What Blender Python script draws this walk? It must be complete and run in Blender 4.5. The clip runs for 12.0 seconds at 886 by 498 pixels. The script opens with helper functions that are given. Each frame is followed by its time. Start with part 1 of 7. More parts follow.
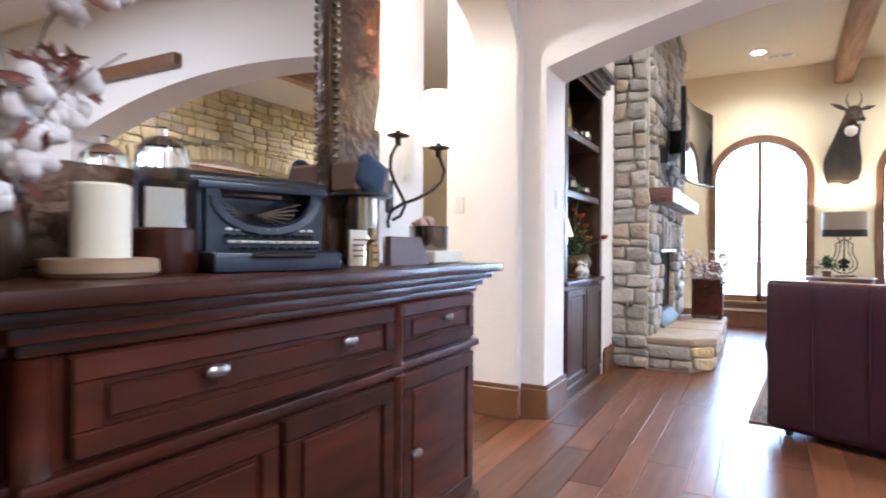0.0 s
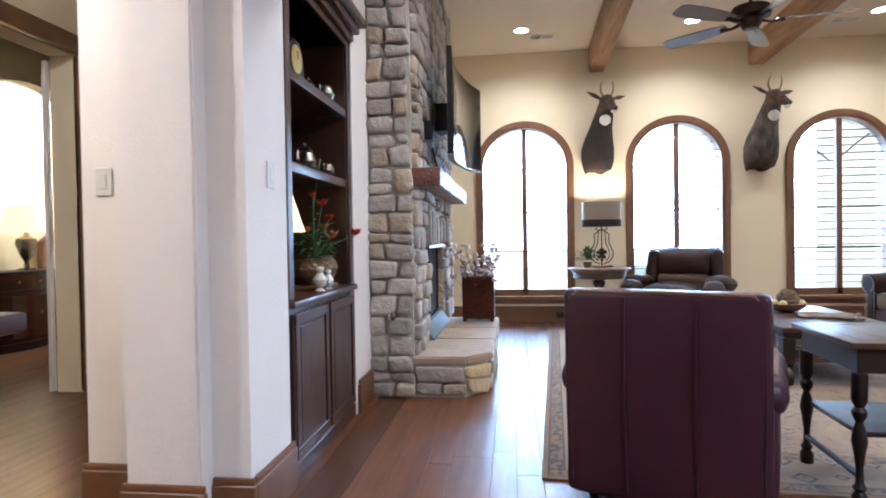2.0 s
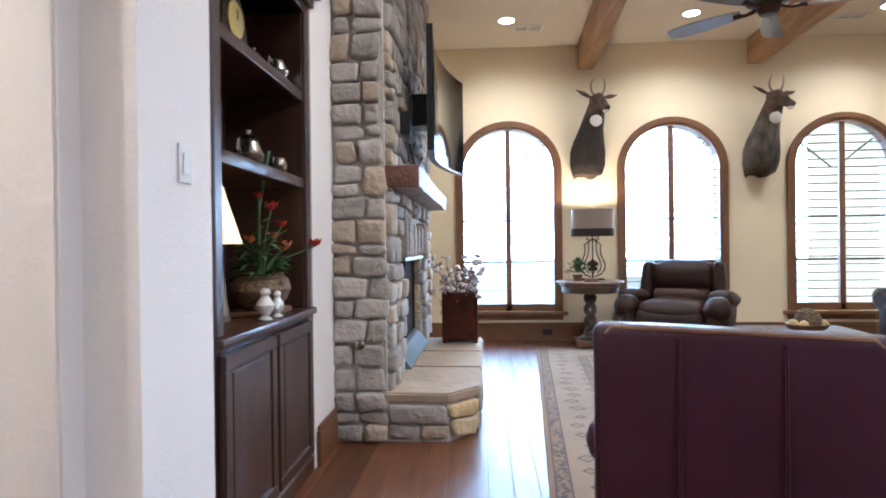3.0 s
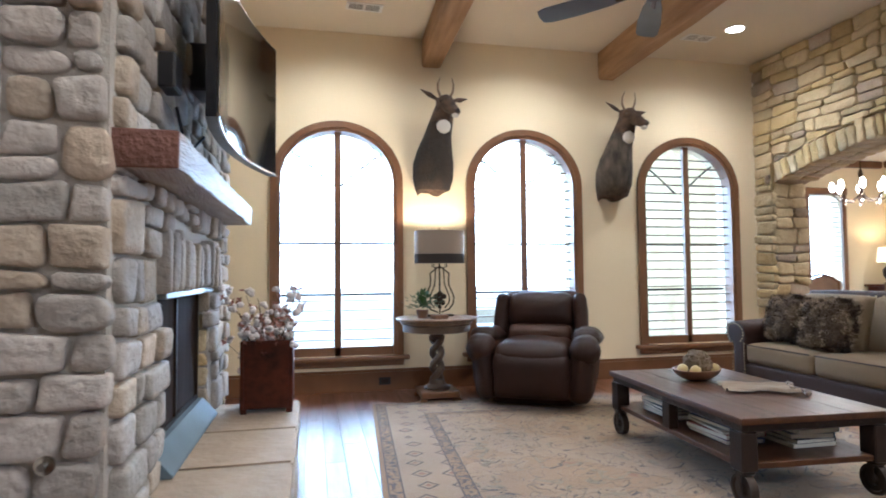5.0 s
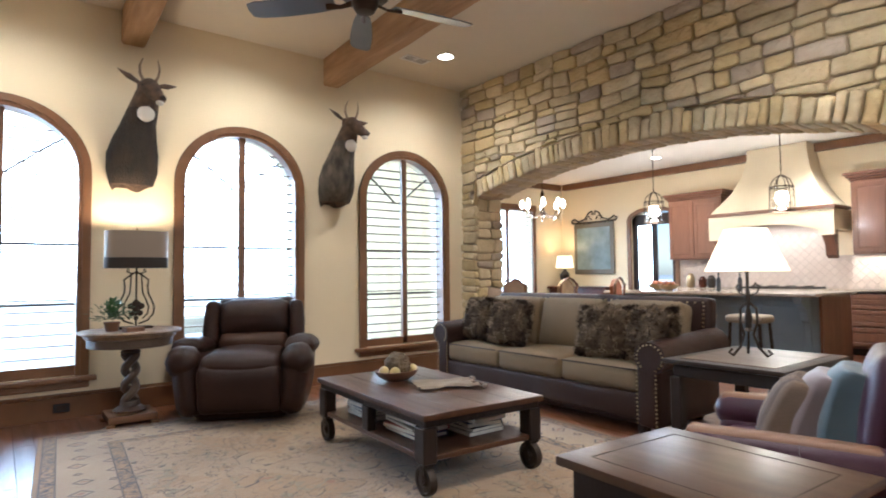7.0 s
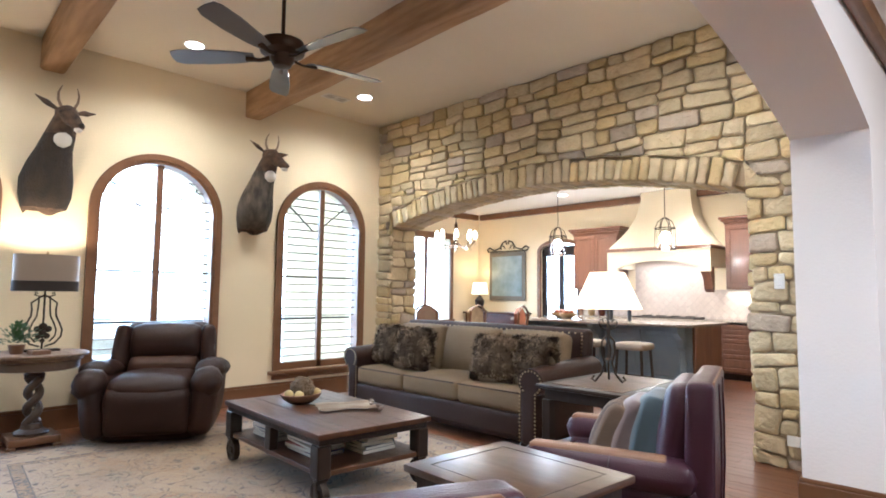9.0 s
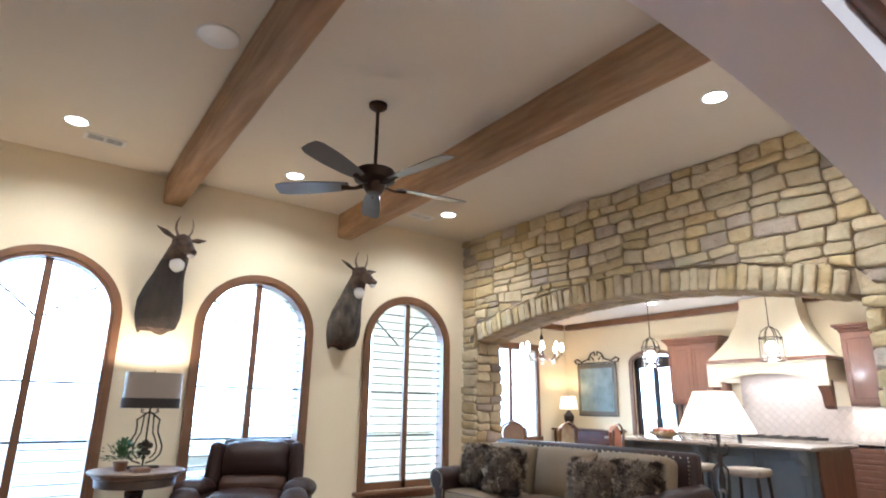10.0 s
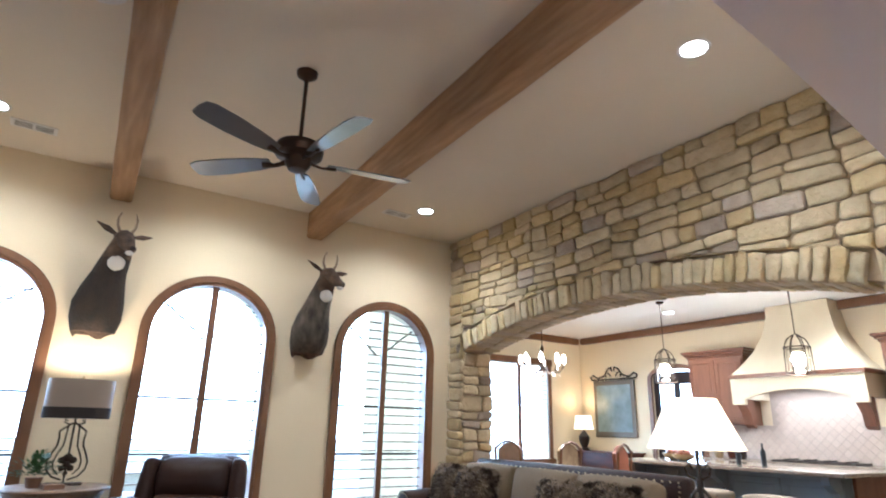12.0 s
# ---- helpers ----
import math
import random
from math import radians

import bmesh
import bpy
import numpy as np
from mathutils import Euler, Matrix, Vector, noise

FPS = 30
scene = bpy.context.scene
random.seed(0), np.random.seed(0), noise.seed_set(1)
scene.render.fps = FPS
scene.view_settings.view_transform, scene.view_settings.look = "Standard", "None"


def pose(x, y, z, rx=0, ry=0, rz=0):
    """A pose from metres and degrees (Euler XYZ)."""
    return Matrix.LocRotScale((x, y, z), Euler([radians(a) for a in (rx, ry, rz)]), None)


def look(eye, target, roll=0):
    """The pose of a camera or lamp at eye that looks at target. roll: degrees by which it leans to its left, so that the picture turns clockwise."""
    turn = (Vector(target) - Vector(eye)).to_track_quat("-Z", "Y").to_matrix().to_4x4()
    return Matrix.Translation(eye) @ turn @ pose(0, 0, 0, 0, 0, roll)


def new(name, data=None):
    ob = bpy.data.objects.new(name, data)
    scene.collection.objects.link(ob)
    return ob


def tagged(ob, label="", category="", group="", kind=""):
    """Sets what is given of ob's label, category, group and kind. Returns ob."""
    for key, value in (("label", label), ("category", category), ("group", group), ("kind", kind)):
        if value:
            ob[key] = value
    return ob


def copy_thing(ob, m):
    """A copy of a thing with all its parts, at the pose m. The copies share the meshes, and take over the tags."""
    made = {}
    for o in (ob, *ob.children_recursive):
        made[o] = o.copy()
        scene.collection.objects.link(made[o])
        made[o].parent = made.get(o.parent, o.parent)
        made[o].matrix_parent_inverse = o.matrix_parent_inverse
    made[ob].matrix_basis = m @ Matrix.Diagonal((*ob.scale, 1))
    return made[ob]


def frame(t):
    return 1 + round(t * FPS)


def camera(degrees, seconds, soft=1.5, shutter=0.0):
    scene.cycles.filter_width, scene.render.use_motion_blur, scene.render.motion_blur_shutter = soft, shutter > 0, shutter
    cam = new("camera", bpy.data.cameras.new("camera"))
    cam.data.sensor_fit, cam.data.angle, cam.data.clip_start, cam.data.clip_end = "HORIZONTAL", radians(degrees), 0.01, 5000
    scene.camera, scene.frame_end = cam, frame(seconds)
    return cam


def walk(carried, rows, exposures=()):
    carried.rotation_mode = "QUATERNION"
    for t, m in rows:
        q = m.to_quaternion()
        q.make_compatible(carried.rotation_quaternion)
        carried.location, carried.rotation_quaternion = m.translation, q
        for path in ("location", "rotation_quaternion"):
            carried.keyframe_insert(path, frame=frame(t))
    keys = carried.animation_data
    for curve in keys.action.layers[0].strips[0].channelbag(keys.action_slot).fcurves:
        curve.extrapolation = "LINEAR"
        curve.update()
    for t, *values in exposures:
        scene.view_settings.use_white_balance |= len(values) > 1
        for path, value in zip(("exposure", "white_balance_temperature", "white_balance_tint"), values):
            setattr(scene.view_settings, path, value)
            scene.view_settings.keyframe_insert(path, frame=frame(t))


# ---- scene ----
cam = camera(74.9, 12.0, soft=1.8, shutter=0.25)
PATH = [
    (0, (0.122, 0.063, 1.112), (-0.84, 1.817, 1.105), 0.4),
    (0.3, (0.123, 0.28, 1.093), (-0.665, 2.118, 1.087), -0.3),
    (0.5, (0.092, 0.379, 1.102), (-0.574, 2.264, 1.08), -0.2),
    (1, (0.087, 0.743, 1.112), (-0.416, 2.679, 1.083), -0.7),
    (1.5, (0.029, 1.109, 1.127), (-0.362, 3.07, 1.089), -0.7),
    (2, (-0.061, 1.501, 1.149), (-0.3, 3.486, 1.116), -0.9),
    (2.5, (-0.142, 1.91, 1.164), (-0.341, 3.9, 1.148), -0.7),
    (3, (-0.177, 2.188, 1.176), (-0.325, 4.183, 1.169), -0.7),
    (3.2, (-0.177, 2.348, 1.203), (-0.244, 4.347, 1.211), -0.8),
    (4.8, (-0.114, 3.445, 1.165), (0.22, 5.415, 1.253), -0.4),
    (5, (-0.126, 3.565, 1.176), (0.31, 5.516, 1.262), -0.5),
    (5.5, (-0.079, 3.76, 1.168), (0.56, 5.653, 1.255), -0.6),
    (6, (-0.002, 3.77, 1.175), (0.815, 5.593, 1.261), -0.6),
    (6.5, (0.082, 3.688, 1.182), (1.112, 5.4, 1.269), -0.6),
    (7, (0.126, 3.534, 1.194), (1.345, 5.118, 1.284), -0.6),
    (7.5, (0.14, 3.404, 1.185), (1.504, 4.864, 1.282), -0.5),
    (7.7, (0.146, 3.36, 1.177), (1.548, 4.783, 1.273), -0.6),
    (9.3, (-0.055, 3.044, 1.301), (1.324, 4.479, 1.501), 1.0),
    (9.5, (-0.068, 3.059, 1.305), (1.24, 4.542, 1.605), 0.9),
    (10, (-0.057, 3.083, 1.341), (1.089, 4.637, 1.865), 0.9),
    (10.5, (0.09, 3.163, 1.362), (1.125, 4.737, 2.034), 1.0),
    (11, (0.334, 3.255, 1.361), (1.285, 4.856, 2.091), 1.1),
    (11.5, (0.611, 3.277, 1.32), (1.563, 4.885, 2.035), 1.3),
    (12, (0.909, 3.223, 1.277), (1.936, 4.834, 1.868), 1.4),
]
walk(cam, [(t, look(eye, target, roll)) for t, eye, target, roll in PATH], [(0.0, 1.74, 4720, 9), (0.5, 1.72, 4680, 9), (2.0, 1.26, 4640, 9), (3.0, 1.24, 4680, 8), (5.0, 1.14, 4760, 7), (7.5, 1.1, 4980, 7), (9.5, 1.46, 4750, 7), (10.0, 1.32, 4600, 6), (10.5, 1.17, 4580, 6), (11.5, 1.25, 4580, 6), (12.0, 1.17, 4600, 6)])

# world: an even bright sky outside
world = bpy.data.worlds.new("world")
scene.world = world
world.use_nodes = True
wn = world.node_tree.nodes
sky = wn.new("ShaderNodeTexSky")
sky.sky_type = "NISHITA"
sky.sun_disc = False
sky.sun_elevation, sky.sun_rotation = radians(50), radians(150)
world.node_tree.links.new(sky.outputs[0], wn["Background"].inputs[0])
wn["Background"].inputs[1].default_value = 0.12
sun = new("sun", bpy.data.lights.new("sun", "SUN"))
sun.data.energy, sun.data.angle, sun.data.color = 1.2, radians(12), (1.0, 0.95, 0.87)
sun.matrix_world = look((0, -8, 14), (2, 2, 0))


def lamp(name, kind, place, watts, colour, size=0.1, aim=None, spot=120, shape2=None):
    ob = new(name, bpy.data.lights.new(name, kind))
    ob.data.energy, ob.data.color = watts, colour
    if kind == "AREA":
        ob.data.size = size
        if shape2:
            ob.data.shape, ob.data.size_y = "RECTANGLE", shape2
    else:
        ob.data.shadow_soft_size = size
    if kind == "SPOT":
        ob.data.spot_size, ob.data.spot_blend = radians(spot), 1.0
    ob.matrix_world = look(place, aim if aim else (place[0], place[1] + 1e-4, place[2] - 1))
    return ob


WARM = (1.0, 0.72, 0.42)
SOFT = (1.0, 0.83, 0.62)
# recessed ceiling cans
for cx, cy in ((0.08, 8.6), (2.06, 8.6), (4.09, 8.6), (3.96, 5.05), (1.98, 5.0), (0.08, 5.0)):
    lamp("can_light", "SPOT", (cx, cy, 3.63), 92, SOFT, 0.09, spot=156)
for cx, cy in ((7.0, 7.2), (7.0, 9.6), (9.2, 6.6), (9.2, 9.2), (6.6, 11.4)):
    lamp("can_light", "SPOT", (cx, cy, 3.15), 115, SOFT, 0.08, spot=140)
# added fill lamps, unseen and without fittings, that brighten foyer, hall and bedroom
lamp("foyer_fill", "AREA", (2.7, 0.9, 3.55), 92, (1.0, 0.88, 0.74), 1.2)
lamp("hall_fill", "POINT", (-2.7, 2.6, 2.9), 45, SOFT, 0.06)
lamp("bedroom_fill", "POINT", (-4.9, 8.2, 2.8), 80, SOFT, 0.08)

# ---- mesh tools ----
rng = random.Random(7)


def finish(bm, name, mat, smooth=35):
    bmesh.ops.recalc_face_normals(bm, faces=bm.faces)
    lim = radians(smooth)
    for f in bm.faces:
        f.smooth = True
    for e in bm.edges:
        if len(e.link_faces) == 2 and e.calc_face_angle(0.0) > lim:
            e.smooth = False
    me = bpy.data.meshes.new(name)
    bm.to_mesh(me)
    bm.free()
    me.materials.append(mat)
    return me


def part(name, bm, mat, parent=None, label="", smooth=35):
    ob = new(name, finish(bm, name, mat, smooth))
    if parent is not None:
        ob.parent = parent
    if label:
        ob["label"] = label
    return ob


def thing(name, m, label, category, group=""):
    ob = new(name)
    ob.empty_display_size = 0.1
    ob.matrix_basis = m
    return tagged(ob, label, category, group)


def solid(name, bm, mat, kind="structure", label="", smooth=35):
    return tagged(part(name, bm, mat, None, "", smooth), label, "", "", kind)


def box(bm, x0, x1, y0, y1, z0, z1, bev=0.0, seg=1):
    vs = [bm.verts.new((x, y, z)) for x in (x0, x1) for y in (y0, y1) for z in (z0, z1)]
    fs = [bm.faces.new([vs[i] for i in q]) for q in ((0, 1, 3, 2), (4, 6, 7, 5), (0, 4, 5, 1), (2, 3, 7, 6), (0, 2, 6, 4), (1, 5, 7, 3))]
    if bev > 0:
        es = list({e for f in fs for e in f.edges})
        bmesh.ops.bevel(bm, geom=es, offset=bev, segments=seg, profile=0.6, affect="EDGES")
    return bm


def B(x0, x1, y0, y1, z0, z1, bev=0.0, seg=1):
    return box(bmesh.new(), x0, x1, y0, y1, z0, z1, bev, seg)


def lathe(bm, prof, seg=20, cx=0.0, cy=0.0, cz=0.0, sx=1.0, sy=1.0):
    rings = []
    for r, z in prof:
        if r < 1e-5:
            rings.append([bm.verts.new((cx, cy, cz + z))])
        else:
            rings.append([bm.verts.new((cx + sx * r * math.cos(2 * math.pi * i / seg), cy + sy * r * math.sin(2 * math.pi * i / seg), cz + z)) for i in range(seg)])
    for a, b in zip(rings, rings[1:]):
        for i in range(seg):
            j = (i + 1) % seg
            if len(a) == 1 and len(b) > 1:
                bm.faces.new((a[0], b[i], b[j]))
            elif len(b) == 1 and len(a) > 1:
                bm.faces.new((a[i], a[j], b[0]))
            elif len(a) > 1:
                bm.faces.new((a[i], a[j], b[j], b[i]))
    for ring, flip in ((rings[0], True), (rings[-1], False)):
        if len(ring) > 1:
            bm.faces.new(ring[::-1] if flip else ring)
    return bm


def L(prof, seg=20, cx=0.0, cy=0.0, cz=0.0, sx=1.0, sy=1.0):
    return lathe(bmesh.new(), prof, seg, cx, cy, cz, sx, sy)


def tube(bm, pts, r, seg=8, flat=1.0):
    pts = [Vector(p) for p in pts]
    rad = r if isinstance(r, (list, tuple)) else [r] * len(pts)
    rings, up = [], None
    for i, p in enumerate(pts):
        d = (pts[min(i + 1, len(pts) - 1)] - pts[max(i - 1, 0)]).normalized()
        if up is None:
            up = d.orthogonal().normalized()
        up = (up - d * up.dot(d)).normalized()
        side = d.cross(up)
        rings.append([bm.verts.new(p + rad[i] * (math.cos(2 * math.pi * k / seg) * up + flat * math.sin(2 * math.pi * k / seg) * side)) for k in range(seg)])
    for a, b in zip(rings, rings[1:]):
        for k in range(seg):
            bm.faces.new((a[k], a[(k + 1) % seg], b[(k + 1) % seg], b[k]))
    bm.faces.new(rings[0][::-1])
    bm.faces.new(rings[-1])
    return bm


def T(pts, r, seg=8, flat=1.0):
    return tube(bmesh.new(), pts, r, seg, flat)


def prism(bm, poly, m, depth):
    """A polygon in the local xy plane, thickened along local z, placed by m."""
    a = [bm.verts.new(m @ Vector((x, y, 0))) for x, y in poly]
    b = [bm.verts.new(m @ Vector((x, y, depth))) for x, y in poly]
    n = len(poly)
    bm.faces.new(a[::-1])
    bm.faces.new(b)
    for i in range(n):
        bm.faces.new((a[i], a[(i + 1) % n], b[(i + 1) % n], b[i]))
    return bm


def cushion(bm, c, size, r, puff=(0, 0, 0), m=None, sag=0.0, n=5, rough=0.0):
    """A padded box: rounded edges of radius r, faces swollen by puff along x, y, z."""
    h = [s / 2 for s in size]
    grid = []
    for k in range(3):
        e = min(r / h[k], 0.95)
        inner = [-1 + e + (2 - 2 * e) * i / n for i in range(n + 1)]
        grid.append([-1, -1 + 0.3 * e] + inner + [1 - 0.3 * e, 1])
    made = {}

    def vert(p):
        key = tuple(round(q, 4) for q in p)
        if key not in made:
            v = Vector([p[k] * h[k] for k in range(3)])
            q = Vector([max(-(h[k] - r), min(h[k] - r, v[k])) for k in range(3)])
            d = v - q
            if d.length > 1e-7:
                v = q + d.normalized() * r
            for k in range(3):
                o = [p[j] for j in range(3) if j != k]
                v[k] += p[k] * puff[k] * (1 - o[0] ** 2) * (1 - o[1] ** 2)
            v[2] -= sag * (1 - p[0] ** 2) * (1 - p[1] ** 2)
            if rough:
                v += rough * noise.noise_vector(v * 9 + Vector(c))
            made[key] = bm.verts.new((m @ v if m else v) + Vector(c))
        return made[key]

    for k in range(3):
        i, j = [a for a in range(3) if a != k]
        for s in (-1, 1):
            for a0, a1 in zip(grid[i], grid[i][1:]):
                for b0, b1 in zip(grid[j], grid[j][1:]):
                    q = []
                    for a, b in ((a0, b0), (a1, b0), (a1, b1), (a0, b1)):
                        p = [0, 0, 0]
                        p[i], p[j], p[k] = a, b, s
                        q.append(vert(p))
                    bm.faces.new(q)
    return bm


def C(c, size, r, puff=(0, 0, 0), m=None, sag=0.0, n=5, rough=0.0):
    return cushion(bmesh.new(), c, size, r, puff, m, sag, n, rough)


def rot(rx=0, ry=0, rz=0):
    return pose(0, 0, 0, rx, ry, rz).to_3x3()


def arch_z(u, o):
    cu, hw, z0, zs, rise, power = o
    k = min(abs((u - cu) / hw), 1.0)
    return zs + rise * ((1 - k ** 2) if power == 1 else (1 - k ** power) ** (1 / power))


def arched_wall(bm, axis, u0, u1, z0, z1, t0, t1, openings, steps=28):
    """A wall along x or y, between t0 and t1 across, with arched openings (centre, half width, sill, spring, rise, power)."""
    def P(u, t, z):
        return (u, t, z) if axis == "x" else (t, u, z)

    def quad(a, b, c, d):
        bm.faces.new([bm.verts.new(p) for p in (a, b, c, d)])

    def slab(ua, ub, za0, za1, zb0, zb1):
        for t in (t0, t1):
            quad(P(ua, t, za0), P(ub, t, zb0), P(ub, t, zb1), P(ua, t, za1))
        quad(P(ua, t0, za0), P(ub, t0, zb0), P(ub, t1, zb0), P(ua, t1, za0))
        quad(P(ua, t0, za1), P(ub, t0, zb1), P(ub, t1, zb1), P(ua, t1, za1))

    edge = u0
    for o in sorted(openings):
        cu, hw, s0, zs, rise, power = o
        slab(edge, cu - hw, z0, z1, z0, z1)
        for u in (cu - hw, cu + hw):
            quad(P(u, t0, s0), P(u, t1, s0), P(u, t1, zs), P(u, t0, zs))
        us = [cu - hw * math.cos(math.pi * i / steps) for i in range(steps + 1)]
        for a, b in zip(us, us[1:]):
            slab(a, b, arch_z(a, o), z1, arch_z(b, o), z1)
        if s0 > z0:
            slab(cu - hw, cu + hw, z0, s0, z0, s0)
        edge = cu + hw
    slab(edge, u1, z0, z1, z0, z1)
    for u in (u0, u1):
        quad(P(u, t0, z0), P(u, t1, z0), P(u, t1, z1), P(u, t0, z1))
    bmesh.ops.remove_doubles(bm, verts=bm.verts, dist=1e-4)
    return bm


def W(*args):
    return arched_wall(bmesh.new(), *args)


# ---- materials ----
def mat(name, base, rough=0.5, other=None, scale=4.0, metal=0.0, bump=0.0, bscale=60.0, stretch=(1, 1, 1), per=0.0, coat=0.0, sheen=0.0, detail=6.0, mix=0.5, spec=0.5):
    """Two-colour grain at one scale, blotches at a second, fine relief, and a change from piece to piece."""
    m = bpy.data.materials.new(name)
    m.use_nodes = True
    t = m.node_tree
    n, k = t.nodes, t.links
    p = n["Principled BSDF"]
    p.inputs["Metallic"].default_value = metal
    p.inputs["Coat Weight"].default_value = coat
    p.inputs["Coat Roughness"].default_value = 0.12
    p.inputs["Sheen Weight"].default_value = sheen
    p.inputs["Specular IOR Level"].default_value = spec
    co, mp = n.new("ShaderNodeTexCoord"), n.new("ShaderNodeMapping")
    mp.inputs["Scale"].default_value = stretch
    info = n.new("ShaderNodeObjectInfo")
    add = n.new("ShaderNodeVectorMath")
    add.operation = "MULTIPLY_ADD"
    k.new(info.outputs["Random"], add.inputs[0])
    add.inputs[1].default_value = (31, 17, 23)
    k.new(co.outputs["Object"], add.inputs[2])
    k.new(add.outputs[0], mp.inputs["Vector"])
    a, b = n.new("ShaderNodeTexNoise"), n.new("ShaderNodeTexNoise")
    a.inputs["Scale"].default_value, a.inputs["Detail"].default_value = scale, detail
    b.inputs["Scale"].default_value, b.inputs["Detail"].default_value = scale * 0.22, 3
    k.new(mp.outputs[0], a.inputs["Vector"])
    k.new(mp.outputs[0], b.inputs["Vector"])
    ramp = n.new("ShaderNodeMapRange")
    ramp.inputs["From Min"].default_value, ramp.inputs["From Max"].default_value = 0.3, 0.7
    mean = n.new("ShaderNodeMath")
    mean.operation = "MULTIPLY_ADD"
    k.new(a.outputs["Fac"], mean.inputs[0])
    mean.inputs[1].default_value = mix
    half = n.new("ShaderNodeMath")
    half.operation = "MULTIPLY"
    half.inputs[1].default_value = 1 - mix
    k.new(b.outputs["Fac"], half.inputs[0])
    k.new(half.outputs[0], mean.inputs[2])
    k.new(mean.outputs[0], ramp.inputs["Value"])
    c = n.new("ShaderNodeMix")
    c.data_type = "RGBA"
    c.inputs["A"].default_value = (*base, 1)
    c.inputs["B"].default_value = (*(other or [x * 0.8 for x in base]), 1)
    k.new(ramp.outputs[0], c.inputs["Factor"])
    hue = n.new("ShaderNodeHueSaturation")
    val = n.new("ShaderNodeMapRange")
    val.inputs["To Min"].default_value, val.inputs["To Max"].default_value = 1 - per, 1 + per
    k.new(info.outputs["Random"], val.inputs["Value"])
    k.new(val.outputs[0], hue.inputs["Value"])
    k.new(c.outputs["Result"], hue.inputs["Color"])
    k.new(hue.outputs[0], p.inputs["Base Color"])
    rr = n.new("ShaderNodeMapRange")
    rr.inputs["To Min"].default_value, rr.inputs["To Max"].default_value = max(rough - 0.07, 0.02), min(rough + 0.1, 1)
    k.new(a.outputs["Fac"], rr.inputs["Value"])
    k.new(rr.outputs[0], p.inputs["Roughness"])
    if bump:
        f, bp = n.new("ShaderNodeTexNoise"), n.new("ShaderNodeBump")
        f.inputs["Scale"].default_value, f.inputs["Detail"].default_value = bscale, 4
        k.new(mp.outputs[0], f.inputs["Vector"])
        k.new(f.outputs["Fac"], bp.inputs["Height"])
        bp.inputs["Strength"].default_value, bp.inputs["Distance"].default_value = bump, 0.02
        k.new(bp.outputs[0], p.inputs["Normal"])
    return m


def glow(name, colour, strength, base=None):
    m = bpy.data.materials.new(name)
    m.use_nodes = True
    p = m.node_tree.nodes["Principled BSDF"]
    p.inputs["Base Color"].default_value = (*(base or colour), 1)
    p.inputs["Emission Color"].default_value = (*colour, 1)
    p.inputs["Emission Strength"].default_value = strength
    return m


def glass(name, tint=(1, 1, 1), rough=0.0):
    m = bpy.data.materials.new(name)
    m.use_nodes = True
    p = m.node_tree.nodes["Principled BSDF"]
    p.inputs["Base Color"].default_value = (*tint, 1)
    p.inputs["Transmission Weight"].default_value = 1
    p.inputs["Roughness"].default_value = rough
    p.inputs["IOR"].default_value = 1.45
    return m


M_wall = mat("cream_plaster", (0.76, 0.645, 0.44), 0.85, (0.71, 0.60, 0.405), 1.4, bump=0.12, bscale=70)
# the foyer daylight's whitish cast is put into this plaster colour
M_white = mat("daylit_pale_plaster", (0.80, 0.75, 0.72), 0.85, (0.76, 0.71, 0.68), 1.4, bump=0.12, bscale=70)
M_ceil = mat("tan_ceiling_paint", (0.69, 0.61, 0.48), 0.9, (0.64, 0.56, 0.43), 1.0, bump=0.1, bscale=60)
M_kceil = mat("white_ceiling_paint", (0.78, 0.75, 0.70), 0.9, (0.74, 0.71, 0.66), 1.0)
M_trim = mat("stained_trim_wood", (0.19, 0.085, 0.033), 0.38, (0.11, 0.048, 0.018), 5, stretch=(1, 1, 1), bump=0.05, bscale=90, coat=0.2)
M_casing = mat("casing_wood", (0.20, 0.095, 0.040), 0.4, (0.12, 0.055, 0.022), 6, bump=0.05, coat=0.15)
M_beam = mat("rough_sawn_beam", (0.54, 0.33, 0.155), 0.7, (0.23, 0.115, 0.047), 3.4, bump=0.9, bscale=30, stretch=(6, 0.6, 6), detail=10)
M_plank = mat("hand_scraped_plank", (0.160, 0.058, 0.023), 0.34, (0.078, 0.030, 0.013), 3.0, bump=0.006, bscale=5, stretch=(7, 0.7, 1), per=0.34, coat=0.12, detail=9)
M_gap = mat("floor_joint", (0.02, 0.01, 0.006), 0.8)
M_stone = mat("limestone", (0.60, 0.49, 0.295), 0.88, (0.40, 0.31, 0.175), 7, bump=0.9, bscale=26, per=0.16, detail=9)
M_stone_y = mat("honey_limestone", (0.58, 0.45, 0.23), 0.88, (0.42, 0.315, 0.15), 7, bump=0.9, bscale=26, per=0.16, detail=9)
M_stone_g = mat("grey_limestone", (0.42, 0.375, 0.325), 0.88, (0.29, 0.255, 0.22), 7, bump=0.9, bscale=26, per=0.24, detail=9)
M_stone_p = mat("tan_fieldstone", (0.44, 0.36, 0.27), 0.88, (0.30, 0.235, 0.165), 7, bump=0.9, bscale=26, per=0.18, detail=9)
M_mortar = mat("mortar", (0.40, 0.31, 0.19), 0.95, (0.29, 0.215, 0.13), 12, bump=0.5, bscale=50)
M_mortar_p = mat("pale_mortar", (0.46, 0.42, 0.36), 0.95, (0.38, 0.34, 0.29), 12, bump=0.5, bscale=50)
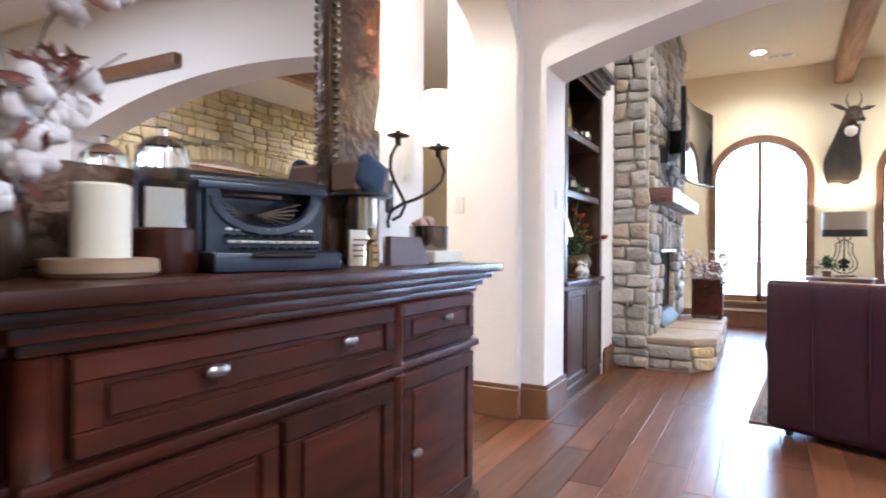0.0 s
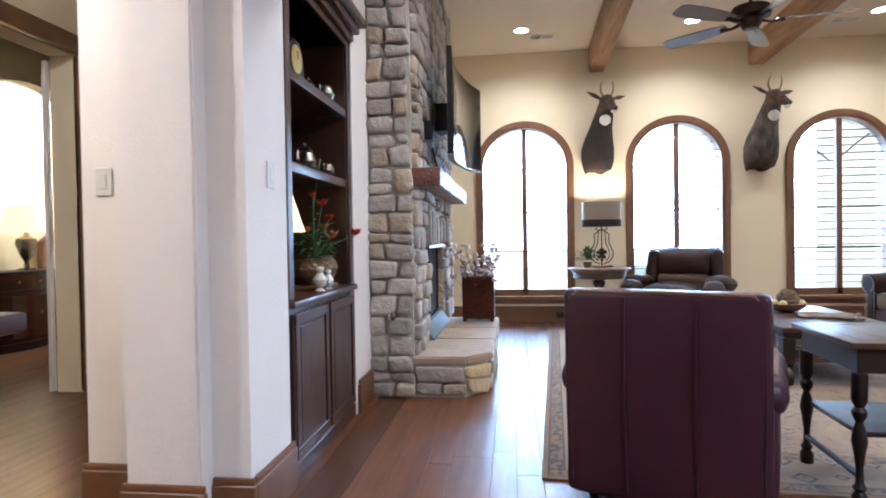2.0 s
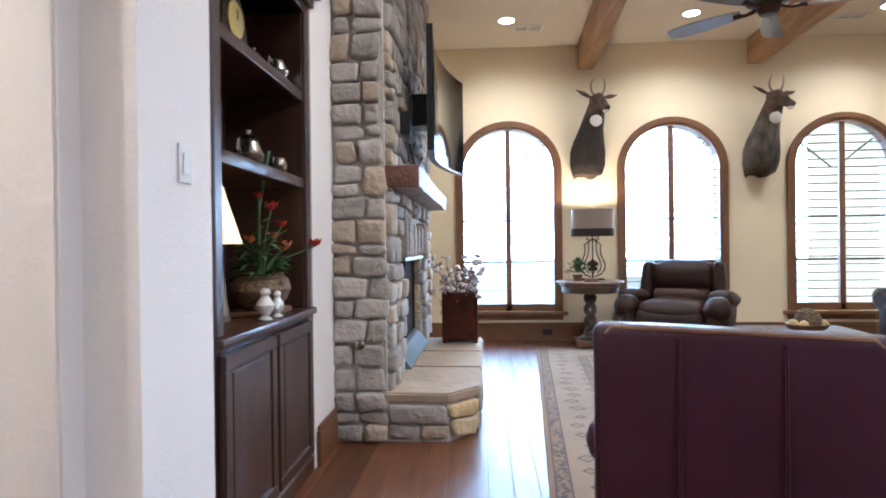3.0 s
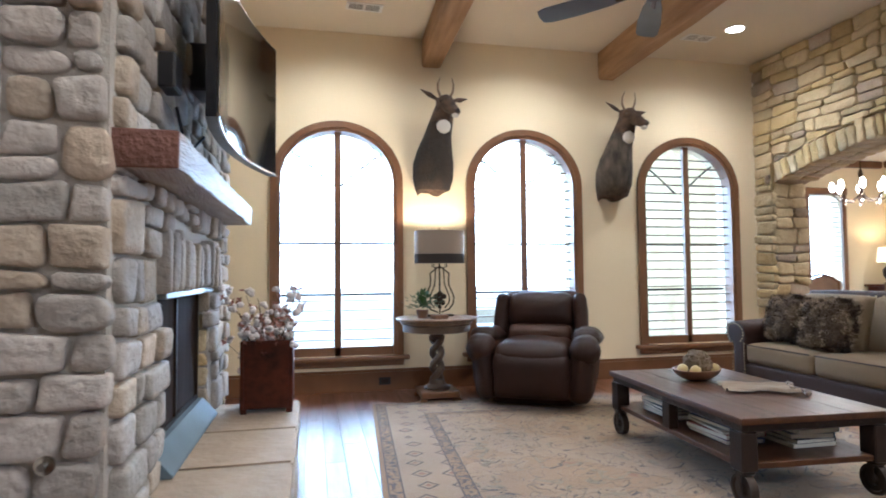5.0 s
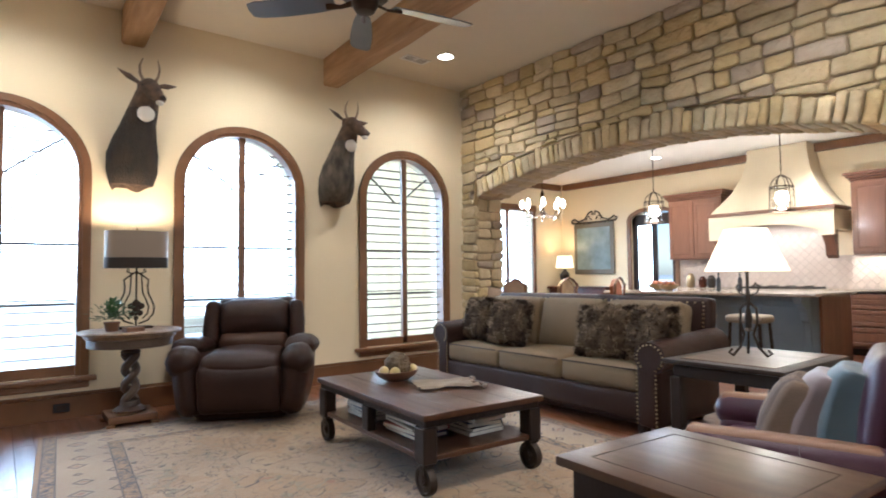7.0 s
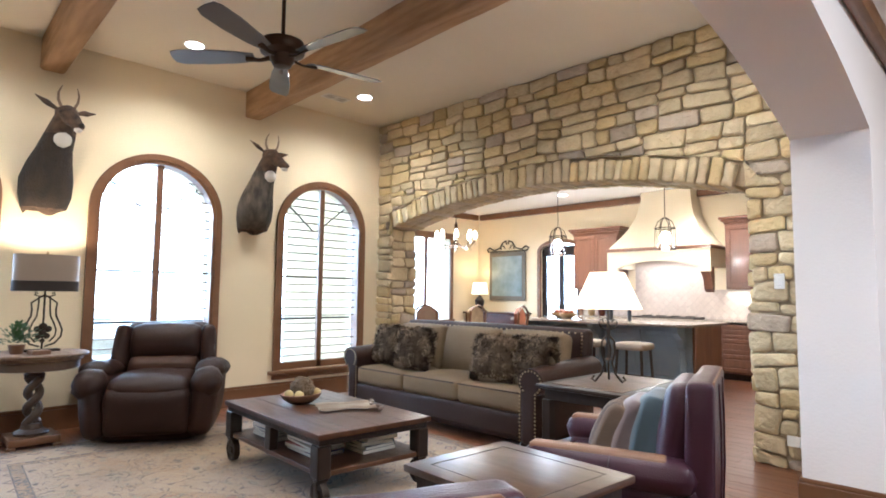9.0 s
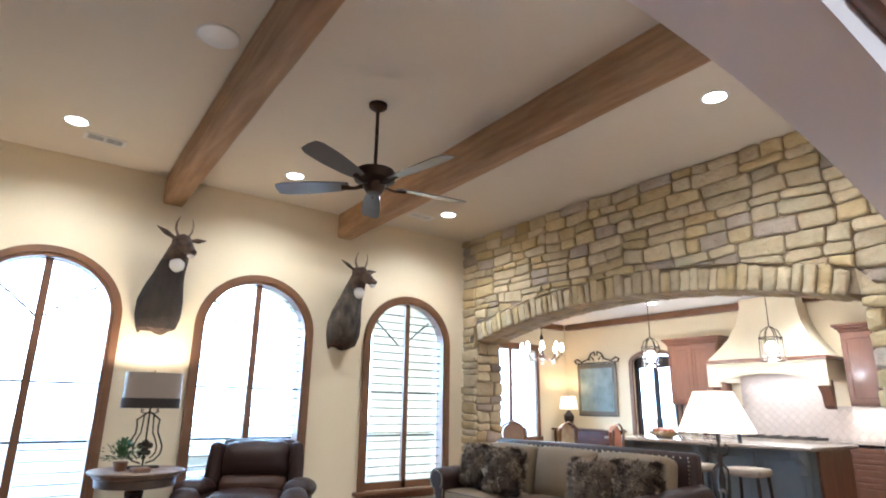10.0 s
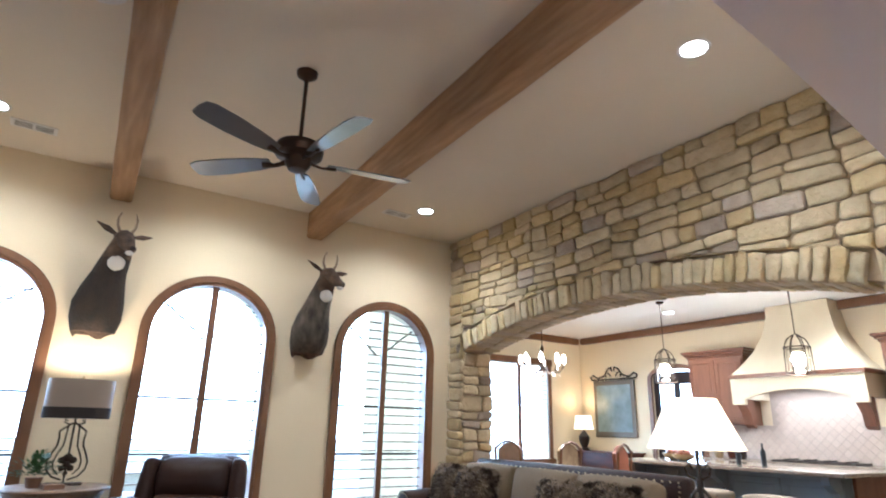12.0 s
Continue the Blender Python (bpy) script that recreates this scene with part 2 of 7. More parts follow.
M_gold_shade = glow("lit_golden_shade", (1.0, 0.62, 0.22), 0.8, (0.7, 0.5, 0.25))
M_slab = mat("hearth_slab", (0.41, 0.31, 0.21), 0.75, (0.28, 0.21, 0.145), 5, bump=0.5, bscale=18)
M_endgrain = mat("sawn_end_grain", (0.17, 0.075, 0.05), 0.8, (0.10, 0.042, 0.028), 14, bump=0.6, bscale=50)
# weathered wood, with the window glare on its front put into the pale base
M_mantel = mat("weathered_daylit_mantel", (0.42, 0.35, 0.285), 0.42, (0.20, 0.125, 0.08), 4, bump=0.7, bscale=22, stretch=(5, 0.7, 5), detail=9)
M_dark = mat("dark_cherry_wood", (0.085, 0.019, 0.008), 0.33, (0.010, 0.003, 0.0018), 3.4, bump=0.05, bscale=60, stretch=(5, 1.0, 6), coat=0.06, detail=10, spec=0.2)
M_book = mat("walnut_cabinet", (0.060, 0.024, 0.012), 0.36, (0.028, 0.011, 0.006), 4, bump=0.05, stretch=(5, 5, 0.8), coat=0.25)
M_kwood = mat("kitchen_cabinet_wood", (0.17, 0.07, 0.034), 0.4, (0.10, 0.04, 0.02), 5, stretch=(5, 5, 0.7), coat=0.15)
M_black = mat("black_stained_wood", (0.014, 0.009, 0.007), 0.4, (0.026, 0.014, 0.009), 6, bump=0.08, spec=0.25)
M_table = mat("table_top_wood", (0.080, 0.033, 0.014), 0.34, (0.028, 0.012, 0.006), 4, bump=0.12, stretch=(5, 0.8, 1), detail=9, spec=0.28)
M_leather = mat("oxblood_leather", (0.046, 0.014, 0.025), 0.34, (0.022, 0.008, 0.014), 2.2, bump=0.14, bscale=160, spec=0.3)
M_leather_b = mat("brown_leather", (0.034, 0.016, 0.011), 0.45, (0.017, 0.008, 0.006), 2.4, bump=0.2, bscale=140, spec=0.2)
M_lumbar = mat("mid_brown_leather", (0.060, 0.028, 0.016), 0.5, (0.036, 0.016, 0.010), 3, bump=0.2, bscale=140, spec=0.2)
M_worn = mat("rubbed_leather_edge", (0.20, 0.10, 0.05), 0.45, (0.10, 0.04, 0.02), 4, bump=0.15, bscale=120)
M_fabric = mat("taupe_chenille", (0.185, 0.130, 0.075), 0.95, (0.14, 0.097, 0.055), 3, bump=0.5, bscale=240, spec=0.15)
M_fur = mat("fur_pillow", (0.13, 0.09, 0.058), 1.0, (0.012, 0.008, 0.006), 11, bump=1.0, bscale=60, detail=10, spec=0.1)
M_iron = mat("wrought_iron", (0.028, 0.022, 0.018), 0.5, (0.05, 0.035, 0.025), 20, metal=0.7, bump=0.15)
M_bronze = mat("oil_rubbed_bronze", (0.040, 0.026, 0.018), 0.42, (0.06, 0.035, 0.02), 12, metal=0.8)
M_silver = mat("tarnished_silver", (0.42, 0.39, 0.34), 0.22, (0.24, 0.21, 0.17), 9, metal=1.0)
M_nail = mat("brass_nailhead", (0.40, 0.29, 0.16), 0.35, metal=1.0)
M_pl = mat("ivory_plastic", (0.74, 0.72, 0.68), 0.4)
# dark wood blades; grey-blue base carries part of the window reflection
M_fan = mat("fan_blade_sky_sheen", (0.07, 0.07, 0.075), 0.34, (0.045, 0.045, 0.05), 5, spec=1.0, coat=0.9)
M_screen = mat("black_screen_glass", (0.006, 0.006, 0.007), 0.06, spec=0.7)
M_plastic = mat("black_plastic", (0.012, 0.012, 0.014), 0.3)
M_furl = mat("fur_tip_light", (0.28, 0.21, 0.14), 1.0, (0.18, 0.13, 0.085), 9, spec=0.1)
M_furd = mat("fur_dark", (0.012, 0.009, 0.008), 1.0, (0.03, 0.02, 0.015), 9, spec=0.1)
# near-black brown for firebox, planter filling, socket and vent slots
M_firebox = mat("blackish_brown", (0.022, 0.015, 0.012), 0.8, (0.04, 0.025, 0.018), 8, bump=0.3)
M_leaf = mat("green_leaf", (0.055, 0.12, 0.028), 0.5, (0.03, 0.07, 0.018), 12, per=0.25)
M_shade = glow("lit_linen_shade", (1.0, 0.76, 0.44), 1.2, (0.70, 0.52, 0.30))
M_bulb = glow("lit_can_lens", (1.0, 0.86, 0.66), 14.0)
M_paper = mat("paper", (0.72, 0.68, 0.58), 0.8, (0.62, 0.57, 0.47), 9)
M_pane = glass("window_glass")
M_mirror = mat("mirror_silver", (0.88, 0.88, 0.86), 0.0, (0.88, 0.88, 0.86), metal=1.0)
for nd in M_mirror.node_tree.nodes:
    if nd.bl_idname == "ShaderNodeBsdfPrincipled":
        for lk in list(nd.inputs["Roughness"].links):
            M_mirror.node_tree.links.remove(lk)
        nd.inputs["Roughness"].default_value = 0.0

# ---- the setting ----
CEIL = 3.66
YN = 9.48          # living room's window wall
XE = 5.02          # stone wall's face
WIN = ((0.11, 0.575), (2.11, 0.575), (4.12, 0.575))
M_day = glow("overcast_daylight", (0.78, 0.91, 1.0), 8.5)
M_ground = mat("pale_patio_paving", (0.50, 0.47, 0.42), 0.9, (0.40, 0.38, 0.33), 2.0, bump=0.2)

bm = bmesh.new()
for a, b in (((-300, 12.5), (300, 400)), ((-300, 9.8), (4.9, 12.5)), ((10.6, 9.8), (300, 12.5))):
    bm.faces.new([bm.verts.new(p) for p in ((a[0], a[1], -0.12), (b[0], a[1], -0.12), (b[0], b[1], -0.12), (a[0], b[1], -0.12))])
solid("ground", bm, M_ground, label="pale paved yard outside the windows")
bm = bmesh.new()
bm.faces.new([bm.verts.new(p) for p in ((-70, 60, -2), (90, 60, -2), (90, 60, 55), (-70, 60, 55))])
solid("backdrop", bm, M_day, label="bright overcast sky outside the windows")

solid("floor", B(-9.1, 10.6, -3.2, 12.6, -0.2, -0.012), M_gap, label="subfloor under wooden planks")
solid("ceiling", B(-1.7, XE + 0.5, 3.6, YN + 0.3, CEIL, CEIL + 0.2), M_ceil, label="tan painted ceiling")
solid("ceiling_foyer", B(-1.7, 6.0, -3.4, 3.598, CEIL, CEIL + 0.2), M_white, label="pale painted foyer ceiling")
solid("ceiling_kitchen", B(XE + 0.5, 10.6, 3.6, 12.6, 3.2, 3.4), M_kceil, label="white painted kitchen ceiling")
solid("ceiling_hall", B(-9.2, -1.567, -3.4, 10.9, 3.05, 3.2), M_white, label="pale painted hall ceiling")

# window wall with three arched openings
ARCHED = [(cx, hw, 0.36, 2.12, 0.53, 2.0) for cx, hw in WIN]
solid("wall_north", W("x", -1.7, XE + 0.02, -0.1, CEIL, YN, YN + 0.26, ARCHED), M_wall, label="cream plastered wall with arched windows")
# west wall behind chimney and bookcase
solid("wall_west", B(-1.72, -1.56, 4.08, YN, -0.1, CEIL), M_wall, label="cream plastered wall beside the fireplace")
# wide arch from the foyer
ARCH_A = (1.475, 2.575, -0.1, 2.28, 0.42, 1)
solid("wall_south", W("x", -1.60, XE + 0.5, -0.1, CEIL, 3.67, 4.08, [ARCH_A], 40), M_white, label="pale plastered wall with a wide arch")
solid("wall_south_pilaster", B(-1.565, -1.26, 3.585, 3.668, -0.1, CEIL), M_white, label="pale plastered pilaster beside the arch")
# foyer's west wall with the small hall arch
ARCH_B = (2.99, 0.59, -0.1, 2.36, 0.34, 2.0)
solid("wall_foyer_west", W("y", -3.3, 3.583, -0.1, CEIL, -1.565, -1.27, [ARCH_B], 24), M_white, label="cream plastered wall with a small arch")
solid("wall_foyer_south", B(-1.6, 6.0, -3.4, -3.302, -0.1, CEIL), M_wall, label="cream plastered foyer wall")
solid("wall_foyer_east", W("y", -3.3, 3.66, -0.1, CEIL, 5.7, 5.9, [(0.4, 1.5, -0.1, 2.3, 0.4, 1)], 20), M_wall, label="cream plastered foyer wall")
# hall behind
solid("wall_hall_face", B(-1.88, -1.567, 3.77, 4.06, -0.1, 3.05), M_white, label="pale plastered end of the hall wall")
solid("wall_hall_north", B(-3.4, -1.72, 6.6, 6.75, -0.1, 3.05), M_wall)
solid("wall_hall_east", B(-1.86, -1.74, 4.062, 6.6, -0.1, 3.05), M_white)
solid("wall_hall_west", W("y", -1.0, 6.6, -0.1, 3.05, -3.62, -3.40, [(4.94, 0.69, -0.1, 2.62, 0.0, 2.0)], 8), M_wall, label="cream plastered hall wall with a bedroom doorway")
solid("wall_hall_end", B(-3.62, -3.40, 6.602, 10.6, -0.1, 3.05), M_wall)
solid("wall_hall_south", B(-3.4, -1.6, 1.2, 1.35, -0.1, 3.05), M_wall)
solid("wall_bedroom_arch", W("y", 3.0, 10.6, -0.1, 3.05, -4.75, -4.60, [(6.54, 0.60, -0.1, 2.36, 0.34, 2.0)], 20), mat("bedroom_paint", (0.62, 0.56, 0.40), 0.9), label="tan plastered arch in the bedroom")
solid("wall_bedroom_west", B(-6.15, -5.95, 3.0, 10.6, -0.1, 3.05), mat("bedroom_cream", (0.74, 0.68, 0.48), 0.9), label="cream painted bedroom wall")
solid("wall_bedroom_north", B(-8.9, -3.62, 10.6, 10.75, -0.1, 3.05), M_wall)
solid("wall_bedroom_south", B(-8.9, -3.62, 2.9, 3.0, -0.1, 3.05), M_wall)
bm = bmesh.new()
box(bm, -5.949, -5.85, 3.1, 10.5, 2.90, 3.049, 0.03, 2)
box(bm, -5.85, -4.76, 10.50, 10.599, 2.90, 3.048, 0.03, 2)
solid("crown_bedroom", bm, M_kceil, label="white crown moulding")

# kitchen and dining shell
solid("wall_kitchen_east", W("y", 3.6, 12.3, -0.1, 3.2, 10.3, 10.5, [(10.0, 0.48, -0.1, 2.25, 0.17, 2.0)], 12), M_wall, label="cream plastered kitchen wall")
solid("wall_dining_north", W("x", XE + 0.5, 10.5, -0.1, 3.2, 12.302, 12.5, [(8.55, 0.75, 0.75, 2.55, 0.0, 2.0)], 4), M_wall, label="cream plastered dining wall with a window")
solid("wall_dining_west", B(XE + 0.28, XE + 0.498, YN + 0.27, 12.5, -0.1, 3.4), M_stone, label="pale stone outside wall of the dining room")
solid("wall_kitchen_south", B(XE + 0.52, 10.3, 3.6, 3.75, -0.1, 3.2), M_wall)
solid("wall_kitchen_bulkhead", B(XE + 0.49, XE + 0.52, 3.76, 12.3, 3.2, CEIL + 0.2), M_wall)
for nm, a in (("crown_east", (10.20, 10.30, 3.76, 12.2)), ("crown_north", (XE + 0.5, 10.20, 12.2, 12.30))):
    bm = bmesh.new()
    box(bm, *a, 3.06, 3.198, 0.035, 2)
    solid(nm, bm, M_trim, label="dark stained crown moulding")

bm = bmesh.new()
box(bm, 2.2, 5.69, 3.585, 3.668, 2.80, 2.93, 0.03, 2)
solid("crown_foyer", bm, M_trim, label="dark stained crown moulding in the foyer")

# baseboards
def baseboard(x0, x1, y0, y1, h=0.22):
    bm = bmesh.new()
    box(bm, x0, x1, y0, y1, 0.0, h - 0.03, 0.004)
    box(bm, x0 + 0.004, x1 - 0.004, y0 + 0.004, y1 - 0.004, h - 0.03, h, 0.008, 2)
    solid("baseboard", bm, M_trim, label="tall stained wooden baseboard")


baseboard(-1.55, XE - 0.02, YN - 0.024, YN - 0.001)
baseboard(-1.588, -1.235, 3.56, 3.584)
baseboard(-1.258, -1.075, 3.645, 3.668)
baseboard(-1.098, -1.074, 3.67, 4.10)
baseboard(-1.588, -1.566, 3.586, 3.768)
baseboard(-1.90, -1.59, 3.745, 3.769)
baseboard(4.025, 4.048, 3.645, 4.10)
baseboard(4.077, XE - 0.03, 4.081, 4.104)
baseboard(-1.098, -1.074, 5.24, 5.60)
baseboard(-1.268, -1.245, 2.20, 2.40)
baseboard(10.28, 10.299, 10.55, 12.2, 0.15)

# hall doorway: stained casing
bm = bmesh.new()
for y0, y1 in ((4.13, 4.25), (5.63, 5.75)):
    box(bm, -3.43, -3.36, y0, y1, 0, 2.62, 0.012, 2)
box(bm, -3.44, -3.35, 4.11, 5.77, 2.62, 2.76, 0.015, 2)
tagged(part("door_1", bm, M_casing), "stained wooden casing of the bedroom doorway", "", "", "structure")
# white door leaf standing open inside the bedroom doorway
d1 = new("door_2")
tagged(d1, "white panelled bedroom door standing open", "", "", "structure")
part("door_leaf", B(-3.66, -3.624, 5.59, 5.63, 0.01, 2.58, 0.004), M_kceil, d1)

# ---- living room windows ----
def outline(cx, hw, z0, zs, rise, n=26):
    pts = [(cx - hw, z0)]
    for i in range(n + 1):
        a = math.pi * i / n
        pts.append((cx - hw * math.cos(a), zs + rise * math.sin(a)))
    return pts + [(cx + hw, z0)]


def ring(bm, out, inn, y0, y1):
    A = [[bm.verts.new((p[0], y, p[1])) for p in o] for o in (out, inn) for y in (y0, y1)]
    for i in range(len(out) - 1):
        j = i + 1
        for a, b in ((0, 2), (1, 3), (0, 1), (2, 3)):
            bm.faces.new((A[a][i], A[a][j], A[b][j], A[b][i]))
    for i in (0, -1):
        bm.faces.new((A[0][i], A[1][i], A[3][i], A[2][i]))


M_louver = mat("shutter_paint", (0.16, 0.10, 0.06), 0.5, (0.11, 0.07, 0.04), 6)
M_muntin = mat("window_muntin", (0.10, 0.08, 0.06), 0.5)
for i, (cx, hw) in enumerate(WIN):
    w = new("window_%d" % (i + 1))
    tagged(w, "tall arched window with stained wood casing and open shutters", "", "", "structure")
    bm = bmesh.new()
    ring(bm, outline(cx, hw + 0.085, 0.36, 2.12, 0.53 + 0.085), outline(cx, hw + 0.02, 0.36, 2.12, 0.55), YN - 0.035, YN - 0.001)
    ring(bm, outline(cx, hw + 0.03, 0.36, 2.12, 0.56), outline(cx, hw - 0.015, 0.36, 2.12, 0.515), YN - 0.022, YN + 0.12)
    part("window_frame", bm, M_casing, w)
    part("window_sill", B(cx - hw - 0.14, cx + hw + 0.14, YN - 0.085, YN + 0.10, 0.315, 0.358, 0.01, 2), M_casing, w)
    part("apron", B(cx - hw - 0.09, cx + hw + 0.09, YN - 0.03, YN - 0.001, 0.255, 0.314, 0.006), M_casing, w)
    part("mullion", B(cx - 0.035, cx + 0.035, YN + 0.02, YN + 0.075, 0.36, 2.63, 0.006), M_casing, w)
    bm = bmesh.new()
    box(bm, cx - hw + 0.01, cx + hw - 0.01, YN + 0.02, YN + 0.07, 0.36, 0.45, 0.006)
    part("bottom_rail", bm, M_casing, w)
    bm = bmesh.new()
    for z in (0.97, 1.50):
        box(bm, cx - hw, cx + hw, YN + 0.17, YN + 0.20, z - 0.012, z + 0.012)
    for s in (-1, 1):
        tube(bm, [(cx + s * 0.03, YN + 0.185, 2.10), (cx + s * 0.30, YN + 0.185, 2.33), (cx + s * 0.46, YN + 0.185, 2.45)], 0.011, 6)
    part("muntin", bm, M_muntin, w)
    louvre = None
    z = 0.52
    while z < 2.56:
        k = 1.0 if z < 2.12 else math.sqrt(max(1 - ((z - 2.12) / 0.50) ** 2, 0.02))
        for s in (-1, 1):
            a, b = sorted((cx + s * 0.045, cx + s * max(hw * k - 0.025, 0.07)))
            part("louvre", B(a, b, YN + 0.035, YN + 0.075, z - 0.0055, z + 0.0055, 0.002), M_louver, w)
        z += 0.098
    bm = bmesh.new()
    prism(bm, outline(cx, hw - 0.01, 0.40, 2.12, 0.51, 16), Matrix(((1, 0, 0, 0), (0, 0, 1, YN + 0.21), (0, 1, 0, 0), (0, 0, 0, 1))), 0.006)
    g = part("pane", bm, M_pane, w)
    g.visible_shadow = False

# dining window
w = tagged(new("window_4"), "dining room window with stained casing and shutters", "", "", "structure")
bm = bmesh.new()
for x0, x1 in ((7.70, 7.80), (8.505, 8.595), (9.30, 9.40)):
    box(bm, x0, x1, 12.25, 12.301, 0.65, 2.65, 0.01)
box(bm, 7.68, 9.42, 12.24, 12.301, 2.55, 2.68, 0.01)
box(bm, 7.66, 9.44, 12.22, 12.301, 0.66, 0.75, 0.01)
part("window_frame", bm, M_casing, w)
for k in range(20):
    part("louvre", B(7.8, 9.3, 12.32, 12.38, 0.80 + 0.09 * k, 0.808 + 0.09 * k), M_louver, w)
# kitchen door to the porch, dark framed glass
w = tagged(new("door_3"), "arched dark-framed glass door to the porch", "", "", "structure")
bm = bmesh.new()
for y0, y1 in ((9.52, 9.62), (9.95, 10.05), (10.38, 10.48)):
    box(bm, 10.33, 10.40, y0, y1, 0, 2.35, 0.008)
box(bm, 10.33, 10.40, 9.52, 10.48, 0, 0.25, 0.008)
box(bm, 10.33, 10.40, 9.52, 10.48, 2.14, 2.36, 0.008)
part("door_frame", bm, M_black, w)
bm = bmesh.new()
ring(bm, outline(10.0, 0.56, 0.0, 2.25, 0.25, 16), outline(10.0, 0.48, 0.0, 2.25, 0.17, 16), 10.26, 10.30)
for v in bm.verts:
    v.co.x, v.co.y = v.co.y, v.co.x
part("door_casing", bm, M_casing, w)

# ---- beams ----
for x0 in (0.985, 3.01):
    bm = bmesh.new()
    n = 28
    ys = [4.085 + (YN - 0.004 - 4.085) * k / n for k in range(n + 1)]
    rings = []
    for y in ys:
        j = [0.006 * noise.noise(Vector((x0 * 7 + q, y * 2.2, q))) for q in range(8)]
        xs, x0 = x0, x0 - 0.035 * (YN - y)
        rings.append([bm.verts.new(p) for p in ((x0 + j[0], y, CEIL - 0.002), (x0 + j[1], y, 3.375), (x0 + 0.02 + j[2], y, 3.355 + j[3]), (x0 + 0.18 + j[4], y, 3.355 + j[5]), (x0 + 0.20 + j[6], y, 3.375), (x0 + 0.20 + j[7], y, CEIL - 0.002))])
        x0 = xs
    for a, b in zip(rings, rings[1:]):
        for q in range(5):
            bm.faces.new((a[q], a[q + 1], b[q + 1], b[q]))
    bm.faces.new(rings[0])
    bm.faces.new(rings[-1])
    tagged(part("ceiling_beam", bm, M_beam, None, "", 60), "rough-sawn honey-brown wooden ceiling beam", "beam", "ceiling beams")
# unseen slab added over all rooms, blocking sun and high sky
solid("roof", B(-8.0, 11.2, -4.0, 13.2, 4.0, 4.2), M_kceil, label="unseen roof slab with overhang that shuts out sky light")

# ---- foyer ----
def panel_front(parent, name, x, y0, y1, z0, z1, mat_, out=0.02, knob=None, label=""):
    """A framed door or drawer front on a face that looks along +x, with a raised panel."""
    o = part(name, B(x, x + out, y0, y1, z0, z1, 0.004), mat_, parent, label)
    f = min(0.055, 0.26 * (z1 - z0))
    bm = bmesh.new()
    for a in ((y0, y1, z0, z0 + f), (y0, y1, z1 - f, z1), (y0, y0 + f, z0 + f, z1 - f), (y1 - f, y1, z0 + f, z1 - f)):
        box(bm, x + out, x + out + 0.012, *a, 0.004)
    part("frame", bm, mat_, o)
    part("raised_panel", B(x + out, x + out + 0.008, y0 + f + 0.012, y1 - f - 0.012, z0 + f + 0.012, z1 - f - 0.012, 0.006), mat_, o)
    for ky, kz in knob or ():
        part("knob", L([(0, 0), (0.008, 0), (0.008, 0.012), (0.024, 0.018), (0.026, 0.026), (0.016, 0.034), (0, 0.036)], 14, 0, 0, 0, 0.62, 1.1), M_pewter, o).matrix_basis = pose(x + out + 0.012, ky, kz, 0, 90, 0)
    return o


M_pewter = mat("antique_pewter", (0.30, 0.27, 0.24), 0.35, metal=1.0)
sb = thing("sideboard", pose(0.05, -0.09, 0), "long dark cherry sideboard with panelled drawers and doors", "sideboard")
bm = bmesh.new()
box(bm, -1.312, -0.985, -0.04, 2.33, 0.10, 0.93, 0.004)
part("body", bm, M_dark, sb)
part("centre_body", B(-0.985, -0.955, 0.64, 1.70, 0.10, 0.93, 0.004), M_dark, sb)
for k, (z0, z1, o) in enumerate(((0.93, 0.955, 0.0), (0.955, 0.985, 0.022), (0.985, 1.012, 0.05), (1.012, 1.045, 0.085))):
    nm = "top" if k == 3 else "moulding"
    part(nm, B(-1.312, -0.965 + o, -0.05 - o, 2.34 + o, z0, z1, 0.008, 2), M_dark, sb)
    part(nm, B(-1.25, -0.935 + o, 0.62 - o, 1.72 + o, z0 + 0.0007, z1 + 0.0007, 0.008, 2), M_dark, sb)
bm = bmesh.new()
box(bm, -1.312, -0.955, -0.06, 2.35, 0.705, 0.732, 0.008, 2)
box(bm, -1.312, -0.925, 0.62, 1.72, 0.706, 0.733, 0.008, 2)
part("ledge", bm, M_dark, sb)
bm = bmesh.new()
box(bm, -1.312, -0.95, -0.06, 2.35, 0, 0.10, 0.01, 2)
box(bm, -1.26, -0.92, 0.62, 1.72, 0, 0.101, 0.01, 2)
part("plinth", bm, M_dark, sb)
for y0, y1, x, kn in ((0.70, 1.66, -0.955, ((0.97, 0.855), (1.41, 0.855))), (1.76, 2.29, -0.985, ((2.03, 0.855),)), (0.0, 0.58, -0.985, ((0.3, 0.855),))):
    panel_front(sb, "drawer", x, y0, y1, 0.748, 0.925, M_dark, knob=kn)
for y0, y1, x, k in ((0.70, 1.17, -0.955, 1.13), (1.19, 1.66, -0.955, 1.23), (1.76, 2.29, -0.985, 1.81), (0.0, 0.58, -0.985, 0.52)):
    panel_front(sb, "door", x, y0, y1, 0.13, 0.69, M_dark, knob=((k, 0.42),))
M_hinge = mat("dull_brass_hinge", (0.20, 0.16, 0.12), 0.4, metal=1.0)
for y, x in ((0.69, -0.945), (1.665, -0.945), (2.305, -0.975)):
    for z in (0.22, 0.60):
        part("hinge", T([(x, y, z - 0.035), (x, y, z + 0.035)], 0.009, 8), M_hinge, sb)
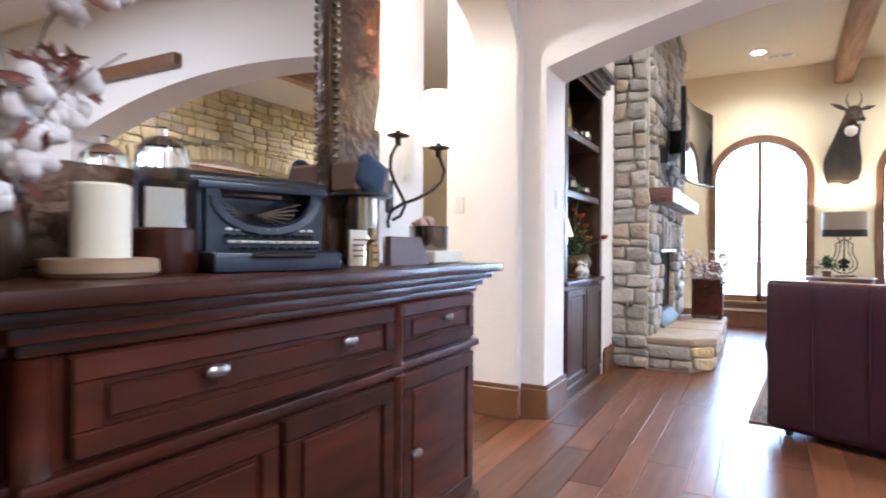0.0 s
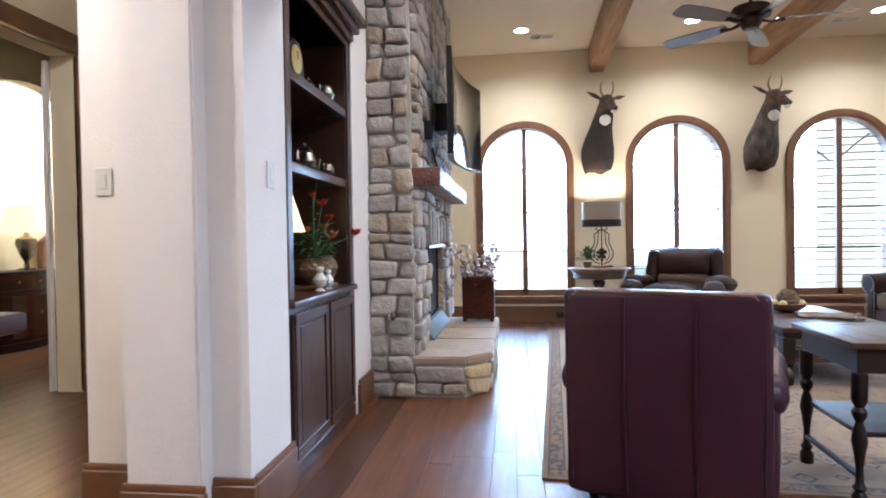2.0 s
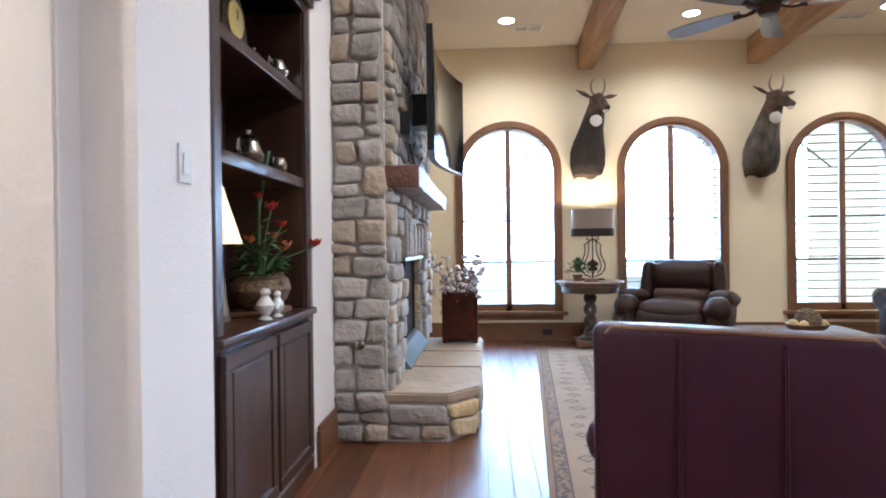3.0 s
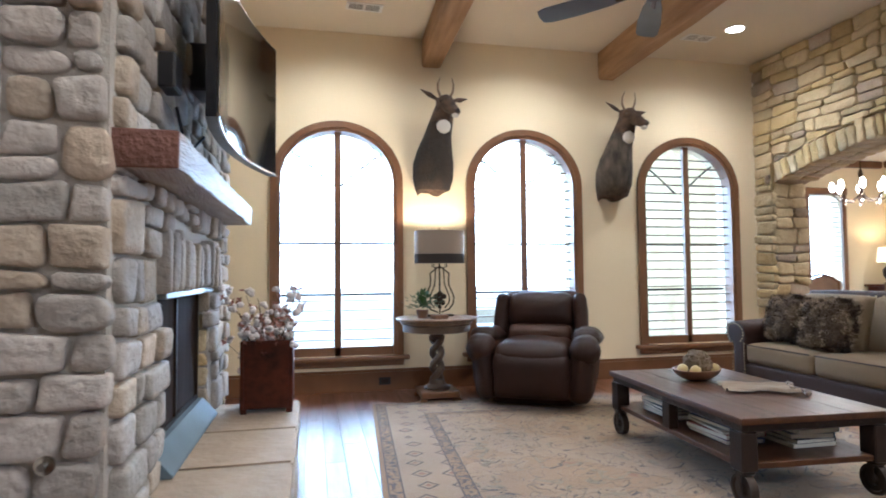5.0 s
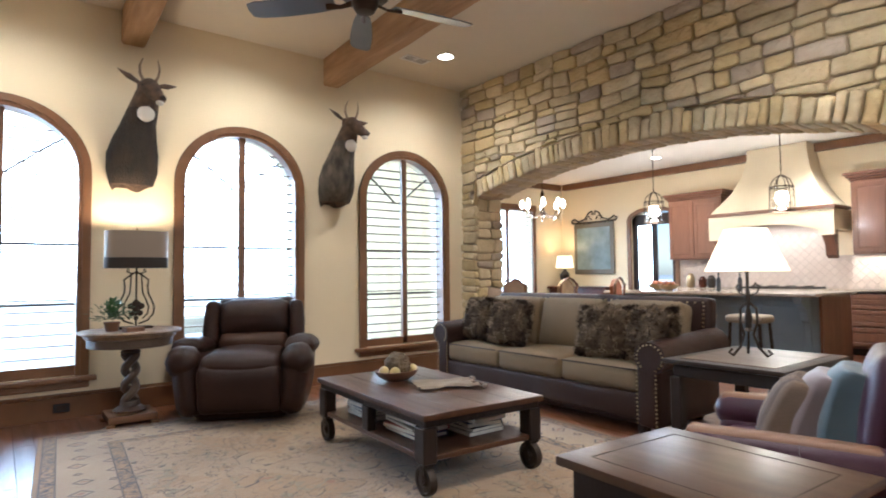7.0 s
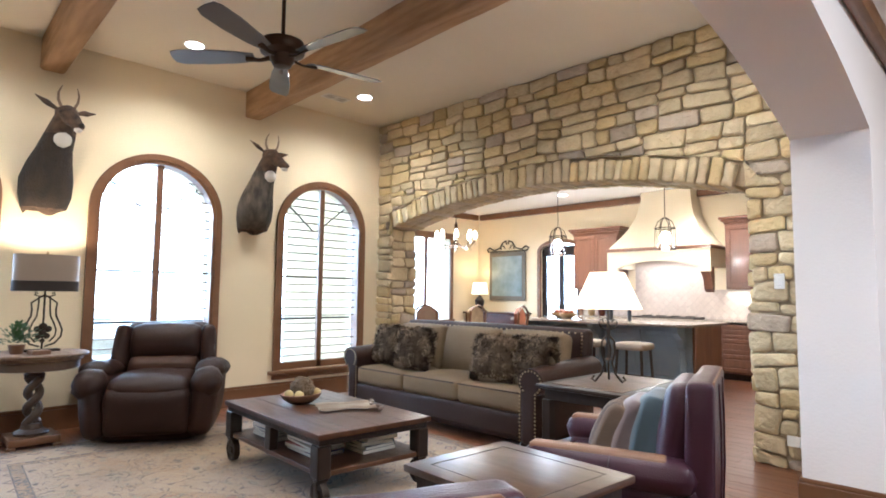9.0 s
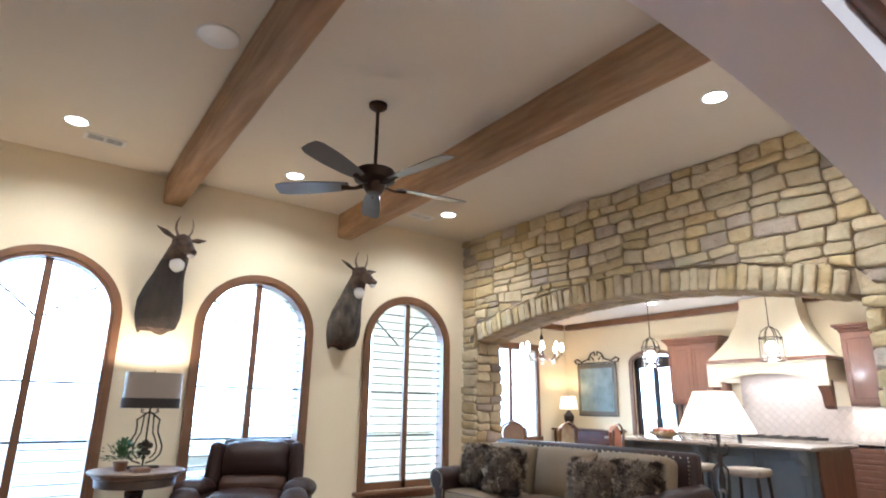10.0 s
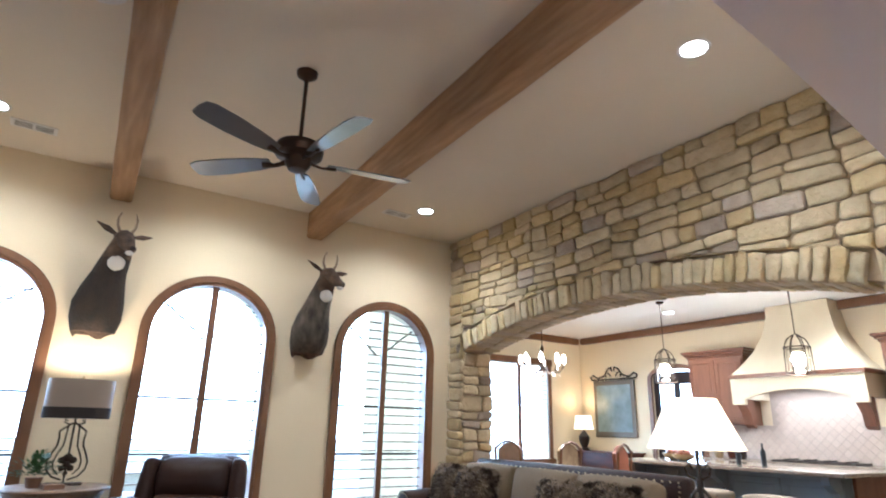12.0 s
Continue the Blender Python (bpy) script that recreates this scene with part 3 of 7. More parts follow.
for y in (0.65, 1.71):
    part("corner_post", L([(0.03, 0.1), (0.03, 0.69), (0.036, 0.70), (0.03, 0.71), (0.03, 0.92), (0.036, 0.93)], 12, -0.96, y), M_dark, sb)
TOP = 1.047

# leaning mirror in a wide ornate frame
mi = thing("wall_mirror", pose(0, 0, 0), "large mirror in a wide ornate dark bronze frame", "mirror")
M_orn = mat("embossed_bronze_frame", (0.13, 0.065, 0.03), 0.38, (0.03, 0.02, 0.016), 9, metal=0.6, bump=1.0, bscale=24, detail=8)
part("glass", B(-1.252, -1.246, 0.0, 1.67, 1.30, 2.62), M_mirror, mi, "silvered mirror glass")
bm = bmesh.new()
for a in ((1.66, 1.98, 1.06, 2.95), (-0.33, -0.01, 1.06, 2.95), (-0.01, 1.66, 1.06, 1.30), (-0.01, 1.66, 2.62, 2.95)):
    box(bm, -1.266, -1.215, *a, 0.02, 2)
part("frame", bm, M_orn, mi)
bead = finish(B(-0.0125, 0.0125, -0.011, 0.011, -0.011, 0.011, 0.006), "bead", M_silver)
for k in range(44):
    o = new("bead", bead)
    o.parent, o.location = mi, (-1.2025, 1.681, 1.311 + 0.03 * k)

# double-arm sconce
sc = thing("wall_sconce", pose(-1.268, 2.11, 1.395), "wrought iron wall sconce with two lit cream shades", "sconce")
part("backplate", B(0, 0.012, -0.025, 0.025, -0.14, 0.0, 0.005), M_iron, sc)
for sy, sx, sz in ((-0.11, 0.12, 0.15), (0.06, 0.21, 0.12)):
    q = -1 if sy < 0 else 1
    pts = [(sx, sy, sz - 0.02), (sx, sy + q * 0.025, sz - 0.045), (sx, sy + q * 0.05, sz - 0.08), (sx * 0.95, sy + q * 0.045, sz - 0.125), (sx * 0.85, sy + q * 0.005, sz - 0.165), (sx * 0.65, sy * 0.35, sz - 0.20), (sx * 0.45, -q * 0.03, sz - 0.225), (0.05, -q * 0.055, sz - 0.255), (0.03, -q * 0.05, sz - 0.30), (0.012, -q * 0.015, sz - 0.32)]
    part("arm", T(pts, 0.007), M_iron, sc)
    part("drip_pan", L([(0.0, -0.03), (0.012, -0.03), (0.014, 0.0), (0.045, 0.008), (0.045, 0.014), (0.012, 0.014), (0.012, 0.05), (0, 0.05)], 16, sx, sy, sz), M_iron, sc)
    part("shade", L([(0.092, 0.03), (0.062, 0.24), (0.060, 0.24), (0.090, 0.031)], 20, sx, sy, sz), M_shade, sc, "lit cream shade")
    lamp("sconce_bulb", "POINT", (-1.268 + sx, 2.11 + sy, 1.395 + sz + 0.13), 12, (1.0, 0.55, 0.26), 0.03)

# things on the sideboard
ty = thing("typewriter", pose(-1.085, 1.20, TOP, 0, 0, 74), "antique black typewriter on the sideboard", "typewriter")
M_enam = mat("worn_black_enamel", (0.012, 0.017, 0.034), 0.3, (0.035, 0.042, 0.065), 8, bump=0.1)
part("base", B(-0.18, 0.18, -0.15, 0.13, 0.0, 0.05, 0.012, 2), M_enam, ty)
for s in (-1, 1):
    part("side_frame", B(s * 0.165 - 0.015, s * 0.165 + 0.015, -0.05, 0.13, 0.05, 0.22, 0.01, 2), M_enam, ty)
bm = bmesh.new()
pts = [(0.15 * math.cos(math.pi * k / 14), -0.06, 0.19 - 0.09 * math.sin(math.pi * k / 14)) for k in range(15)]
tube(bm, pts, 0.018, 6)
part("type_basket", bm, M_enam, ty)
bm = bmesh.new()
prism(bm, [(-0.165, 0.05), (0.165, 0.05), (0.165, 0.205)] + [(0.13 * math.cos(math.pi * k / 16), 0.205 - 0.105 * math.sin(math.pi * k / 16)) for k in range(17)] + [(-0.165, 0.205)], pose(0, -0.05, 0, 90, 0, 0), 0.02)
part("front_plate", bm, M_enam, ty)
for k in range(17):
    a = math.pi * (0.06 + 0.88 * k / 16)
    part("type_bar", T([(0.02 * math.cos(a), 0.03, 0.15), (0.12 * math.cos(a), -0.03, 0.20 - 0.095 * math.sin(a))], 0.003, 4), M_pewter, ty)
part("top_cover", B(-0.185, 0.185, -0.07, -0.01, 0.205, 0.225, 0.006, 2), M_enam, ty)
part("back_plate", B(-0.15, 0.15, 0.05, 0.12, 0.05, 0.2, 0.005), M_enam, ty)
part("platen", T([(-0.2, 0.02, 0.235), (0.2, 0.02, 0.235)], 0.022, 14), M_plastic, ty)
part("carriage", B(-0.19, 0.19, 0.02, 0.11, 0.215, 0.25, 0.008), M_pewter, ty)
for s in (-1, 1):
    part("platen_knob", T([(s * 0.2, 0.02, 0.235), (s * 0.225, 0.02, 0.235)], 0.018, 12), M_plastic, ty)
key = None
for row in range(4):
    for k in range(10):
        m = L([(0.011, 0), (0.0125, 0.004), (0.010, 0.007), (0, 0.007)], 8)
        o = part("key", m, M_pl if row % 2 else M_plastic, ty)
        o.location = (-0.125 + 0.026 * k + 0.006 * row, -0.135 + 0.024 * row, 0.055 + 0.016 * row)
part("space_bar", B(-0.09, 0.09, -0.165, -0.153, 0.035, 0.048, 0.004), M_plastic, ty)

M_wax = mat("ivory_wax", (0.80, 0.72, 0.56), 0.5, (0.74, 0.65, 0.5), 5)
ca = thing("candle", pose(-1.07, 0.77, TOP), "thick ivory pillar candle on a wood slice", "candle")
part("wood_slice", L([(0.10, 0), (0.11, 0.01), (0.108, 0.035), (0.10, 0.038), (0, 0.038)], 22), mat("pale_wood_slice", (0.38, 0.25, 0.14), 0.7, (0.26, 0.16, 0.09), 14), ca)
part("wax", L([(0.055, 0.038), (0.056, 0.185), (0.050, 0.19), (0.044, 0.182), (0, 0.18)], 24), M_wax, ca)
part("wick", T([(0, 0, 0.18), (0.002, 0, 0.2)], 0.002, 5), M_plastic, ca)

cl = thing("glass_cloche", pose(-1.13, 0.95, TOP), "clear glass cloche jar on a dark wooden base", "cloche")
part("wooden_base", L([(0.08, 0), (0.085, 0.02), (0.075, 0.1), (0.07, 0.105), (0, 0.105)], 24), M_dark, cl)
gl = part("dome", L([(0.062, 0.106), (0.062, 0.26), (0.055, 0.295), (0.03, 0.318), (0.008, 0.325), (0.012, 0.345), (0, 0.35)], 24), M_pane, cl)
part("card", B(-0.002, 0.002, -0.035, 0.035, 0.107, 0.2), M_paper, cl)


def ball():
    """The corners and faces of a small round ball."""
    bm = bmesh.new()
    bmesh.ops.create_icosphere(bm, subdivisions=2, radius=1)
    res = [v.co.copy() for v in bm.verts], [[v.index for v in f.verts] for f in bm.faces]
    bm.free()
    return res


BALL = ball()


def cotton(name, m, label, height, spread, stems, seed, bolls=6, size=1.0):
    """A vase of cotton branches: bent stems, open white bolls with brown husks."""
    r = random.Random(seed)
    t = thing(name, m, label, "plant")
    bb, bh = bmesh.new(), bmesh.new()
    twig = mat("twig", (0.09, 0.05, 0.03), 0.8)
    for k in range(stems):
        a = 2 * math.pi * k / stems + r.uniform(-0.4, 0.4)
        h, s = height * r.uniform(0.55, 1.0), spread * r.uniform(0.4, 1.0)
        pts = [Vector((s * u * u * math.cos(a) + r.uniform(-0.01, 0.01), s * u * u * math.sin(a) + r.uniform(-0.01, 0.01), h * u)) for u in [i / 7 for i in range(8)]]
        part("branch", T(pts, [0.004 - 0.0003 * i for i in range(8)], 5), twig, t)
        for q in range(bolls):
            p = pts[r.randrange(3, 8)] + Vector([r.uniform(-0.045, 0.045) for _ in range(3)])
            if r.random() < 0.5:
                for c in range(4):
                    q_, o_ = size * r.uniform(0.011, 0.019), p + Vector([size * r.uniform(-0.014, 0.014) for _ in range(3)])
                    vs_ = [bb.verts.new(o_ + q_ * v) for v in BALL[0]]
                    for f in BALL[1]:
                        bb.faces.new([vs_[i] for i in f])
            else:
                for c in range(3):
                    d = Vector([r.uniform(-1, 1) for _ in range(3)]).normalized() * 0.03
                    e = d.orthogonal().normalized() * 0.011
                    bh.faces.new([bh.verts.new(p + x) for x in (-d, e, d, -e)])
    for v in bb.verts:
        v.co += 0.006 * size * noise.noise_vector(v.co * 70)
    part("cotton_boll", bb, mat("cotton", (0.74, 0.69, 0.65), 1.0, (0.56, 0.48, 0.45), 20), t, "", 180)["kind"] = "stuff"
    part("husk", bh, mat("dry_husk", (0.28, 0.12, 0.085), 0.9), t)["kind"] = "stuff"
    return t


cv = cotton("cotton_vase", pose(-1.12, 0.58, TOP), "dark vase of white cotton branches on the sideboard", 0.56, 0.30, 11, 5, 11, 1.3)
part("vase", L([(0.05, 0), (0.075, 0.06), (0.07, 0.14), (0.04, 0.19), (0.045, 0.2)], 20), M_bronze, cv)

bx = thing("keepsake_box", pose(-1.15, 1.76, TOP, 0, 0, 88), "brown leather box with blue cloth and top hat", "box")
part("hat_brim", L([(0.10, 0.240), (0.115, 0.245), (0.115, 0.253), (0.06, 0.253)], 24), M_plastic, bx)
part("hat_crown", L([(0.062, 0.0), (0.058, 0.24), (0.06, 0.25)], 24), M_silver, bx)
part("lid_box", B(-0.10, 0.10, -0.06, 0.06, 0.254, 0.36, 0.01), M_worn, bx)
part("cloth", C((-0.02, -0.06, 0.315), (0.13, 0.05, 0.12), 0.02, (0.01, 0.01, 0.01), rot(0, 20, 0)), mat("blue_cloth", (0.035, 0.055, 0.10), 0.9), bx)
for nm, y, x, w, h, col, lb in (("photo_card", 1.64, -1.06, 0.12, 0.12, M_paper, "small cream printed card on the sideboard"), ("photo_card", 1.83, -1.06, 0.11, 0.10, M_paper, "small cream printed card on the sideboard")):
    o = thing(nm, pose(x, y, TOP, 0, 0, 90), lb, "card", "cards on the sideboard")
    part("card", B(-w / 2, w / 2, -0.004, 0.004, 0, h), col, o)
    for q in range(4):
        part("print_line", B(-w * 0.4, w * 0.4, -0.0055, -0.0042, h * (0.25 + 0.15 * q), h * (0.25 + 0.15 * q) + 0.006), M_trim, o)
o = thing("wooden_plaque", pose(-0.99, 1.83, TOP, 0, 0, 90), "small brown wooden plaque with cut corners", "plaque")
bm = bmesh.new()
prism(bm, [(-0.13, 0), (0.13, 0), (0.07, 0.10), (-0.13, 0.10)], pose(0, 0.012, 0, 90, 0, 0), 0.024)
part("board", bm, mat("plum_brown_wood", (0.10, 0.05, 0.04), 0.5), o)
o = thing("lace_tin", pose(-1.08, 2.13, TOP), "round silver filigree basket on a cream book", "basket")
part("book", B(-0.1, 0.1, -0.12, 0.12, 0, 0.05, 0.006), M_paper, o)
part("tin", L([(0.075, 0.05), (0.08, 0.06), (0.08, 0.14), (0.083, 0.15), (0.07, 0.15), (0.07, 0.06), (0, 0.06)], 24), M_silver, o)
bm = bmesh.new()
for k in range(9):
    bmesh.ops.create_icosphere(bm, subdivisions=1, radius=0.028, matrix=Matrix.Translation((rng.uniform(-0.045, 0.045), rng.uniform(-0.045, 0.045), 0.145 + rng.uniform(0, 0.02))))
part("potpourri", bm, mat("dusty_pink_petal", (0.55, 0.36, 0.30), 0.9), o)["kind"] = "stuff"
o = thing("perfume_bottle", pose(-0.97, 1.58, TOP), "small glass bottle with brass cap", "bottle")
part("bottle", L([(0.022, 0), (0.025, 0.01), (0.025, 0.07), (0.012, 0.085), (0.012, 0.1), (0, 0.1)], 16), glass("amber_glass", (0.6, 0.4, 0.2)), o)
part("cap", L([(0.015, 0.1), (0.015, 0.125), (0, 0.127)], 14), M_nail, o)

# newel post of the stair rail
nw = thing("newel_post", pose(0.585, 2.03, 0), "black iron newel post with round wooden cap", "newel")
part("shaft", L([(0.05, 0), (0.05, 0.02), (0.02, 0.03), (0.016, 0.05), (0.016, 0.70), (0.028, 0.715), (0.03, 0.73), (0.018, 0.745), (0.03, 0.76), (0.036, 0.785), (0.03, 0.81), (0.018, 0.825), (0.03, 0.84), (0.028, 0.86), (0.016, 0.875), (0.016, 1.18), (0.05, 1.195), (0.05, 1.205)], 16), M_iron, nw)
part("wooden_cap", L([(0.05, 1.205), (0.065, 1.213), (0.07, 1.235), (0.065, 1.26), (0.05, 1.27), (0.0, 1.272)], 24), M_trim, nw)
part("handrail", T([(0.0, 0, 1.24), (0.12, -0.06, 1.24), (0.5, -0.35, 1.26), (1.2, -1.0, 1.5)], 0.032, 10), M_trim, nw)
for k in range(3):
    u = 0.45 + 0.33 * k
    part("baluster", T([(u, -0.32 - 0.28 * k, 0), (u, -0.32 - 0.28 * k, 1.25 + 0.07 * k)], 0.009, 8), M_iron, nw)


def plate(name, m, label, w=0.075, h=0.12, toggles=1):
    t = thing(name, m, label, "switch" if "switch" in name else "outlet")
    part("cover", B(-w / 2, w / 2, -0.007, 0, -h / 2, h / 2, 0.003), M_pl, t)
    for k in range(toggles):
        part("rocker", B(-0.016, 0.016, -0.011, -0.0072, -0.033, 0.033, 0.002), M_pl, t)
    return t


plate("light_switch", pose(-1.775, 3.769, 1.415), "ivory rocker light switch on the hall wall")
plate("light_switch", pose(-1.0995, 3.90, 1.44, 0, 0, 90), "ivory rocker light switch on the arch jamb")
plate("light_switch", pose(XE - 0.035, 4.42, 1.42, 0, 0, -90), "ivory rocker light switch on the stone pier")
plate("power_outlet", pose(XE - 0.035, 4.33, 0.22, 0, 0, -90), "pale outlet plate on the stone pier", 0.15, 0.08)
o = thing("power_outlet", pose(0.575, YN - 0.025, 0.10), "black outlet plate in the wooden baseboard", "outlet")
part("cover", B(-0.06, 0.06, -0.006, 0, -0.037, 0.037, 0.003), M_plastic, o)
part("socket", B(-0.035, 0.035, -0.009, -0.0062, -0.02, 0.02, 0.002), M_firebox, o)

# bedroom corner seen through the hall
ns = thing("dresser", pose(-5.80, 7.35, 0), "dark carved bow-fronted wooden dresser in the bedroom", "dresser")
def bow(z0, z1, depth, half, out):
    bm = bmesh.new()
    poly = [(-0.14, -half), *[(depth * (0.55 + 0.45 * math.cos(math.pi * (k / 16 - 0.5))) + out, half * (k / 8 - 1)) for k in range(17)], (-0.14, half)]
    return prism(bm, poly, pose(0, 0, z0), z1 - z0)


part("plinth", bow(0.0, 0.09, 0.40, 0.59, 0.02), M_black, ns)
part("body", bow(0.09, 0.64, 0.39, 0.57, 0.0), M_dark, ns)
part("ledge", bow(0.64, 0.665, 0.40, 0.59, 0.015), M_black, ns)
part("drawer_row", bow(0.665, 0.83, 0.39, 0.57, 0.003), M_dark, ns)
part("top", bow(0.83, 0.87, 0.41, 0.61, 0.025), M_black, ns)
for k in range(4):
    y = -0.42 + 0.28 * k
    x = 0.39 * (0.55 + 0.45 * math.cos(math.pi * (y + 0.57) / 1.14 - math.pi / 2))
    part("door", B(x - 0.03, x + 0.012, y - 0.10, y + 0.10, 0.14, 0.60, 0.008), M_table, ns)
    part("knob", L([(0, 0), (0.014, 0.004), (0.018, 0.014), (0.010, 0.024), (0, 0.026)], 12), M_nail, ns).matrix_basis = pose(x + 0.012, y, 0.40, 0, 90, 0)
    part("knob", L([(0, 0), (0.012, 0.004), (0.015, 0.012), (0, 0.02)], 12), M_nail, ns).matrix_basis = pose(x + 0.004, y, 0.75, 0, 90, 0)
tl = thing("table_lamp", pose(-5.60, 7.52, 0.87), "silver urn table lamp with lit cream shade", "lamp", "")
part("base", L([(0.09, 0), (0.09, 0.02), (0.03, 0.04), (0.025, 0.1), (0.06, 0.16), (0.11, 0.30), (0.10, 0.36), (0.03, 0.40), (0.02, 0.44)], 20), M_silver, tl)
part("shade", L([(0.24, 0.44), (0.20, 0.72), (0.195, 0.72), (0.235, 0.441)], 24), M_gold_shade, tl, "lit cream drum shade")
lamp("bedroom_bulb", "POINT", (-5.60, 7.52, 1.45), 18, WARM, 0.05)
bd = thing("bed", pose(-5.13, 8.80, 0), "bed with carved upholstered headboard and pillows", "bed")
part("base", B(-0.6, 1.5, -0.75, 0.75, 0.0, 0.28, 0.02), M_dark, bd)
part("mattress", C((0.45, 0, 0.46), (2.0, 1.5, 0.36), 0.08), M_pl, bd)
bm = bmesh.new()
prism(bm, [(-0.85, 0.0), (0.85, 0.0), (0.85, 1.2), (0.6, 1.35), (0.3, 1.42), (0, 1.65), (-0.3, 1.42), (-0.6, 1.35), (-0.85, 1.2)], pose(-0.72, 0, 0, 90, 0, 90), 0.08)
part("headboard", bm, M_worn, bd)
bm = bmesh.new()
prism(bm, [(-0.74, 0.4), (0.74, 0.4), (0.74, 1.14), (0.3, 1.32), (0, 1.52), (-0.3, 1.32), (-0.74, 1.14)], pose(-0.64, 0, 0, 90, 0, 90), 0.03)
part("headboard_pad", bm, M_paper, bd)
part("pillow", C((-0.45, -0.15, 0.85), (0.16, 0.5, 0.45), 0.06, (0.04, 0, 0)), M_fabric, bd)

# ---- bookcase ----
bc = thing("bookcase", pose(0, 0, 0), "tall dark walnut built-in bookcase over panelled cabinets", "bookcase")
BX = -1.10
part("base_body", B(-1.555, BX - 0.022, 4.12, 5.195, 0.0, 0.83, 0.003), M_book, bc)
part("worktop", B(-1.555, BX + 0.025, 4.105, 5.21, 0.832, 0.868, 0.012, 2), M_book, bc)
for y0, y1, k in ((4.15, 4.65, 4.6), (4.68, 5.17, 4.73)):
    panel_front(bc, "cabinet_door", BX - 0.022, y0, y1, 0.10, 0.80, M_book)
part("plinth", B(-1.5, BX + 0.004, 4.122, 5.19, 0.0, 0.085, 0.008), M_book, bc)
part("back_panel", B(-1.555, -1.535, 4.12, 5.195, 0.87, 2.50), M_book, bc)
for y0, y1 in ((4.105, 4.17), (5.13, 5.20)):
    part("side_panel", B(-1.534, BX - 0.02, y0, y1, 0.87, 2.42, 0.004), M_book, bc)
    part("face_stile", B(BX - 0.019, BX - 0.002, y0, y1, 0.87, 2.42, 0.006), M_book, bc)
for z in (1.50, 1.95):
    sh = part("shelf", B(-1.534, BX - 0.03, 4.172, 5.128, z, z + 0.035, 0.003), M_book, bc)
    part("shelf_nosing", B(BX - 0.029, BX - 0.012, 4.172, 5.128, z - 0.012, z + 0.04, 0.008, 2), M_book, sh)
part("top_panel", B(-1.534, BX - 0.02, 4.172, 5.128, 2.40, 2.43), M_book, bc)
bm = bmesh.new()
for z0, z1, o in ((2.40, 2.45, 0.0), (2.45, 2.50, 0.025), (2.50, 2.55, 0.06), (2.55, 2.60, 0.10)):
    box(bm, -1.534, BX + o, 4.11 - o * 0, 5.20 + o * 0.7, z0, z1, 0.012, 2)
part("crown", bm, M_book, bc)
# plaster around the niche
solid("wall_west_niche", B(-1.555, -1.10, 5.213, 5.644, 0, CEIL), M_white, label="pale plastered jamb beside the bookcase")
bm = bmesh.new()
prism(bm, [(4.082, CEIL), (5.211, CEIL), (5.211, 2.70), (5.08, 2.86), (4.23, 2.86), (4.082, 2.70)], Matrix(((0, 0, 1, -1.50), (1, 0, 0, 0), (0, 1, 0, 0), (0, 0, 0, 1))), 0.40)
solid("wall_west_header", bm, M_wall, label="cream plastered header over the bookcase")

# things on the shelves
ck = thing("mantel_clock", pose(-1.28, 4.58, 1.987, 0, 0, 90), "dark wooden mantel clock with gilt dial", "clock")
bm = bmesh.new()
prism(bm, [(-0.24, 0), (0.24, 0), (0.22, 0.06), (0.13, 0.10), (0.10, 0.22), (0.05, 0.27), (-0.05, 0.27), (-0.10, 0.22), (-0.13, 0.10), (-0.22, 0.06)], pose(0, 0.05, 0, 90, 0, 0), 0.10)
part("case", bm, M_black, ck)
part("dial", L([(0, 0), (0.075, 0), (0.078, 0.006), (0.07, 0.01), (0, 0.01)], 26), mat("gilt_dial", (0.62, 0.48, 0.16), 0.35, metal=0.5), ck).matrix_basis = pose(0, -0.05, 0.165, 90, 0, 0)
part("hand_mark", B(-0.003, 0.003, -0.064, -0.061, 0.165, 0.21), M_plastic, ck)


def pot(name, m, label, s, spout=True, lid=True):
    t = thing(name, m, label, "silverware", "silver tea set")
    part("body", L([(0.028 * s, 0), (0.032 * s, 0.006 * s), (0.02 * s, 0.02 * s), (0.055 * s, 0.04 * s), (0.065 * s, 0.07 * s), (0.05 * s, 0.105 * s), (0.042 * s, 0.12 * s), (0.046 * s, 0.125 * s)], 20), M_silver, t)
    if lid:
        part("lid", L([(0.046 * s, 0.125 * s), (0.03 * s, 0.145 * s), (0.008 * s, 0.152 * s), (0.012 * s, 0.168 * s), (0, 0.172 * s)], 18), M_silver, t)
    part("handle", T([(0, -0.05 * s, 0.11 * s), (0, -0.095 * s, 0.115 * s), (0, -0.105 * s, 0.075 * s), (0, -0.06 * s, 0.045 * s)], 0.006 * s, 6), M_silver, t)
    if spout:
        part("spout", T([(0, 0.055 * s, 0.06 * s), (0, 0.09 * s, 0.085 * s), (0, 0.105 * s, 0.125 * s)], [0.014 * s, 0.009 * s, 0.006 * s], 8), M_silver, t)
    return t


pot("sugar_bowl", pose(-1.25, 4.83, 1.985), "tarnished silver sugar bowl on the shelf", 0.8, False)
pot("creamer", pose(-1.20, 4.98, 1.985), "tarnished silver creamer on the shelf", 0.95, True, False)
pot("teapot", pose(-1.27, 4.80, 1.535), "round silver teapot on the bookcase shelf", 1.15)
pot("silver_mug", pose(-1.20, 5.0, 1.535), "small silver mug on the bookcase shelf", 0.75, False, False)
pf = thing("picture_frame", pose(-1.36, 4.50, 1.535, -12, 0, 90), "silver-framed landscape photograph leaning on the shelf", "picture")
bm = bmesh.new()
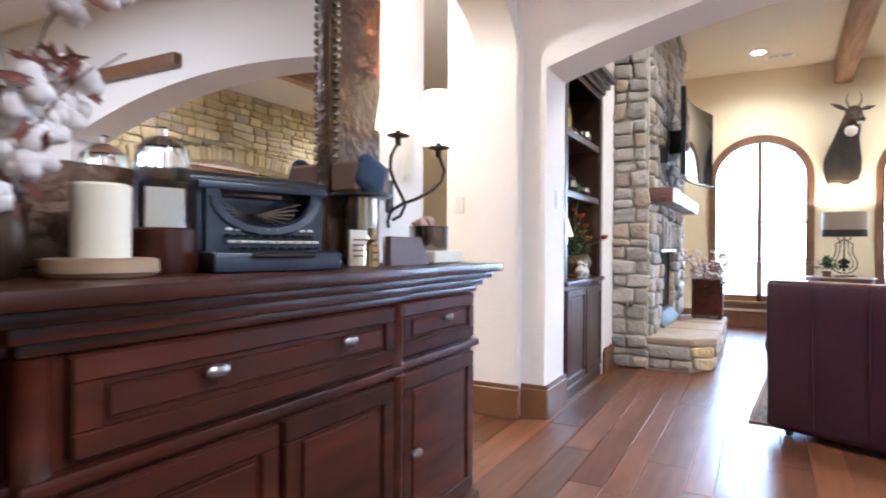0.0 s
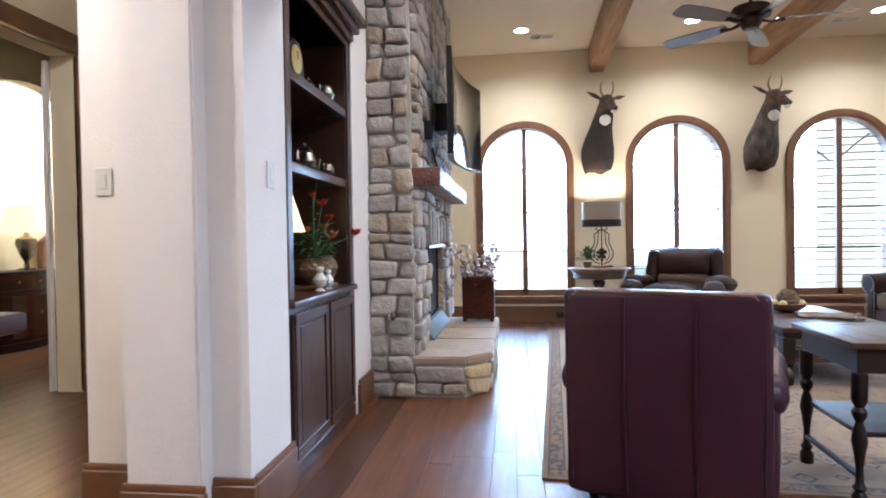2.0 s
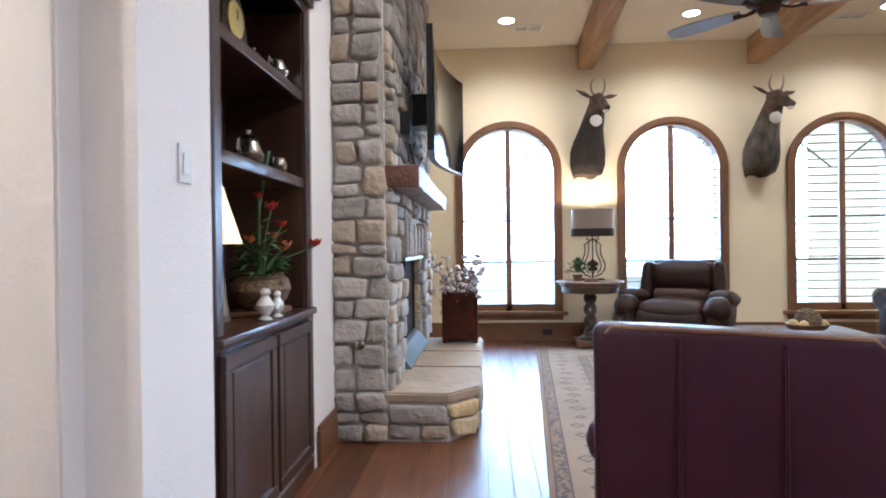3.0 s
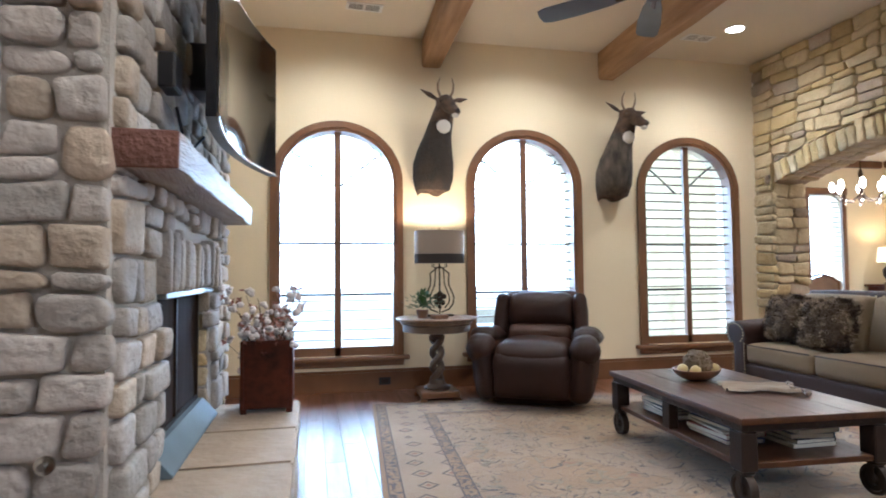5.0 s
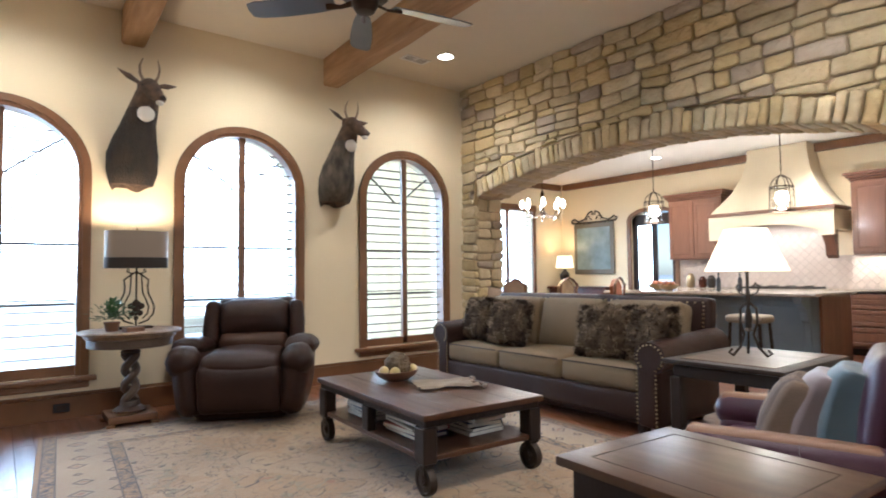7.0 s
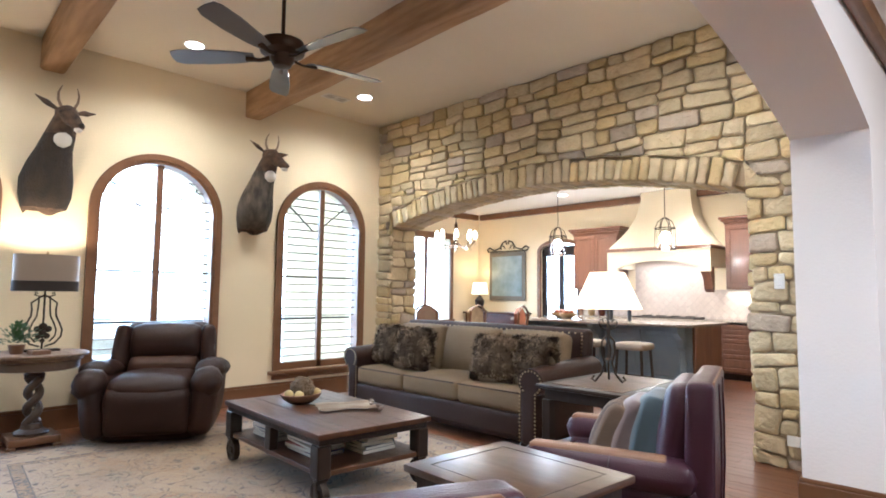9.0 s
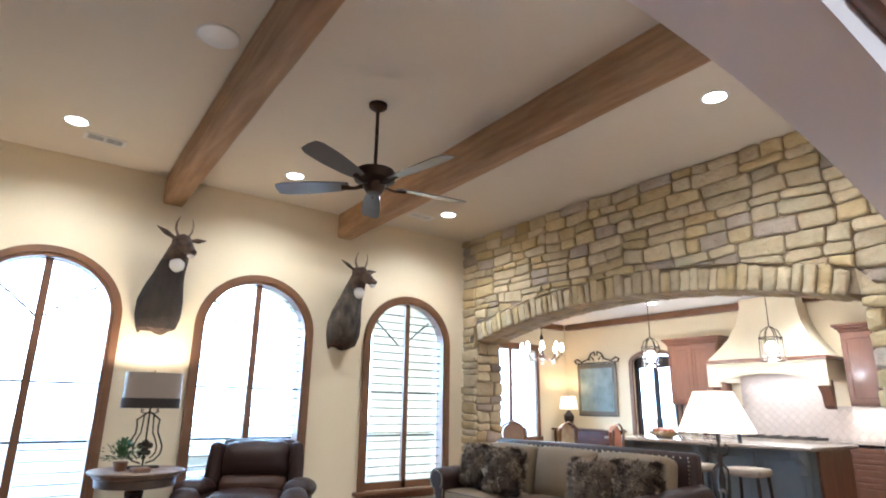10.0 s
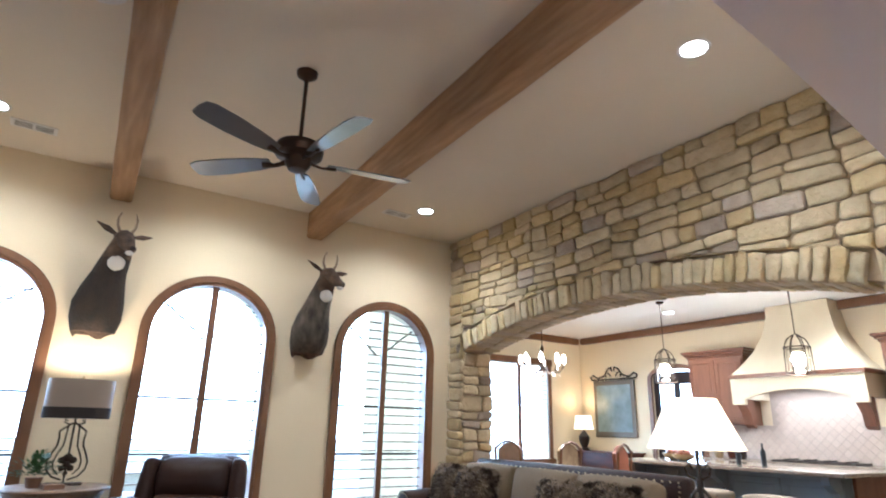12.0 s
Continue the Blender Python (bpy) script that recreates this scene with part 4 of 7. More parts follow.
for a in ((-0.17, 0.17, 0, 0.03), (-0.17, 0.17, 0.25, 0.28), (-0.17, -0.14, 0.03, 0.25), (0.14, 0.17, 0.03, 0.25)):
    box(bm, a[0], a[1], -0.012, 0.012, a[2], a[3], 0.004)
part("frame", bm, M_pl, pf)
part("mount", B(-0.14, 0.14, -0.004, 0.004, 0.03, 0.25), M_paper, pf)
part("photograph", B(-0.08, 0.08, -0.007, -0.0045, 0.08, 0.20), mat("grey_landscape_print", (0.30, 0.30, 0.28), 0.6, (0.12, 0.12, 0.11), 22), pf)
bl = thing("table_lamp", pose(-1.25, 4.31, 0.868), "small table lamp with lit pleated cream shade", "lamp")
part("base", L([(0.05, 0), (0.05, 0.015), (0.02, 0.03), (0.035, 0.10), (0.03, 0.2), (0.012, 0.26), (0.01, 0.36)], 18), M_bronze, bl)
part("shade", L([(0.145, 0.33), (0.06, 0.60), (0.057, 0.60), (0.142, 0.331)], 22), M_gold_shade, bl, "lit pleated shade")
lamp("shelf_bulb", "POINT", (-1.25, 4.31, 1.30), 2.5, WARM, 0.03)
for y, h, c, lb in ((4.40, 0.27, (0.12, 0.10, 0.08), "dark patterned photo frame on the cabinet"), (4.52, 0.42, (0.22, 0.16, 0.11), "tall brown framed print leaning in the bookcase")):
    o = thing("picture_frame", pose(-1.40 + (0.12 if h < 0.3 else 0), y + 0.06, 0.868, -9, 0, 80), lb, "picture")
    part("frame", B(-0.10, 0.10, -0.012, 0.012, 0, h, 0.005), mat("frame_wood", c, 0.5, [q * 0.5 for q in c], 20), o)
    part("print", B(-0.075, 0.075, -0.015, -0.0125, 0.03, h - 0.03), mat("sepia_print", (0.30, 0.24, 0.17), 0.6, (0.14, 0.10, 0.07), 18), o)
fw = thing("flower_bowl", pose(-1.24, 4.86, 0.868), "embossed bronze bowl with red and orange silk flowers", "flowers")
part("stand", B(-0.09, 0.09, -0.16, 0.16, 0, 0.025, 0.006), M_worn, fw)
part("bowl", L([(0.10, 0.025), (0.105, 0.04), (0.14, 0.07), (0.165, 0.12), (0.15, 0.165), (0.12, 0.185), (0.13, 0.195), (0.11, 0.195), (0, 0.18)], 28, 0, 0, 0, 0.8, 1.0), mat("embossed_bowl", (0.24, 0.16, 0.09), 0.4, (0.09, 0.055, 0.03), 26, metal=0.5, bump=0.9, bscale=50), fw)
r = random.Random(9)
bs, bl_ = bmesh.new(), bmesh.new()
M_red = mat("red_petal", (0.55, 0.045, 0.03), 0.6, (0.40, 0.03, 0.02), 8)
M_orange = mat("orange_petal", (0.62, 0.20, 0.07), 0.6, (0.5, 0.13, 0.05), 8)


def bloom(bm, p, size, n=7):
    for k in range(n):
        a = 2 * math.pi * k / n
        d = Vector((math.cos(a), math.sin(a), 0.7)).normalized() * size
        e = Vector((-math.sin(a), math.cos(a), 0)) * size * 0.42
        q = [p, p + d * 0.5 + e, p + d + Vector((0, 0, 0.3 * size)), p + d * 0.5 - e]
        bm.faces.new([bm.verts.new(x) for x in q])
        bm.faces.new([bm.verts.new(x + Vector((0, 0, -0.003))) for x in q[::-1]])


def blade(bm, p, d, w):
    e = d.cross(Vector((0, 0, 1)))
    e = e.normalized() * w if e.length > 1e-5 else Vector((w, 0, 0))
    m = p + d * 0.5 + Vector((0, 0, 0.04 * d.length))
    bm.faces.new([bm.verts.new(x) for x in (p, m + e, p + d - Vector((0, 0, 0.15 * d.length)), m - e)])


for sx, sy, h, size, red in ((0.02, 0.08, 0.50, 0.05, True), (0.05, 0.02, 0.36, 0.035, False), (0.07, 0.10, 0.30, 0.06, False), (0.16, 0.33, 0.32, 0.05, True), (-0.02, -0.08, 0.34, 0.04, False), (0.0, -0.03, 0.55, 0.03, True), (0.05, 0.14, 0.42, 0.035, True)):
    tube(bs, [(0, 0, 0.17), (sx * 0.4, sy * 0.4, 0.17 + 0.6 * (h - 0.17)), (sx, sy, h)], 0.004, 5)
    bm = bmesh.new()
    bloom(bm, Vector((sx, sy, h)), size)
    bloom(bm, Vector((sx, sy, h + 0.008)), size * 0.6)
    part("red_flower" if red else "orange_flower", bm, M_red if red else M_orange, fw, "red silk flower" if red else "orange silk flower")
tube(bs, [(0, -0.04, 0.17), (0, -0.02, 0.5), (0.02, 0.03, 0.72), (0.02, 0.06, 0.78)], 0.008, 6)
for k in range(90):
    a = r.uniform(0, 6.28)
    p = Vector((0.05 * math.cos(a), 0.08 * math.sin(a), r.uniform(0.17, 0.34)))
    blade(bl_, p, Vector((0.10 * math.cos(a), 0.13 * math.sin(a), r.uniform(-0.03, 0.10))), 0.012)
for k in range(14):
    p = Vector((0.01, -0.03 + 0.006 * k, 0.3 + 0.034 * k))
    a = r.uniform(0, 6.28)
    blade(bl_, p, Vector((0.05 * math.cos(a), 0.05 * math.sin(a), 0.03)), 0.01)
part("stem", bs, M_leaf, fw)
part("leaf", bl_, M_leaf, fw)


def bird(m, s, label):
    bm = bmesh.new()
    lathe(bm, [(0.02, 0), (0.028, 0.005), (0.012, 0.02), (0.03, 0.045), (0.034, 0.065), (0.02, 0.09), (0.014, 0.10), (0.02, 0.115), (0.016, 0.13), (0, 0.135)], 14, 0, 0, 0, 1.0, 1.3)
    tube(bm, [(0, -0.02, 0.118), (0, -0.04, 0.114)], [0.006, 0.001], 6)
    tube(bm, [(0, 0.03, 0.06), (0, 0.065, 0.045)], [0.018, 0.004], 6)
    o = part("bird_figurine", bm, M_porc)
    o.matrix_basis = m @ Matrix.Diagonal((s, s, s, 1))
    return tagged(o, label, "figurine", "porcelain birds")


M_porc = mat("white_porcelain", (0.78, 0.77, 0.74), 0.2, coat=0.5)
bird(pose(-1.13, 4.62, 0.868, 0, 0, 60), 1.05, "white porcelain bird figurine with raised head")
bird(pose(-1.12, 4.74, 0.868, 0, 0, 200), 0.9, "small white porcelain bird figurine")

# ---- television over the mantel ----
tv = thing("television", pose(-0.53, 6.80, 1.83, 0, 0, 90 - 5.5), "large curved black television on a wall bracket", "television")
n = 14
bm, bf = bmesh.new(), bmesh.new()
R, HW, HT = 3.2, 0.735, 0.85
prev = None
for k in range(n + 1):
    u = -HW + 2 * HW * k / n
    y = -(u * u) / (2 * R) + 0.0
    ringv = [bm.verts.new((u, y + d, z)) for d, z in ((0.0, 0.0), (0.0, HT), (0.045, HT), (0.045, 0.0))]
    scr = [bf.verts.new((u * 0.985, y - 0.004, z)) for z in (0.018, HT - 0.012)]
    if prev:
        for q in range(4):
            bm.faces.new((prev[0][q], prev[0][(q + 1) % 4], ringv[(q + 1) % 4], ringv[q]))
        bf.faces.new((prev[1][0], scr[0], scr[1], prev[1][1]))
    else:
        bm.faces.new(ringv)
    prev = (ringv, scr)
bm.faces.new(prev[0][::-1])
part("body", bm, M_plastic, tv)
part("screen", bf, M_screen, tv, "glossy dark screen", 60)
bm = bmesh.new()
pts = [(-HW + 2 * HW * k / 12, -((-HW + 2 * HW * k / 12) ** 2) / (2 * R) - 0.006, 0.006) for k in range(13)]
tube(bm, pts, 0.008, 6)
part("trim_strip", bm, M_silver, tv, "bright lower trim strip")
part("bracket", B(-0.12, 0.12, 0.045, 0.22, 0.3, 0.55, 0.01), M_plastic, tv)
sp = thing("cable_box", pose(-0.70, 6.15, 1.90), "black box with cables beside the television", "box")
part("case", B(-0.05, 0.02, -0.07, 0.07, 0.05, 0.20, 0.008), M_plastic, sp)
part("cable", T([(0.0, 0.05, 0.0), (0.02, 0.08, -0.12), (0.03, 0.2, -0.16), (0.05, 0.4, -0.05)], 0.008, 6), M_plastic, sp)
gv = thing("gas_key_valve", pose(-0.93, 5.59, 0.60, 90, 0, 0), "chrome gas key valve on the stone", "valve")
part("escutcheon", L([(0.03, 0), (0.03, 0.008), (0.012, 0.012), (0.012, 0.03), (0, 0.03)], 16), M_silver, gv)

# ---- planter with cotton branches, on the hearth's end ----
pl = cotton("cotton_planter", pose(-0.42, 7.60, 0.299), "dark wooden box planter of cotton branches on the hearth", 0.76, 0.27, 34, 12, 12, 1.1)
for s in (-1, 1):
    part("side_board", B(s * 0.15 - 0.012, s * 0.15 + 0.012, -0.16, 0.16, 0.03, 0.46, 0.004), M_dark, pl)
    part("end_board", B(-0.138, 0.138, s * 0.148 - 0.012, s * 0.148 + 0.012, 0.03, 0.46, 0.004), M_dark, pl)
part("filling", B(-0.137, 0.137, -0.135, 0.135, 0.03, 0.40), M_firebox, pl)
for s in (-1, 1):
    for t in (-1, 1):
        part("foot", B(s * 0.14 - 0.02, s * 0.14 + 0.02, t * 0.14 - 0.02, t * 0.14 + 0.02, 0, 0.035, 0.004), M_dark, pl)

# ---- trophies ----
def trophy(m, label, coat):
    """A shoulder mount: broad chest against the wall, neck, turned head, ears and short spike antlers, one mesh."""
    bm = bmesh.new()
    seg, rings = 22, []
    for cx, cy, cz, rx, ry in ((0, -0.05, -0.60, 0.15, 0.05), (0.01, -0.10, -0.57, 0.20, 0.11), (0.01, -0.14, -0.44, 0.235, 0.165), (0.01, -0.16, -0.28, 0.235, 0.175), (0.025, -0.18, -0.12, 0.20, 0.165), (0.05, -0.21, 0.03, 0.16, 0.15), (0.08, -0.25, 0.17, 0.14, 0.13), (0.105, -0.28, 0.29, 0.12, 0.115), (0.12, -0.295, 0.39, 0.095, 0.10), (0.125, -0.29, 0.45, 0.05, 0.055)):
        ring_ = []
        for k in range(seg):
            a = 2 * math.pi * k / seg
            z = cz + (0.03 * math.cos(3 * a) if cz < -0.58 else 0)
            ring_.append(bm.verts.new((cx + rx * math.cos(a), min(cy + ry * math.sin(a), -0.004), z)))
        rings.append(ring_)
    for p, q in zip(rings, rings[1:]):
        for k in range(seg):
            bm.faces.new((p[k], p[(k + 1) % seg], q[(k + 1) % seg], q[k]))
    bm.faces.new(rings[0][::-1])
    bm.faces.new(rings[-1])
    tube(bm, [(0.10, -0.24, 0.40), (0.125, -0.33, 0.385), (0.15, -0.43, 0.315), (0.175, -0.51, 0.255), (0.19, -0.555, 0.23), (0.195, -0.575, 0.225)], [0.085, 0.098, 0.074, 0.052, 0.046, 0.022], 14)
    for f in bm.faces:
        c = f.calc_center_median()
        f.material_index = 1 if c.z > 0.20 or c.z < -0.53 else 0
    old = set(bm.faces)

    def blob(p, size, index):
        bmesh.ops.create_icosphere(bm, subdivisions=2, radius=1, matrix=Matrix.Translation(p) @ Matrix.Diagonal((*size, 1)))
        for f in bm.faces:
            if f not in old:
                f.material_index = index
                old.add(f)

    blob((0.09, -0.355, 0.115), (0.085, 0.05, 0.085), 2)
    blob((0.18, -0.535, 0.195), (0.04, 0.045, 0.026), 2)
    blob((0.197, -0.572, 0.238), (0.028, 0.022, 0.026), 0)
    for x in (0.055, 0.205):
        blob((x, -0.375, 0.39), (0.016, 0.018, 0.016), 0)
    for s, base, mid, tip in ((-1, (0.045, -0.28, 0.43), (-0.05, -0.27, 0.49), (-0.15, -0.265, 0.545)), (1, (0.205, -0.30, 0.42), (0.29, -0.29, 0.44), (0.385, -0.285, 0.455))):
        tube(bm, [base, mid, tip], [0.022, 0.05, 0.006], 9, 0.4)
    for f in bm.faces:
        if f not in old:
            f.material_index = 1
            old.add(f)
    for s in (-1, 1):
        x = 0.125 + s * 0.055
        tube(bm, [(x, -0.31, 0.455), (x + s * 0.03, -0.31, 0.53), (x + s * 0.035, -0.33, 0.60), (x + s * 0.01, -0.35, 0.67)], [0.016, 0.013, 0.009, 0.003], 8)
    for f in bm.faces:
        if f not in old:
            f.material_index = 3
    for v in bm.verts:
        v.co += 0.006 * noise.noise_vector(v.co * 18)
        v.co.y = min(v.co.y, -0.002)
    o = part("deer_trophy", bm, coat, None, "", 70)
    for mm in (M_hide2, M_throat, M_antler):
        o.data.materials.append(mm)
    o.matrix_basis = m @ Matrix.Scale(0.9, 4)
    return tagged(o, label, "wall trophy", "mounted trophies")


M_hide = mat("dark_hide", (0.006, 0.006, 0.008), 0.95, (0.040, 0.025, 0.015), 9, bump=1.0, bscale=70, stretch=(1, 1, 0.5), detail=10, mix=0.7)
M_hide2 = mat("brown_hide", (0.13, 0.075, 0.042), 0.95, (0.022, 0.014, 0.011), 16, detail=10, mix=0.7, bump=1.0, bscale=90)
M_throat = mat("white_throat_hair", (0.60, 0.56, 0.50), 0.95)
M_antler = mat("antler", (0.16, 0.10, 0.06), 0.6, (0.3, 0.22, 0.15), 8)
M_hide3 = mat("grizzled_hide", (0.13, 0.10, 0.07), 0.95, (0.010, 0.009, 0.010), 13, bump=1.0, bscale=70, stretch=(1, 1, 0.5), detail=10, mix=0.7)
trophy(pose(1.06, YN - 0.001, 2.55), "dark shoulder-mount deer trophy with short antlers", M_hide)
trophy(pose(3.09, YN - 0.001, 2.53, 0, 0, 3), "greyish shoulder-mount deer trophy turned aside", M_hide3)

# ---- round side table with its lamp ----
M_oak = mat("weathered_oak", (0.24, 0.155, 0.09), 0.55, (0.12, 0.072, 0.042), 5, bump=0.2, bscale=50, stretch=(4, 1, 1), detail=9)
M_oakd = mat("weathered_dark_oak", (0.13, 0.085, 0.055), 0.5, (0.05, 0.03, 0.02), 7, bump=0.3, bscale=50)
st = thing("side_table", pose(1.02, 9.0, 0), "round wooden pedestal table with twisted column", "table")
part("tabletop", L([(0.0, 0.70), (0.33, 0.70), (0.345, 0.71), (0.345, 0.735), (0.385, 0.742), (0.39, 0.755), (0.38, 0.765), (0.0, 0.766)], 36), M_oak, st)
part("apron", L([(0.30, 0.63), (0.32, 0.635), (0.325, 0.70), (0.0, 0.70)], 32), M_oakd, st)
for ph in (0, math.pi):
    pts = [(0.042 * math.cos(ph + k * 0.42), 0.042 * math.sin(ph + k * 0.42), 0.17 + 0.4 * k / 22) for k in range(23)]
    part("twist", T(pts, 0.034, 8), M_oakd, st)
part("capital", L([(0.05, 0.56), (0.08, 0.58), (0.06, 0.60), (0.09, 0.63)], 18), M_oakd, st)
part("urn", L([(0.12, 0.09), (0.13, 0.11), (0.08, 0.14), (0.07, 0.18)], 18), M_oakd, st)
part("base", B(-0.18, 0.18, -0.18, 0.18, 0.03, 0.09, 0.012, 2), M_trim, st)
for sx in (-1, 1):
    for sy in (-1, 1):
        part("foot", B(sx * 0.16 - 0.035, sx * 0.16 + 0.035, sy * 0.16 - 0.035, sy * 0.16 + 0.035, 0, 0.03, 0.008), M_trim, st)
lm = thing("table_lamp", pose(1.07, 9.08, 0.766), "iron scroll table lamp with tan and black drum shade", "lamp")
part("foot", B(-0.13, 0.13, -0.05, 0.05, 0, 0.02, 0.006), M_iron, lm)
for s in (-1, 1):
    part("scroll", T([(0, 0, 0.485), (s * 0.05, 0, 0.45), (s * 0.095, 0, 0.415), (s * 0.088, 0, 0.36), (s * 0.092, 0, 0.30), (s * 0.12, 0, 0.24), (s * 0.142, 0, 0.18), (s * 0.135, 0, 0.12), (s * 0.09, 0, 0.065), (s * 0.02, 0, 0.04)], 0.0075, 7), M_iron, lm)
    part("scroll", T([(s * 0.04, 0, 0.45), (s * 0.045, 0, 0.36), (s * 0.05, 0, 0.30), (s * 0.078, 0, 0.24), (s * 0.098, 0, 0.18), (s * 0.09, 0, 0.125), (s * 0.05, 0, 0.08)], 0.0065, 7), M_iron, lm)
    part("curl", T([(0, 0, 0.475), (s * 0.04, 0, 0.47), (s * 0.075, 0, 0.485), (s * 0.07, 0, 0.505), (s * 0.05, 0, 0.495)], 0.006, 6), M_iron, lm)
bm = bmesh.new()
for k, (x, z, q) in enumerate(((0, 0.21, 0.034), (-0.04, 0.19, 0.028), (0.04, 0.19, 0.028), (-0.03, 0.13, 0.026), (0.03, 0.13, 0.026), (0, 0.16, 0.03), (0, 0.09, 0.02))):
    bmesh.ops.create_icosphere(bm, subdivisions=2, radius=q, matrix=Matrix.Translation((x, 0, z)) @ Matrix.Diagonal((1, 0.35, 1, 1)))
part("leaf_ornament", bm, M_iron, lm)
part("stem", L([(0.008, 0.02), (0.008, 0.53)], 8), M_iron, lm)
sh = part("shade", L([(0.245, 0.605), (0.245, 0.83), (0.240, 0.83), (0.240, 0.606)], 36, 0, 0, 0, 1.0, 0.62), glow("backlit_linen_shade", (0.62, 0.42, 0.24), 0.05, (0.17, 0.125, 0.09)), lm, "tan linen shade")
part("band", L([(0.248, 0.515), (0.248, 0.604), (0.243, 0.604), (0.243, 0.516)], 36, 0, 0, 0, 1.0, 0.62), mat("black_shade_band", (0.03, 0.022, 0.018), 0.8), sh, "black lower band")
part("finial", L([(0.006, 0.83), (0.012, 0.845), (0.004, 0.86), (0, 0.865)], 10), M_nail, lm)
lamp("table_lamp_bulb", "POINT", (1.07, 9.08, 1.53), 22, WARM, 0.04)
pp = thing("potted_plant", pose(0.87, 8.93, 0.766), "small leafy green plant in a pot", "plant")
part("pot", L([(0.045, 0), (0.06, 0.07), (0.062, 0.075), (0, 0.07)], 18), M_worn, pp)
bm = bmesh.new()
for k in range(170):
    a, e = r.uniform(0, 6.28), r.uniform(0.1, 1.4)
    d = Vector((math.cos(a) * math.cos(e), math.sin(a) * math.cos(e), math.sin(e)))
    blade(bm, Vector((0, 0, 0.08)) + d * r.uniform(0.03, 0.17), d * 0.055, 0.016)
part("foliage", bm, M_leaf, pp)
for x, y, w, nm in ((1.0, 8.78, 0.10, "trinket_box"),):
    o = thing(nm, pose(x, y, 0.766, 0, 0, 15), "small wooden box on the side table", "box")
    part("case", B(-0.07, 0.07, -0.05, 0.05, 0, 0.035, 0.004), M_worn, o)

# ---- recliner ----
rc = thing("recliner", pose(1.89, 8.62, 0.0105, 0, 0, -30), "dark brown padded leather recliner beside the side table", "armchair")
part("base", C((0, 0.02, 0.20), (0.78, 0.76, 0.36), 0.08, (0.02, 0.02, 0), None, 0.0, 5, 0.006), M_leather_b, rc)
part("footrest", C((0, -0.41, 0.29), (0.66, 0.17, 0.40), 0.075, (0.0, 0.035, 0), rot(6), 0.0, 6, 0.010), M_leather_b, rc)
for z, y in ((0.34, -0.515), (0.20, -0.495)):
    part("footrest_seam", T([(-0.30, y + 0.035, z), (-0.15, y + 0.008, z - 0.006), (0, y, z - 0.008), (0.15, y + 0.008, z - 0.006), (0.30, y + 0.035, z)], 0.006, 5), M_leather_b, rc)
part("seat", C((0, -0.14, 0.46), (0.64, 0.66, 0.20), 0.085, (0.0, 0.03, 0.04), None, 0.0, 6, 0.010), M_leather_b, rc)
for s in (-1, 1):
    a = part("armrest", C((s * 0.415, -0.04, 0.33), (0.20, 0.82, 0.54), 0.085, (0.03, 0.03, 0.01), rot(0, s * 6, 0), 0.0, 6, 0.008), M_leather_b, rc)
    part("arm_pad", C((s * 0.455, 0.02, 0.585), (0.25, 0.60, 0.14), 0.068, (0.01, 0.02, 0.02), rot(-5), 0.0, 6, 0.010), M_leather_b, a)
    part("arm_front", C((s * 0.45, -0.36, 0.51), (0.235, 0.24, 0.21), 0.085, (0.01, 0.02, 0.01), rot(38), 0.0, 5, 0.008), M_leather_b, a)
    part("arm_seam", T([(s * 0.34, -0.40, 0.50), (s * 0.345, -0.45, 0.34), (s * 0.34, -0.43, 0.14)], 0.006, 5), M_leather_b, a)
m = rot(-13)
part("backrest", C((0, 0.34, 0.64), (0.74, 0.20, 0.72), 0.09, (0, 0.03, 0.0), m), M_leather_b, rc)
part("head_pillow", C((0, 0.285, 0.80), (0.64, 0.22, 0.34), 0.10, (0, 0.035, 0.02), m, 0.0, 6, 0.012), M_leather_b, rc)
part("lumbar_pillow", C((0, 0.20, 0.575), (0.62, 0.20, 0.22), 0.09, (0, 0.03, 0.0), m, 0.0, 6, 0.010), M_lumbar, rc, "lighter brown lumbar roll")
for s in (-1, 1):
    part("back_wing", C((s * 0.365, 0.28, 0.73), (0.12, 0.26, 0.46), 0.055, (0.01, 0, 0), rot(-13, 0, s * 14), 0.0, 5, 0.008), M_leather_b, rc)

# ---- club chairs ----
def pillow(parent_name, m, material, label, size=0.44, group=""):
    bm = bmesh.new()
    cushion(bm, (0, 0, 0), (size, 0.13, size), 0.05, (-0.02, 0.05, -0.02), None, 0, 6, 0.006)
    o = part(parent_name, bm, material, None, "", 80)
    o.matrix_basis = m
    return tagged(o, label, "pillow", group)


